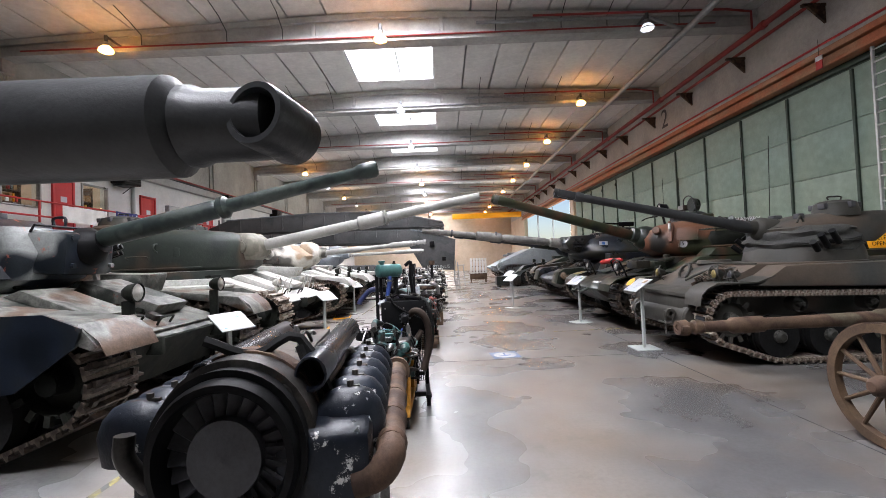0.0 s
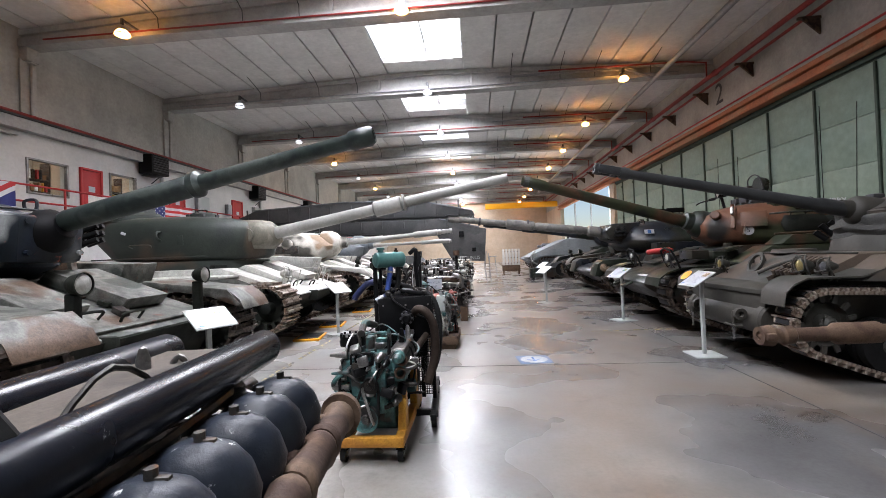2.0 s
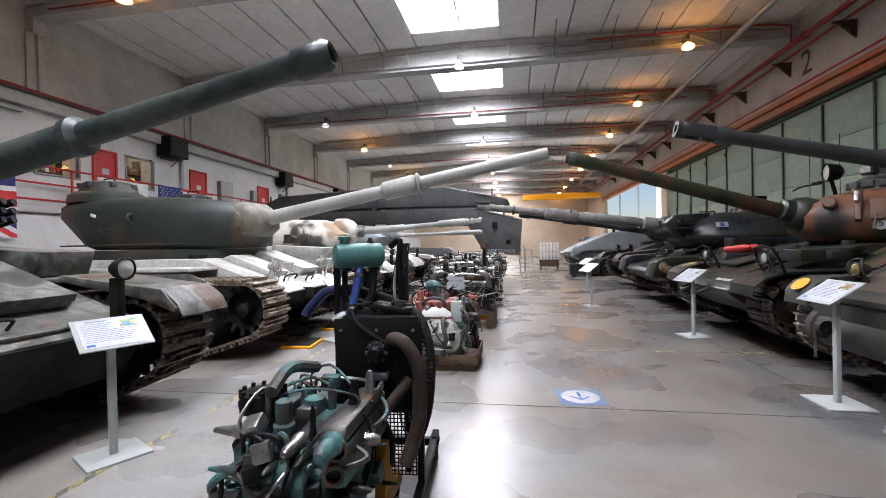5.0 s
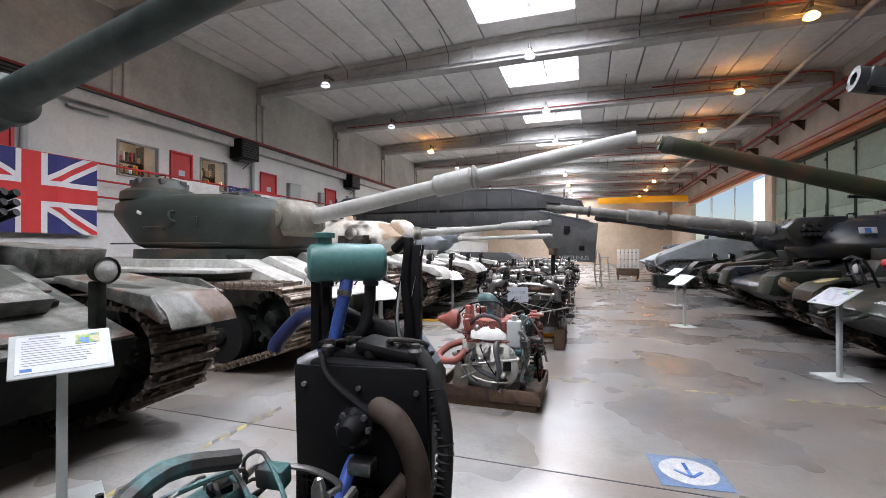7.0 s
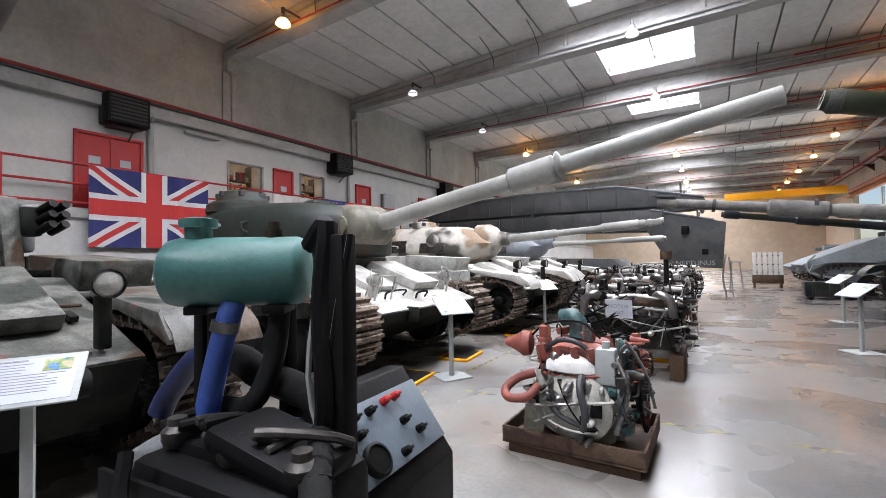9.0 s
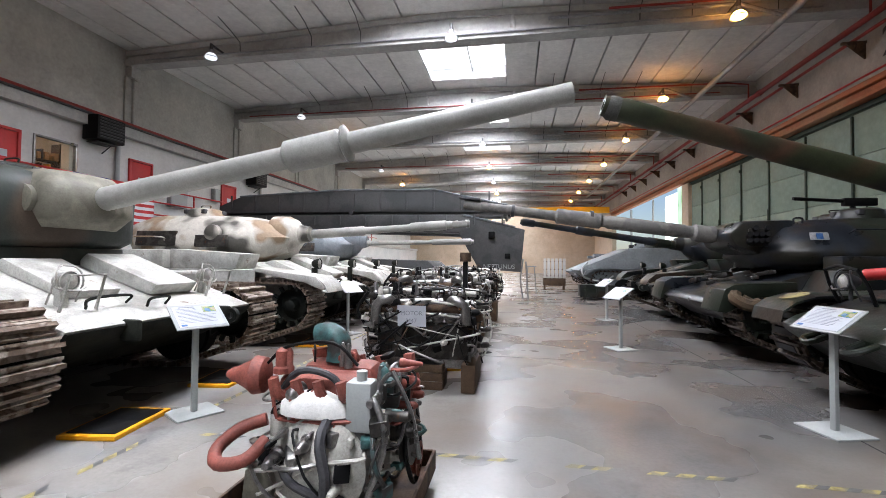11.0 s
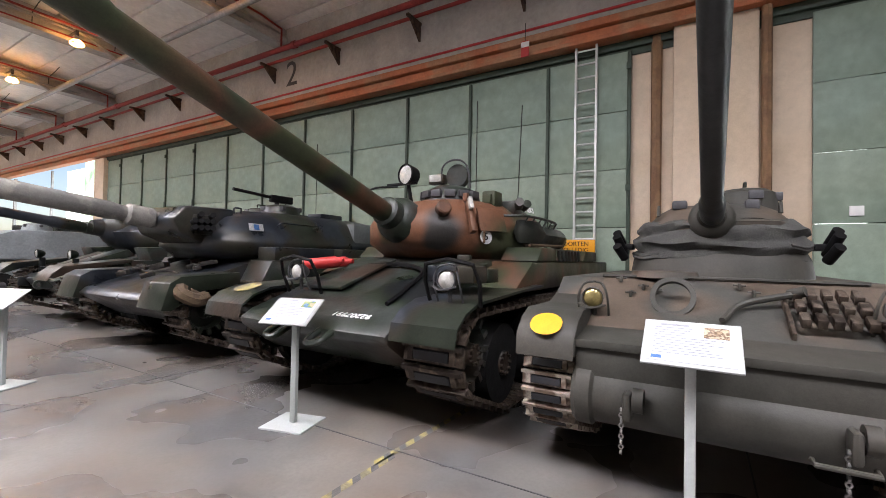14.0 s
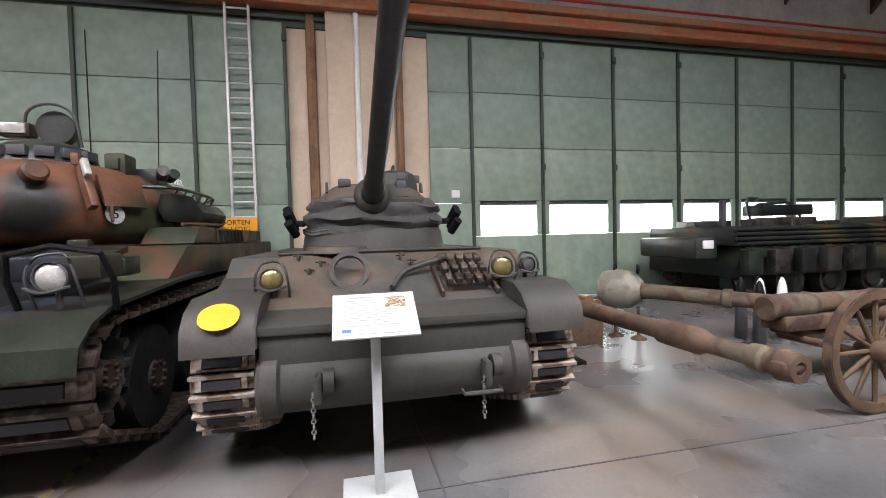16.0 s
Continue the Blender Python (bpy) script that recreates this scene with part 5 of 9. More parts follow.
    # turret: long cast body, tapering to the rear bustle
    part("turret", Geo().loft([oval(1.5, -4.0, -1.75, 0.98), oval(1.68, -4.35, -1.42, 1.08, p=2.5), oval(1.92, -4.65, -1.36, 1.05, p=2.5), oval(2.12, -4.6, -1.5, 0.95, p=2.6), oval(2.25, -4.4, -1.85, 0.78, p=2.6), oval(2.32, -4.1, -2.2, 0.5, p=2.5)]), M_CAMO_BROWN, t)
    part("mantlet", Geo().turn([(-0.3, 0.3), (0.0, 0.29), (0.12, 0.24), (0.15, 0.19), (0.28, 0.18), (0.3, 0.15)], (-1.45, -0.1, 1.98), (X - 1.4, Y - 10.55, 3.08), 28), M_CAMO_DARK, t)
    gun(t, M_CAMO, (-1.3, -0.1, 2.0), (X - 1.42, Y - 10.55, 3.07), 0.125, 0.1, [(0.86, 0.985, 0.115)], None, 0.055)
    part("canvas_muzzle_cover", Geo().turn([(-0.03, 0.118), (0.06, 0.12), (0.1, 0.09), (0.1, 0.0)], (1.42 + 0.66, 0.045, 3.03), (1.42 + 0.86, 0.05, 3.08), 20), M_CANVAS, t)
    c = part("commander_cupola", Geo().loft([oval(2.24, -3.05, -2.15, 0.45, p=2), oval(2.4, -3.01, -2.19, 0.41, p=2), oval(2.48, -2.95, -2.25, 0.35, p=2), oval(2.54, -2.85, -2.35, 0.2, p=2)]), M_CAMO_DARK, t)
    for k in range(7):
        a = -1.4 + 0.46 * k
        part("periscope", Geo().box((-2.6 + 0.42 * math.cos(a), 0.42 * math.sin(a), 2.4), (0.07, 0.15, 0.1), 0.012, rot=(0, 0, math.degrees(a))), M_GREY_DARK, c)
    s1 = part("searchlight", Geo().turn([(-0.2, 0.05), (-0.15, 0.12), (0, 0.15), (0.03, 0.155), (0.04, 0.14), (0.02, 0.13), (0.02, 0)], (-2.1, 0.45, 2.68), (-1.15, 0.65, 2.68), 24).rod((-2.15, 0.45, 2.54), (-2.2, 0.42, 2.25), 0.03, 8).tube([(-2.15, 0.3, 2.56), (-2.05, 0.75, 2.54)], 0.02).tube([(-2.1, 0.6, 2.52), (-1.95, 0.85, 2.5), (-1.85, 0.95, 2.44)], 0.014), M_BLACK, t)
    part("lens", Geo().turn([(0.02, 0.13), (0.035, 0.0)], (-2.1, 0.45, 2.68), (-1.15, 0.65, 2.68), 20), M_LENS, s1)
    s2 = part("range_light", Geo().turn([(-0.16, 0.08), (-0.1, 0.16), (0, 0.17), (0.03, 0.17), (0.03, 0.0)], (-2.6, -0.1, 2.7), (-1.15, -0.15, 2.76), 24).box((-2.55, 0.2, 2.66), (0.14, 0.26, 0.14), 0.02), M_CAMO_DARK, t)
    part("lens", Geo().box((-2.475, 0.2, 2.67), (0.02, 0.2, 0.1), 0.004), M_LENS, s2)
    part("guard_hoop", Geo().tube([(-2.55, 0.12, 2.5), (-2.5, 0.1, 2.82), (-2.5, -0.1, 2.92), (-2.5, -0.3, 2.82), (-2.55, -0.34, 2.5)], 0.014, 6), M_GREY_DARK, s2)
    # right flank furniture
    part("vent_cap", Geo().turn([(0, 0.09), (0.09, 0.09), (0.11, 0.07), (0.11, 0)], (-1.52, -0.5, 2.08), (-1.1, -1.0, 2.3), 18), M_CAMO_BROWN, t)
    part("side_bracket", Geo().box((-1.68, -0.8, 2.02), (0.07, 0.1, 0.46), 0.015, rot=(-25, 0, 40)).box((-1.7, -0.72, 2.24), (0.05, 0.06, 0.1), 0.01), M_CAMO_BROWN, t)
    part("smoke_discharger", Geo().box((-2.85, -0.84, 2.22), (0.28, 0.24, 0.2), 0.03).rod((-2.75, -0.99, 2.24), (-2.6, -1.06, 2.28), 0.06, 12).rod((-2.95, -0.99, 2.24), (-2.85, -1.08, 2.28), 0.06, 12), M_CAMO_DARK, t)
    g = Geo().tube([(-2.2, -1.0, 2.06), (-2.4, -1.26, 2.06), (-3.6, -1.25, 2.06), (-4.6, -0.8, 2.06)], 0.018, 6)
    for k in range(6):
        g.rod((-2.4 - 0.25 * k, -1.26, 2.06), (-2.4 - 0.25 * k, -1.08, 1.78), 0.012, 6)
    part("bustle_rack", g, M_CAMO_DARK, t)
    part("sight_head", Geo().box((-2.55, -0.68, 2.3), (0.26, 0.2, 0.26), 0.03).box((-2.41, -0.68, 2.32), (0.04, 0.1, 0.12), 0.01), M_CAMO, t)
    part("cheek_plate", Geo().box((-1.95, -0.95, 1.98), (0.4, 0.03, 0.3), 0.01, rot=(-18, 0, 28)), M_CAMO_BROWN, t)
    part("bracket_light", Geo().box((-1.64, -0.82, 2.16), (0.05, 0.06, 0.16), 0.01, rot=(-25, 0, 40)), M_LENS, t)
    part("brow_weld", Geo().tube([(-1.75, -0.95, 1.7), (-1.85, -0.9, 1.95), (-2.1, -0.75, 2.1), (-2.4, -0.5, 2.17)], 0.015, 6), M_CAMO_BROWN, t)
    part("brow_weld", Geo().tube([(-2.75, -1.08, 1.66), (-2.78, -1.03, 1.9), (-2.8, -0.85, 2.08), (-2.8, -0.5, 2.18)], 0.013, 6), M_CAMO_BROWN, t)
    part("roll_of_net", Geo().loft([oval(1.72, -3.0, -2.35, 0.1, p=2.2, cy=-1.18), oval(1.86, -3.1, -2.28, 0.17, p=2.2, cy=-1.18), oval(2.01, -3.0, -2.35, 0.11, p=2.2, cy=-1.16)]), M_L1_DARK, t)
    part("tool_handle", Geo().rod((-2.0, -1.42, 1.68), (-3.2, -1.46, 1.7), 0.018, 8), M_WOOD, t)
    part("glacis_lamp_box", Geo().box((-1.45, -0.9, 1.44), (0.22, 0.5, 0.06), 0.015, rot=(0, 12, 0)).box((-1.55, -0.8, 1.5), (0.1, 0.16, 0.1), 0.02), M_LEO, t)
    part("stowed_roll", Geo().loft([oval(1.72, -4.4, -2.95, 0.1, p=2.2, cy=-1.12), oval(1.86, -4.45, -2.9, 0.16, p=2.2, cy=-1.14), oval(1.98, -4.35, -3.0, 0.1, p=2.2, cy=-1.1)]), M_CAMO_DARK, t)
    part("rear_drum", Geo().rod((-4.55, -1.0, 1.85), (-4.95, -0.9, 1.85), 0.16, 16), M_CAMO_DARK, t)
    part("number_disc", Geo().turn([(0, 0.085), (0.006, 0.085)], (-1.87, -0.915, 1.77), (-1.35, -1.8, 1.87), 22), M_SIGN_WHITE, t, "white disc with a number")
    cu = bpy.data.curves.new("disc_number", "FONT")
    cu.body, cu.size, cu.extrude, cu.align_x, cu.align_y = "5", 0.12, 0.002, "CENTER", "CENTER"
    o = new("disc_number", cu)
    o.data.materials.append(M_BLACK)
    o.parent = t
    o.matrix_basis = Matrix.Translation((-1.861, 0.927, 1.772)) @ Euler((radians(84), 0, radians(150))).to_matrix().to_4x4()
    cu = bpy.data.curves.new("nameplate", "FONT")
    cu.body, cu.size, cu.extrude, cu.align_x = "CHAMBRY", 0.14, 0.003, "CENTER"
    o = new("nameplate", cu)
    o.data.materials.append(M_FLAG_WHITE)
    o.parent = t
    o.matrix_basis = Matrix.Translation((-3.3, 0.9, 2.22)) @ Euler((radians(66), 0, radians(176))).to_matrix().to_4x4()
    part("antenna", Geo().rod((-4.2, 0.4, 2.1), (-4.2, 0.4, 4.4), 0.008, 6).rod((-4.2, -0.4, 2.1), (-4.25, -0.45, 4.2), 0.008, 6), M_BLACK, t)
    mirror_y(t, ("gun_barrel", "mantlet", "canvas_muzzle_cover", "track"))
    return t


def wedge_tank():
    """Main battle tank with a sloped mantlet and a thermal sleeve."""
    X, Y = 3.75, 14.75
    t = thing("battle_tank", pose(X, Y, 0, 0, 0, 180), "dark blue-grey battle tank with a sleeved barrel and boxy mudguards", "tank", "parked tanks")
    running_gear(t, M_LEO, 1.35, 0.55, (-0.55, 0.7, 0.32), (-6.2, 0.7, 0.32), [-1.3, -2.1, -2.9, -3.7, -4.5, -5.3], 0.34, 0.16, style="bar", kind="plain")
    part("hull", Geo().prism([(-0.5, 0.5), (0.05, 0.85), (-0.05, 0.95), (-1.7, 1.42), (-6.6, 1.42), (-6.7, 0.8), (-6.2, 0.45)], -1.05, 1.05, 0.03), M_LEO, t)
    part("sponson", Geo().prism([(-1.3, 1.05), (-1.5, 1.42), (-6.6, 1.42), (-6.6, 1.05)], -1.62, -1.06, 0.03).prism([(-1.3, 1.05), (-1.5, 1.42), (-6.6, 1.42), (-6.6, 1.05)], 1.06, 1.62, 0.03), M_CAMO_DARK, t)
    for s in (-1, 1):
        y0, y1 = sorted((s * 1.0, s * 1.64))
        part("mudguard", Geo().prism([(0.12, 0.78), (0.02, 1.12), (-0.12, 1.2), (-0.95, 1.24), (-0.95, 1.05), (-0.4, 1.0), (0.0, 0.76)], y0, y1, 0.012), M_LEO, t)
        part("skirt_bin", Geo().box((-2.2, s * 1.4, 1.52), (1.3, 0.42, 0.22), 0.02).box((-3.9, s * 1.4, 1.52), (1.7, 0.42, 0.22), 0.02), M_LEO, t)
    part("tow_rope", Geo().tube([(-0.2, -1.66, 1.0), (-0.5, -1.72, 0.86), (-1.2, -1.72, 0.78), (-1.9, -1.7, 0.86), (-2.4, -1.66, 1.05)], 0.06, 10), M_ROPE, t, "thick tan tow rope")
    part("canvas_roll", Geo().tube([(-0.12, -1.62, 1.05), (-0.1, -1.7, 0.98), (-0.25, -1.75, 0.9), (-0.4, -1.72, 0.92)], 0.09, 8), M_ROPE, t, "folded tan canvas roll")
    g = Geo()
    rng = random.Random(5)
    for k in range(22):
        x, y = rng.uniform(-1.6, -0.4), rng.uniform(-0.9, 0.9)
        g.box((x, y, 1.0 + 0.28 * (-x) + 0.04), (rng.uniform(0.08, 0.3), rng.uniform(0.04, 0.2), rng.uniform(0.04, 0.1)), 0.01, rot=(0, 16, rng.uniform(0, 60)))
    g.tube([(-0.5, -0.9, 1.12), (-0.7, -0.3, 1.22), (-0.6, 0.4, 1.2), (-0.9, 0.9, 1.26)], 0.02, 6)
    tagged(part("glacis_fitting", g, M_DIRTY, t), kind="stuff")
    def octagon(z, front, back, half, nose):
        return [Vector(p + (z,)) for p in ((front, -nose), (front - 0.55, -half), (back + 0.6, -half), (back, -half * 0.8), (back, half * 0.8), (back + 0.6, half), (front - 0.55, half), (front, nose))]
    part("turret", Geo().loft([octagon(1.42, -1.2, -4.3, 0.95, 0.6), octagon(1.62, -0.95, -4.9, 1.16, 0.7), octagon(1.74, -0.98, -4.95, 1.17, 0.7), octagon(2.12, -1.3, -4.9, 0.98, 0.6), octagon(2.26, -1.75, -4.7, 0.8, 0.5)]), M_LEO, t)
    part("roof_bin", Geo().box((-3.6, -0.55, 2.3), (0.6, 0.4, 0.12), 0.02), M_LEO, t)
    part("roof_bin", Geo().box((-3.7, 0.5, 2.32), (0.5, 0.5, 0.16), 0.02), M_LEO, t)
    part("grab_rail", Geo().tube([(-2.0, -1.08, 2.0), (-2.0, -1.2, 2.05), (-2.8, -1.2, 2.05), (-2.8, -1.08, 2.0)], 0.015, 6, smooth=1), M_LEO, t)
    part("lifting_eye", Geo().tube([(-1.5, -0.6, 2.18), (-1.5, -0.6, 2.28), (-1.62, -0.6, 2.28), (-1.62, -0.6, 2.2)], 0.016, 6), M_LEO, t)
    part("bustle_bin", Geo().box((-4.6, -0.9, 1.95), (1.5, 0.5, 0.5), 0.06), M_LEO_GREY, t)
    part("bustle_bin", Geo().box((-4.6, 0.9, 1.95), (1.5, 0.5, 0.5), 0.06), M_LEO_GREY, t)
    part("mantlet", Geo().prism([(-1.4, 1.5), (-0.62, 1.8), (-0.5, 2.02), (-0.7, 2.24), (-1.5, 2.26)], -0.62, 0.62, 0.05), M_LEO, t)
    part("smoke_discharger", Geo().box((-0.9, -0.72, 1.95), (0.3, 0.06, 0.3), 0.02), M_LEO, t)
    g = Geo()
    for i in range(4):
        for j in range(2 + i % 2):
            g.rod((-0.75 - 0.09 * i, -0.72, 1.88 + 0.1 * j), (-0.68 - 0.09 * i, -0.92, 1.9 + 0.1 * j), 0.042, 10)
    tagged(part("smoke_tube", g, M_BLACK, t), kind="stuff")
    part("eye_mark", Geo().box((-1.55, -1.13, 1.95), (0.26, 0.012, 0.12), 0.0, rot=(-16, 0, 0)), M_SIGN_WHITE, t, "painted white eye on the turret")
    part("eye_pupil", Geo().box((-1.55, -1.139, 1.95), (0.09, 0.012, 0.09), 0.0, rot=(-16, 0, 0)), M_BLUE_INK, t)
    gun(t, M_SLEEVE, (-0.62, 0, 2.02), (X + 0.42, 0, 2.66), 0.12, 0.09, [(0.02, 0.1, 0.16), (0.13, 0.42, 0.13), (0.44, 0.62, 0.15), (0.9, 0.99, 0.1)], None, 0.055)
    part("sleeve_strap", Geo().turn([(0, 0.14), (0.06, 0.14)], (X - 1.2 - 0.9, 0, 2.37), (X + 0.4, 0, 2.66), 20).turn([(0, 0.13), (0.06, 0.13)], (X - 0.6, 0, 2.52), (X + 0.4, 0, 2.66), 20), M_GREY_DARK, t)
    part("muzzle_plate", Geo().prism([(X + 0.1, 2.72), (X + 0.52, 2.78), (X + 0.5, 2.81), (X + 0.08, 2.77)], -0.12, 0.12, 0.006), M_GREY_DARK, t)
    hatch(t, -2.6, -0.4, 2.24, 0.34, M_LEO)
    hatch(t, -2.8, 0.45, 2.24, 0.3, M_LEO)
    part("machine_gun", Geo().rod((-2.5, -0.4, 2.58), (-1.6, -0.4, 2.64), 0.03, 8).box((-2.6, -0.4, 2.57), (0.5, 0.1, 0.14), 0.02).rod((-2.5, -0.4, 2.4), (-2.5, -0.4, 2.6), 0.04, 8), M_BLACK, t)
    mirror_y(t, ("gun_barrel", "track"))
    part("antenna", Geo().rod((-4.4, -0.6, 2.2), (-4.4, -0.6, 4.2), 0.008, 6), M_BLACK, t)
    part("antenna", Geo().rod((-4.3, 0.6, 2.2), (-4.3, 0.6, 4.0), 0.008, 6), M_BLACK, t)
    return t


def heavy_tank(name, label, X, Y, hull_mat, low_mat, turret_mat, gun_mat, muzzle, root, style, pale=False, joined=False, width=3.36, turret=None, extras=((0.5, 0.62, 0.16),), brake="sleeve", rot=0, full=True, r=0.105, blue=False):
    """A tall cruiser tank with angular glacis boxes over the tracks; faces +x before it is turned."""
    t = thing(name, pose(X, Y, 0, 0, 0, rot), label, "tank", "parked tanks")
    s0 = 1 if rot == 0 else -1
    loc = lambda p: (s0 * (p[0] - X), s0 * (p[1] - Y), p[2])
    tw = 0.6
    half = width / 2 - tw / 2 - 0.02
    fwd = 0.16 if blue else 0.0
    running_gear(t, low_mat, half, tw, (-0.62 + fwd, 0.72, 0.36), (-6.6, 0.72, 0.36), [-1.45 + 2 * fwd, -2.3 + fwd, -3.15, -4.0, -4.85, -5.7], 0.36, 0.14, pale, style, joined, "spoke" if full else "plain")
    part("hull", Geo().prism([(-0.52, 0.44) if blue else (-1.1, 0.42), (-0.27, 0.82) if blue else (-0.3, 0.82), (-0.22, 0.92), (-0.45, 1.0), (-1.75, 1.45), (-6.9, 1.45), (-7.1, 0.9), (-6.7, 0.42)], -half + tw / 2 + 0.02, half - tw / 2 - 0.02, 0.025), hull_mat, t)
    part("lower_plate", Geo().prism([(-0.52, 0.42), (-0.235, 0.84), (-0.205, 0.9), (-0.25, 0.9), (-0.54, 0.47)] if blue else [(-1.1, 0.41), (-0.28, 0.81), (-0.21, 0.9), (-0.26, 0.9), (-1.12, 0.46)], -half + tw / 2 + 0.03, half - tw / 2 - 0.03), low_mat, t)
    part("track_guard", Geo().box((-4.2, half, 1.3), (5.6, tw + 0.05, 0.05), 0.01).box((-4.2, -half, 1.3), (5.6, tw + 0.05, 0.05), 0.01), hull_mat, t)
    for s in (-1, 1):
        y0, y1 = sorted((s * (half - tw / 2 - 0.01), s * (half + tw / 2 + 0.04)))
        fm = M_L1_BLUE if blue and s < 0 else hull_mat
        if name == "heavy_tank":
            headlamp(t, pose(-0.62, s * 0.86, 1.3), 0.09, M_LENS, True, hull_mat)
            part("lamp_bracket", Geo().box((-0.68, s * 0.86, 1.16), (0.08, 0.08, 0.2), 0.015), hull_mat, t)
            part("brush_guard", Geo().tube([(-0.5, s * 0.7, 1.05), (-0.4, s * 0.7, 1.36), (-0.4, s * 1.02, 1.36), (-0.5, s * 1.02, 1.05)], 0.014, 6, smooth=1), hull_mat, t)
            continue
        part("mudguard", Geo().prism([(0.06, 1.04), (-0.1, 1.22), (-1.25, 1.36), (-1.25, 1.3), (-0.3, 1.12), (0.02, 1.0)], y0, y1, 0.012), hull_mat, t)
        part("front_flap", plate([(-0.12, 1.23), (0.05, 1.09), (0.11, 0.97)], y0 + 0.02, y1 + 0.02, 0.012), hull_mat, t)
        part("side_skirt", Geo().prism([(-0.35, 1.32), (-0.05, 1.2), (-0.1, 1.05), (-0.6, 0.7), (-1.2, 0.62), (-6.3, 0.62), (-6.3, 1.32)] if blue else [(-1.2, 1.32), (-6.3, 1.32), (-6.3, 1.12), (-1.2, 1.12)], s * (half + tw / 2 + 0.06) - 0.012, s * (half + tw / 2 + 0.06) + 0.012), M_L1_BLUE if blue and s < 0 else hull_mat, t)
        part("stowage_bin", Geo().prism([(-1.6, 1.33), (-1.5, 1.6), (-2.9, 1.68), (-2.9, 1.33)], y0 + 0.03, y1 - 0.03, 0.02).box((-3.9, s * half, 1.5), (1.6, tw - 0.1, 0.34), 0.03), hull_mat, t)
        lx, ly = (-0.25, 0.815) if blue else (-0.48, 0.88)
        headlamp(t, pose(lx, s * ly, 1.43), 0.097, M_LENS, False, low_mat)
        part("lamp_bracket", Geo().box((lx - 0.08, s * ly, 1.17), (0.1, 0.08, 0.36), 0.015), low_mat, t)
    # glacis boxes, handrail and fittings
    part("glacis_box", Geo().prism([(-0.72, 1.1), (-0.62, 1.22), (-1.55, 1.56), (-1.7, 1.43)], 0.1, 0.72, 0.02).prism([(-0.8, 1.12), (-0.75, 1.2), (-1.5, 1.5), (-1.7, 1.43)], -0.75, -0.2, 0.02), hull_mat, t)
    part("hand_rail", Geo().tube([(-0.55, -0.75, 1.05), (-0.5, -0.75, 1.14), (-0.55, -0.3, 1.14), (-0.6, -0.3, 1.06)], 0.014, 6).tube([(-0.45, -0.2, 1.02), (-0.4, -0.2, 1.1), (-0.42, 0.05, 1.1), (-0.47, 0.05, 1.02)], 0.014, 6), low_mat, t)
    part("tow_eye", Geo().box((-0.2, -0.62, 0.85), (0.2, 0.06, 0.2), 0.03), low_mat, t)
    part("tow_eye", Geo().box((-0.2, 0.62, 0.85), (0.2, 0.06, 0.2), 0.03).turn([(-0.03, 0.04), (-0.03, 0.085), (0.03, 0.085), (0.03, 0.04)], (-0.08, 0.62, 0.84), (-0.08, 2, 0.84), 14, None, True), low_mat, t)
    if blue:
        part("hull_strip", Geo().box((-0.33, 0, 0.985), (0.06, 1.5, 0.03), 0.006, rot=(0, 20, 0)), M_L1, t)
        part("weld_seam", Geo().tube([(-1.1, -0.95, 1.24), (-1.12, 0.0, 1.25), (-1.1, 0.95, 1.24)], 0.012, 6), M_RUSTY, t)
        for y in (-0.5, 0.05, 0.8):
            part("lock_catch", Geo().box((-0.85, y, 1.18), (0.12, 0.06, 0.05), 0.008, rot=(0, 20, 10)), M_L1_DARK, t)
        part("chain_rest", Geo().box((-0.62, 0.0, 1.1), (0.16, 0.1, 0.07), 0.012, rot=(0, 20, -15)), M_DIRTY, t)
    rng = random.Random(int(Y * 10))
    g = Geo()
    for k in range(16):
        x, y = rng.uniform(-3.2, -1.8), rng.uniform(-1.3, 1.3)
        g.box((x, y, 1.48), (rng.uniform(0.08, 0.35), rng.uniform(0.06, 0.25), 0.08), 0.012, rot=(0, 0, rng.uniform(0, 90)))
    g.tube([(-1.9, -0.4, 1.52), (-2.0, 0.2, 1.55), (-1.85, 0.8, 1.52)], 0.018, 6)
    tagged(part("deck_fitting", g, low_mat, t), kind="stuff")
    # turret
    if turret:
        turret(t, turret_mat, gun_mat)
    gun(t, gun_mat, loc(root), loc(muzzle), r, r * 0.74, list(extras), brake, 0.055)
    return t


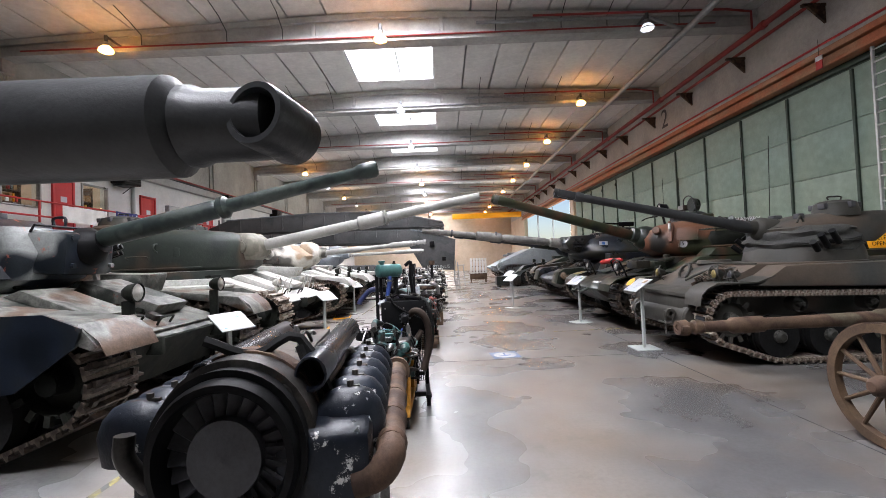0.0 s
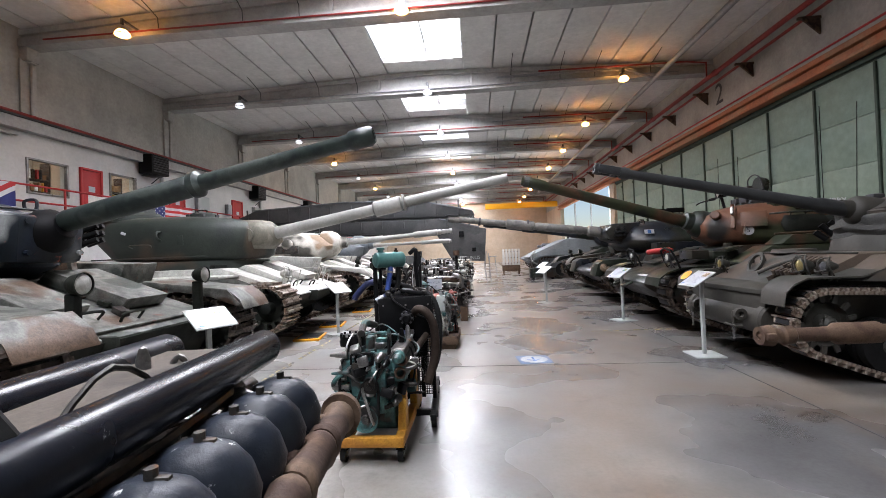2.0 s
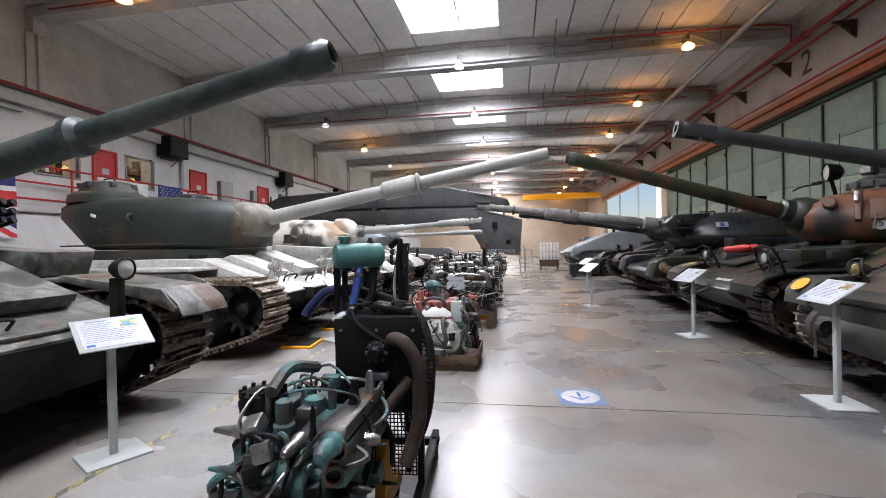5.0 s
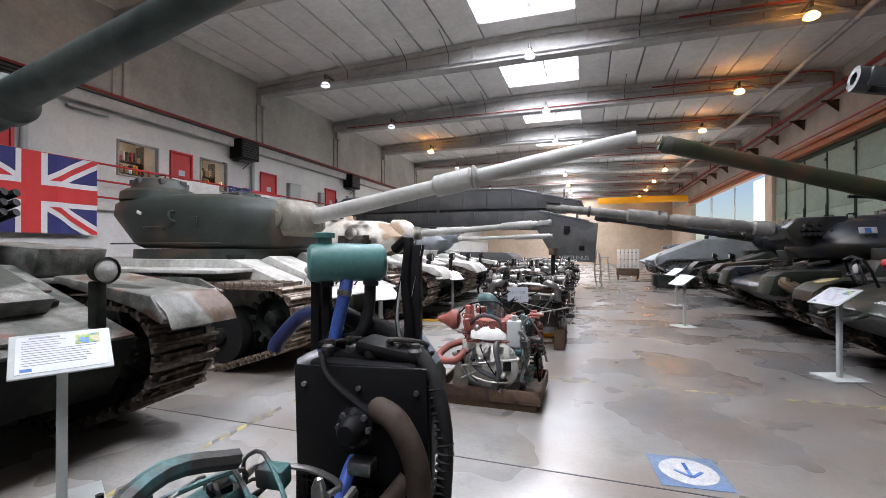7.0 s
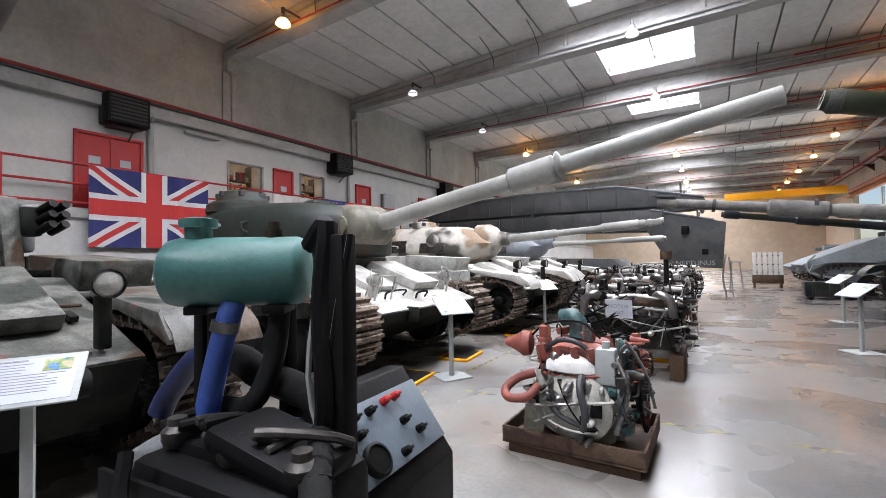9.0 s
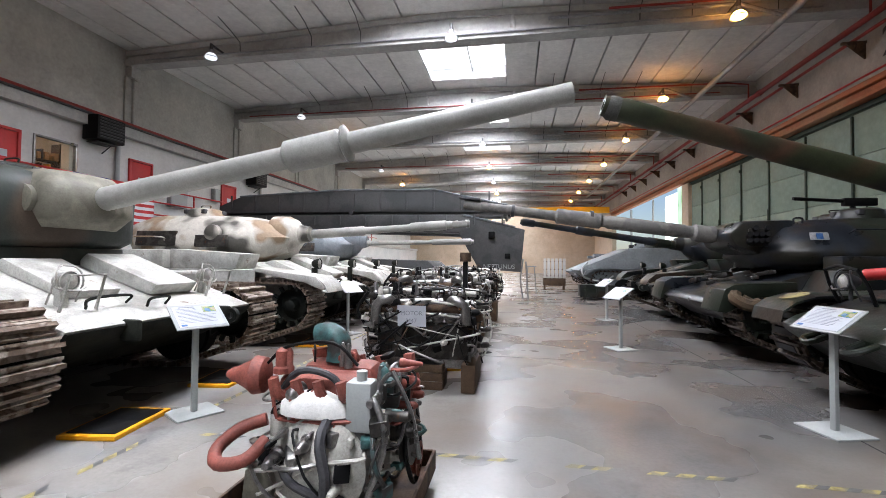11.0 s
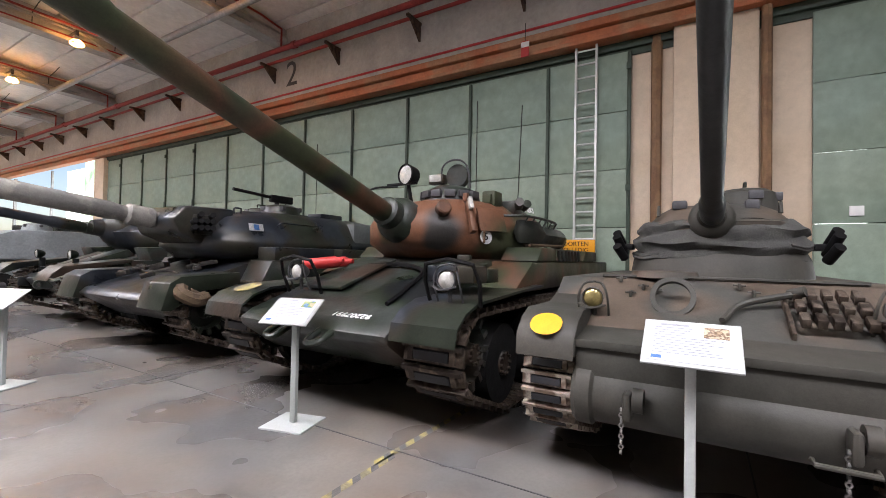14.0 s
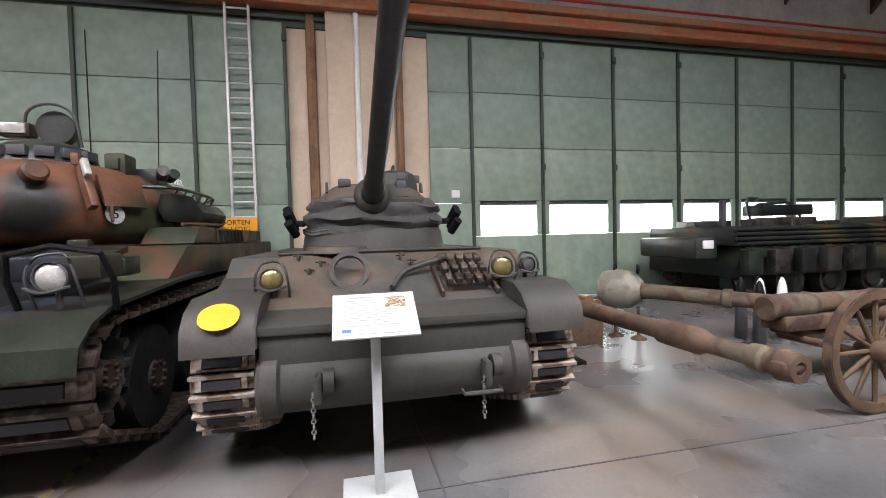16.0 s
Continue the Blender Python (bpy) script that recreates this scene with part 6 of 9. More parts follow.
def box_turret(t, mat, gun_mat):
    """Flat-sided turret with a domed mantlet and side bins."""
    part("turret", Geo().loft([oval(1.46, -4.4, -2.0, 0.72, p=3.5), oval(1.62, -4.7, -1.8, 0.82, p=4.2), oval(2.12, -4.7, -1.98, 0.78, p=4.2), oval(2.34, -4.5, -2.3, 0.66, p=3.8)]), mat, t)
    for s in (-1, 1):
        part("turret_bin", Geo().box((-3.5, s * 0.98, 1.95), (1.3, 0.3, 0.5), 0.04), mat, t)
        part("lifting_eye", Geo().tube([(-2.3, s * 0.55, 2.3), (-2.3, s * 0.55, 2.4), (-2.15, s * 0.55, 2.4), (-2.15, s * 0.55, 2.28)], 0.018, 6), mat, t)
        part("corner_plate", Geo().box((-1.93, s * 0.72, 1.85), (0.05, 0.16, 0.62), 0.015, rot=(0, -8, s * 25)), M_L1, t, "paler flaking corner plate")
    part("bustle_bin", Geo().box((-4.9, 0, 2.0), (0.5, 1.4, 0.5), 0.05), mat, t)
    part("mantlet", Geo().loft([oval(1.6, -2.3, -1.75, 0.5, p=4), oval(1.9, -2.3, -1.65, 0.55, p=4), oval(2.2, -2.3, -1.8, 0.5, p=4)]), mat, t)
    part("gun_shield", Geo().box((-1.6, 0, 1.9), (0.5, 0.72, 0.5), 0.06, rot=(0, 6, 0)), mat, t)
    part("shield_collar", Geo().turn([(0, 0.24), (0.08, 0.22), (0.14, 0.16), (0.2, 0.13)], (-1.4, 0, 1.97), (0, 0, 2.33), 24), M_BLACK, t)
    part("shield_rail", Geo().tube([(-1.75, -0.36, 2.14), (-1.7, -0.36, 2.22), (-1.7, 0.36, 2.22), (-1.75, 0.36, 2.14)], 0.014, 6, smooth=1), M_BLACK, t)
    for y in (-0.28, 0.28):
        for z in (1.74, 2.06):
            part("shield_bolt", Geo().rod((-1.36, y, z), (-1.32, y, z), 0.03, 8), mat, t)
    part("sight_port", Geo().box((-1.78, 0.5, 1.98), (0.12, 0.24, 0.26), 0.03), M_L1, t)
    part("sight_glass", Geo().turn([(0, 0.045), (0.02, 0.04), (0.02, 0)], (-1.72, 0.5, 2.0), (0, 0.5, 2.0), 16), M_BLACK, t)
    hatch(t, -3.2, -0.36, 2.32, 0.34, mat)
    hatch(t, -3.2, 0.4, 2.32, 0.28, mat)
    for s in (-1, 1):
        d = part("smoke_discharger", Geo().box((-1.98, s * 0.86, 1.95), (0.16, 0.14, 0.26), 0.02), M_L1_DARK, t)
        for k in range(2):
            for j in range(3):
                part("tube", Geo().rod((-1.93, s * (0.9 + 0.09 * k), 1.86 + 0.09 * j), (-1.76, s * (0.96 + 0.09 * k), 1.93 + 0.09 * j), 0.036, 10), M_BLACK, d)


def cast_turret(t, mat, gun_mat):
    """Large rounded cast turret with a boxy gun shield."""
    part("turret", Geo().loft([oval(1.62, -4.3, -1.62, 1.02, p=3.2), oval(1.7, -4.45, -1.5, 1.1, p=3.4), oval(2.2, -4.95, -1.48, 1.12, p=3.6), oval(2.38, -4.97, -1.6, 1.07, p=3.6), oval(2.47, -4.9, -1.95, 0.98, p=3.4), oval(2.52, -4.7, -2.4, 0.8, p=3.0)]), mat, t)
    part("turret_skirt", Geo().loft([oval(1.42, -4.5, -1.62, 1.12, p=3.2), oval(1.61, -4.5, -1.62, 1.1, p=3.2)]), mat, t)
    part("turret_seam", Geo().tube([(-4.5, -1.06, 1.7), (-3.4, -1.115, 1.7), (-2.2, -1.06, 1.7), (-1.7, -0.7, 1.7)], 0.014, 6), mat, t)
    part("cupola_drum", Geo().turn([(0, 0.62), (0.14, 0.6), (0.2, 0.52), (0.22, 0)], (-4.2, -0.4, 2.46), (-4.2, -0.4, 5), 28), mat, t)
    part("access_plate", Geo().box((-2.6, -1.115, 2.02), (0.12, 0.02, 0.18), 0.006), mat, t)
    part("emblem", Geo().box((-3.75, -1.13, 2.2), (0.1, 0.012, 0.05), 0.004, rot=(0, 20, 0)), M_FLAG_WHITE, t, "small white painted emblem")
    part("gun_shield", Geo().loft([oval(1.82, -2.0, -1.35, 0.42, p=3.2), oval(1.98, -2.0, -1.18, 0.5, p=3.2), oval(2.25, -2.0, -1.2, 0.5, p=3.2), oval(2.42, -2.0, -1.4, 0.4, p=3.2)]), M_LIME, t, "paler cast gun shield")
    for s in (-1, 1):
        part("shield_boss", Geo().turn([(0, 0.15), (0.05, 0.15), (0.07, 0.1), (0.07, 0)], (-1.6, s * 0.5, 2.1), (-1.6, s * 2, 2.1), 18), M_LIME, t)
    hatch(t, -4.2, -0.4, 2.66, 0.42, mat, 7)
    hatch(t, -3.2, 0.5, 2.5, 0.3, mat)
    part("lifting_hook", Geo().tube([(-3.0, -1.08, 2.02), (-3.0, -1.21, 2.08), (-3.0, -1.21, 2.18), (-3.0, -1.09, 2.2)], 0.022, 8), mat, t)
    part("hand_rail", Geo().tube([(-3.6, -1.09, 1.9), (-3.6, -1.17, 1.95), (-3.2, -1.17, 1.95), (-3.2, -1.1, 1.9)], 0.012, 6), mat, t)


def egg_turret(t, mat, gun_mat):
    """Long egg-shaped cast turret."""
    part("turret", Geo().loft([oval(1.45, -4.6, -1.9, 0.95, p=2.2), oval(1.65, -5.0, -1.5, 1.12, p=2.3), oval(1.95, -5.2, -1.35, 1.1, p=2.3), oval(2.22, -5.1, -1.7, 0.92, p=2.3), oval(2.38, -4.7, -2.2, 0.7, p=2.2)]), mat, t)
    part("gun_shield", Geo().turn([(-0.3, 0.42), (0.0, 0.4), (0.15, 0.32), (0.25, 0.2), (0.45, 0.16)], (-1.55, 0, 2.02), (-0.4, 0, 2.08), 24), mat, t)
    part("rangefinder_blister", Geo().turn([(0, 0.17), (0.08, 0.16), (0.14, 0.08), (0.14, 0)], (-2.6, -1.0, 2.0), (-2.6, -3, 2.1), 16), mat, t)
    part("rangefinder_blister", Geo().turn([(0, 0.17), (0.08, 0.16), (0.14, 0.08), (0.14, 0)], (-2.6, 1.0, 2.0), (-2.6, 3, 2.1), 16), mat, t)
    hatch(t, -3.3, -0.35, 2.34, 0.36, mat)
    part("stowage_plate", Geo().box((-2.6, -1.08, 1.85), (0.7, 0.05, 0.24), 0.02, rot=(-8, 0, 0)).box((-3.8, -1.08, 1.9), (0.9, 0.06, 0.3), 0.02, rot=(-8, 0, 0)), M_DIRTY, t)
    part("hand_rail", Geo().tube([(-4.4, -1.06, 1.85), (-4.4, -1.18, 1.92), (-3.6, -1.2, 1.92), (-3.6, -1.1, 1.85)], 0.014, 6), mat, t)


light_tank()
medium_tank()
wedge_tank()
heavy_tank("cruiser_tank", "tank with flaking white and blue splinter paint and angular stowage boxes", -2.64, 5.3, M_L1, M_L1_DARK, M_L1_BLUE, M_L1_GUN, (-0.51, 5.28, 2.77), (-4.02, 5.3, 2.03), "bar", turret=box_turret, extras=((0.05, 0.45, 0.115), (0.45, 0.485, 0.135), (0.93, 0.999, 0.1)), brake=None, r=0.1, blue=True)
heavy_tank("heavy_tank", "white-washed heavy tank with a dark cast turret and long barrel", -2.62, 10.05, M_WHITE_HULL, M_L1_DARK, M_L2T, M_WHITE_GUN, (1.14, 10.1, 3.08), (-3.9, 10.05, 2.14), "grouser", True, turret=cast_turret, width=3.66, extras=((0.44, 0.56, 0.165), (0.56, 0.575, 0.185), (0.955, 0.999, 0.095)), brake=None, r=0.13)
heavy_tank("cast_turret_tank", "white, tan and black camouflaged tank with a long egg-shaped turret", -2.55, 14.5, M_WHITE_HULL, M_L1_DARK, M_L3T, M_WHITE_GUN, (-0.71, 14.78, 2.25), (-3.7, 14.6, 2.04), "grouser", True, width=3.5, turret=egg_turret, extras=((0.05, 0.4, 0.1), (0.72, 0.98, 0.1)), brake="block", r=0.085)
heavy_tank("grey_tank", "grey-blue tank with a rounded turret and a pale barrel", -2.6, 18.2, M_WHITE_HULL, M_L1_DARK, M_GREYBLUE, M_WHITE_GUN, (-0.55, 18.2, 2.06), (-3.6, 18.2, 2.0), "grouser", True, True, width=3.3, turret=egg_turret, extras=((0.6, 0.98, 0.085),), brake=None, r=0.07, full=False)
heavy_tank("battle_tank", "dark camouflaged tank with a wrapped barrel, parked in a row", 3.9, 19.0, M_CAMO_DARK, M_CAMO_DARK, M_LEO, M_LEO, (0.75, 18.9, 2.68), (4.9, 19.0, 2.02), "bar", False, True, width=3.3, turret=egg_turret, extras=((0.0, 0.15, 0.12), (0.5, 0.62, 0.12), (0.9, 0.99, 0.11)), brake=None, rot=180, full=False)
# the gun over the start belongs to a tank parked beside the first one
heavy_tank("long_gun_tank", "dark grey tank whose barrel with muzzle brake reaches over the aisle", -3.39, 1.14, M_L1_DARK, M_L1_DARK, M_L1_DARK, M_GUNMETAL, (-0.29, 1.14, 1.977), (-4.99, 1.14, 1.98), "bar", False, True, width=3.3, turret=box_turret, extras=((0.78, 0.985, 0.121),), brake=None, r=0.095)


def big_brake():
    t = bpy.data.objects["long_gun_tank"]
    g = Geo().turn([(0, 0.05), (0, 0.098), (0.02, 0.098), (0.045, 0.088), (0.2, 0.086), (0.22, 0.05), (0.22, 0.0)], (3.03, 0, 1.977), (4, 0, 1.973), 28)
    # cross tube with open ends that lets the gas out sideways
    a, b = Vector((3.225, -0.1, 1.972)), Vector((3.268, 0.06, 1.957))
    L = (b - a).length
    g.turn([(0, 0.058), (0, 0.071), (0.015, 0.075), (L - 0.02, 0.075), (L, 0.071), (L, 0.058)], a, b, 32, None, True)
    ob = part("muzzle_brake", g, M_GUNMETAL, t, "worn dark steel muzzle brake")
    part("brake_web", Geo().turn([(L / 2 - 0.01, 0.056), (L / 2 + 0.01, 0.056)], a, b, 24), M_GUNMETAL, ob)


big_brake()


# ---- things round the aisle ----
def info_stand(x, y, turn, h=1.0, brown=False):
    """A floor plate, a post and a sloping board with a printed sheet; the board faces +x before it is turned."""
    t = thing("info_stand", pose(x, y, 0, 0, 0, turn), "light grey information stand with a printed sheet on a sloping board", "sign", "information stands")
    part("base_plate", Geo().box((0, 0, 0.009), (0.4, 0.42, 0.018), 0.004), M_STAND, t)
    part("post", Geo().box((0, 0, h / 2), (0.045, 0.055, h - 0.03), 0.006), M_STAND, t)
    m = pose(0.06, 0, h + 0.0, 0, 34, 0)
    b = part("board", Geo().box((0, 0, 0), (0.35, 0.47, 0.014), 0.004), M_STAND, t, "", m)
    s = part("sheet", Geo().box((0, 0, 0.0085), (0.3, 0.41, 0.003)), M_PAPER, b)
    part("picture", Geo().box((-0.09, 0.12, 0.0115), (0.085, 0.12, 0.002)), M_BROWN_PRINT if brown else M_SKY_PRINT, b)
    part("emblem", Geo().box((0.125, -0.16, 0.0115), (0.022, 0.05, 0.002)), M_BLUE_INK, b)
    g = Geo()
    rng = random.Random(int(x * 97 + y * 31))
    for k in range(11):
        w = 0.2 if k < 4 else 0.34
        w *= rng.uniform(0.75, 1.0)
        g.box((-0.11 + 0.02 * k, -0.18 + w / 2, 0.0112), (0.0035, w, 0.0015))
    g.box((-0.135, -0.08, 0.0112), (0.012, 0.14, 0.0015))
    part("print", g, M_INK, b)


info_stand(3.58, 7.41, 180, 1.07, True)
info_stand(3.484, 10.486, 195, 1.012)
info_stand(2.44, 13.98, 205, 0.97)
info_stand(2.98, 17.9, 200, 0.97)
info_stand(-2.531, 5.635, -28, 0.963)
info_stand(-2.464, 9.8, -30, 0.946)
info_stand(-2.75, 14.4, -30, 0.95)


def clip_poly(poly, w, h):
    for axis, lim, sgn in ((0, 0, 1), (0, w, -1), (1, 0, 1), (1, h, -1)):
        out = []
        for i in range(len(poly)):
            a, b = poly[i], poly[(i + 1) % len(poly)]
            da, db = sgn * (a[axis] - lim), sgn * (b[axis] - lim)
            if da >= 0:
                out.append(a)
            if da * db < 0:
                u = da / (da - db)
                out.append((a[0] + (b[0] - a[0]) * u, a[1] + (b[1] - a[1]) * u))
        poly = out
        if not poly:
            return []
    return poly


def cloth_wave(u, v, w, h):
    return 0.035 * math.sin(6.5 * u + 1.2) + 0.014 * math.sin(13 * u)


def cloth_piece(poly, w, h, level):
    """A piece of a hanging flag, cut into narrow strips so that it follows the folds."""
    g = Geo()
    n = 34
    for i in range(n):
        a, b = w * i / n, w * (i + 1) / n
        strip = [(p[0] - a, p[1]) for p in poly]
        c = clip_poly(strip, b - a, h)
        if len(c) > 2:
            pts = [(p[0] + a, p[1]) for p in c]
            vs = [(cloth_wave(u, v, w, h) + level, u, v) for u, v in pts] + [(cloth_wave(u, v, w, h) + level - 0.003, u, v) for u, v in pts]
            k = len(pts)
            g.add(vs, [tuple(range(k)), tuple(reversed(range(k, 2 * k)))])
    return g


def strip_poly(x0, y0, x1, y1, width, off=0.0):
    d = Vector((x1 - x0, y1 - y0)).normalized()
    nrm = Vector((-d.y, d.x))
    a, b = Vector((x0, y0)) - d * 0.5 + nrm * off, Vector((x1, y1)) + d * 0.5 + nrm * off
    return [tuple(a + nrm * width / 2), tuple(b + nrm * width / 2), tuple(b - nrm * width / 2), tuple(a - nrm * width / 2)]


def union_flag():
    w, h = 2.92, 2.0
    t = thing("union_flag", layout.inverted() @ pose(XL + 1.06, 9.1, 2.02), "large blue, white and red crossed flag hanging from the railing", "flag")
    part("field", cloth_piece([(0, 0), (w, 0), (w, h), (0, h)], w, h, 0), M_FLAG_BLUE, t)
    for k, (a, b) in enumerate((((0, 0), (w, h)), ((0, h), (w, 0)))):
        part("white_saltire", cloth_piece(strip_poly(*a, *b, 0.36), w, h, 0.004 + 0.003 * k), M_FLAG_WHITE, t)
    for k, (a, b) in enumerate((((0, 0), (w, h)), ((0, h), (w, 0)))):
        part("red_saltire", cloth_piece(strip_poly(*a, *b, 0.13), w, h, 0.011 + 0.003 * k), M_FLAG_RED, t)
    part("white_cross", cloth_piece([(0, h / 2 - 0.33), (w, h / 2 - 0.33), (w, h / 2 + 0.33), (0, h / 2 + 0.33)], w, h, 0.018), M_FLAG_WHITE, t)
    part("white_cross", cloth_piece([(w / 2 - 0.33, 0), (w / 2 + 0.33, 0), (w / 2 + 0.33, h), (w / 2 - 0.33, h)], w, h, 0.021), M_FLAG_WHITE, t)
    part("red_cross", cloth_piece([(0, h / 2 - 0.2), (w, h / 2 - 0.2), (w, h / 2 + 0.2), (0, h / 2 + 0.2)], w, h, 0.025), M_FLAG_RED, t)
    part("red_cross", cloth_piece([(w / 2 - 0.2, 0), (w / 2 + 0.2, 0), (w / 2 + 0.2, h), (w / 2 - 0.2, h)], w, h, 0.028), M_FLAG_RED, t)


def striped_flag():
    w, h = 2.9, 1.4
    t = thing("striped_flag", layout.inverted() @ pose(XL + 1.06, 16.6, 2.64), "red and white striped flag with blue starred corner", "flag")
    for k in range(13):
        part("stripe", cloth_piece([(0, h * k / 13), (w, h * k / 13), (w, h * (k + 1) / 13), (0, h * (k + 1) / 13)], w, h, 0.0), M_FLAG_RED if k % 2 == 0 else M_FLAG_WHITE, t)
    part("canton", cloth_piece([(0, h * 6 / 13), (w * 0.42, h * 6 / 13), (w * 0.42, h), (0, h)], w, h, 0.004), M_FLAG_BLUE, t)
    g = Geo()
    for r in range(7):
        for c in range(6 - r % 2):
            u, v = 0.1 + 0.2 * c + 0.1 * (r % 2), h * 6 / 13 + 0.06 + 0.1 * r
            pts = [(u + (0.035 if i % 2 == 0 else 0.015) * math.sin(i * math.pi / 5), v + (0.035 if i % 2 == 0 else 0.015) * math.cos(i * math.pi / 5)) for i in range(10)]
            g.add([(cloth_wave(u, v, w, h) + 0.008, a, b) for a, b in pts], [tuple(range(10))])
    part("stars", g, M_FLAG_WHITE, t)


union_flag()
striped_flag()
bn = thing("white_banner", layout.inverted() @ pose(XL + 1.04, 14.3, 3.42), "white sheet hanging on the gallery railing", "banner")
part("sheet", cloth_piece([(0, 0), (1.9, 0), (1.9, 0.55), (0, 0.55)], 1.9, 0.55, 0), M_CLOTH, bn)


# ---- engines ----
def ribbed(pts, r, g=None):
    """A corrugated hose."""
    g = g or Geo()
    g.tube(pts, r, 10)
    p = [Vector(q) for q in pts]
    for a, b in zip(p, p[1:]):
        n = max(2, int((b - a).length / (r * 0.9)))
        for k in range(n):
            c = a.lerp(b, (k + 0.5) / n)
            d = (b - a).normalized()
            g.turn([(-r * 0.2, r * 1.0), (0, r * 1.16), (r * 0.2, r * 1.0)], c, c + d, 10)
    return g


def loose_fittings(t, seed, box, n, mats, name="fitting"):
    """Small pipes, unions, caps and brackets over the faces of an engine."""
    rng = random.Random(seed)
    x0, x1, y0, y1, z0, z1 = box
    geos = [Geo() for _ in mats]
    for k in range(n):
        side = rng.randrange(5)
        p = Vector((rng.uniform(x0, x1), rng.uniform(y0, y1), rng.uniform(z0, z1)))
        nrm = Vector((0, 0, 1))
        if side == 0:
            p.x, nrm = x1, Vector((1, 0, 0))
        elif side == 1:
            p.x, nrm = x0, Vector((-1, 0, 0))
        elif side == 2:
            p.y, nrm = y1, Vector((0, 1, 0))
        elif side == 3:
            p.y, nrm = y0, Vector((0, -1, 0))
        else:
            p.z = z1
        g = geos[rng.randrange(len(geos))]
        c = rng.random()
        if c < 0.3:
            r = rng.uniform(0.012, 0.04)
            g.turn([(-0.03, r * 1.3), (0.0, r * 1.3), (0.01, r), (rng.uniform(0.03, 0.1), r), (0.11, r * 0.5), (0.115, 0)], p, p + nrm, 10)
        elif c < 0.55:
            s = rng.uniform(0.03, 0.1)
            g.box(tuple(p), (s, rng.uniform(0.03, 0.12), rng.uniform(0.03, 0.1)), 0.008, rot=(rng.uniform(-20, 20), rng.uniform(-20, 20), rng.uniform(0, 90)))
        else:
            q = Vector((rng.uniform(x0, x1), rng.uniform(y0, y1), rng.uniform(z0, z1)))
            if side < 2:
                q.x = p.x
            elif side < 4:
                q.y = p.y
            else:
                q.z = p.z
            mid = (p + q) / 2 + nrm * rng.uniform(0.03, 0.12)
            g.tube([tuple(p - nrm * 0.03), tuple(p + nrm * 0.04), tuple(mid), tuple(q + nrm * 0.04), tuple(q - nrm * 0.03)], rng.uniform(0.006, 0.014), 6, smooth=3)
    for g, m in zip(geos, mats):
        if g.v:
            tagged(part(name, g, m, t), kind="stuff")


def pulley(t, x, y, z, r, mat, axis=(1, 0, 0), w=0.05):
    a = Vector((x, y, z))
    part("pulley", Geo().turn([(0, 0.02), (0, r * 0.4), (w * 0.3, r * 0.45), (w * 0.3, r * 0.8), (0, r), (w * 0.35, r * 0.88), (w * 0.65, r * 0.88), (w, r), (w * 0.7, r * 0.75), (w * 0.7, r * 0.35), (w * 1.2, r * 0.3), (w * 1.2, 0)], a, a + Vector(axis), 24), mat, t)


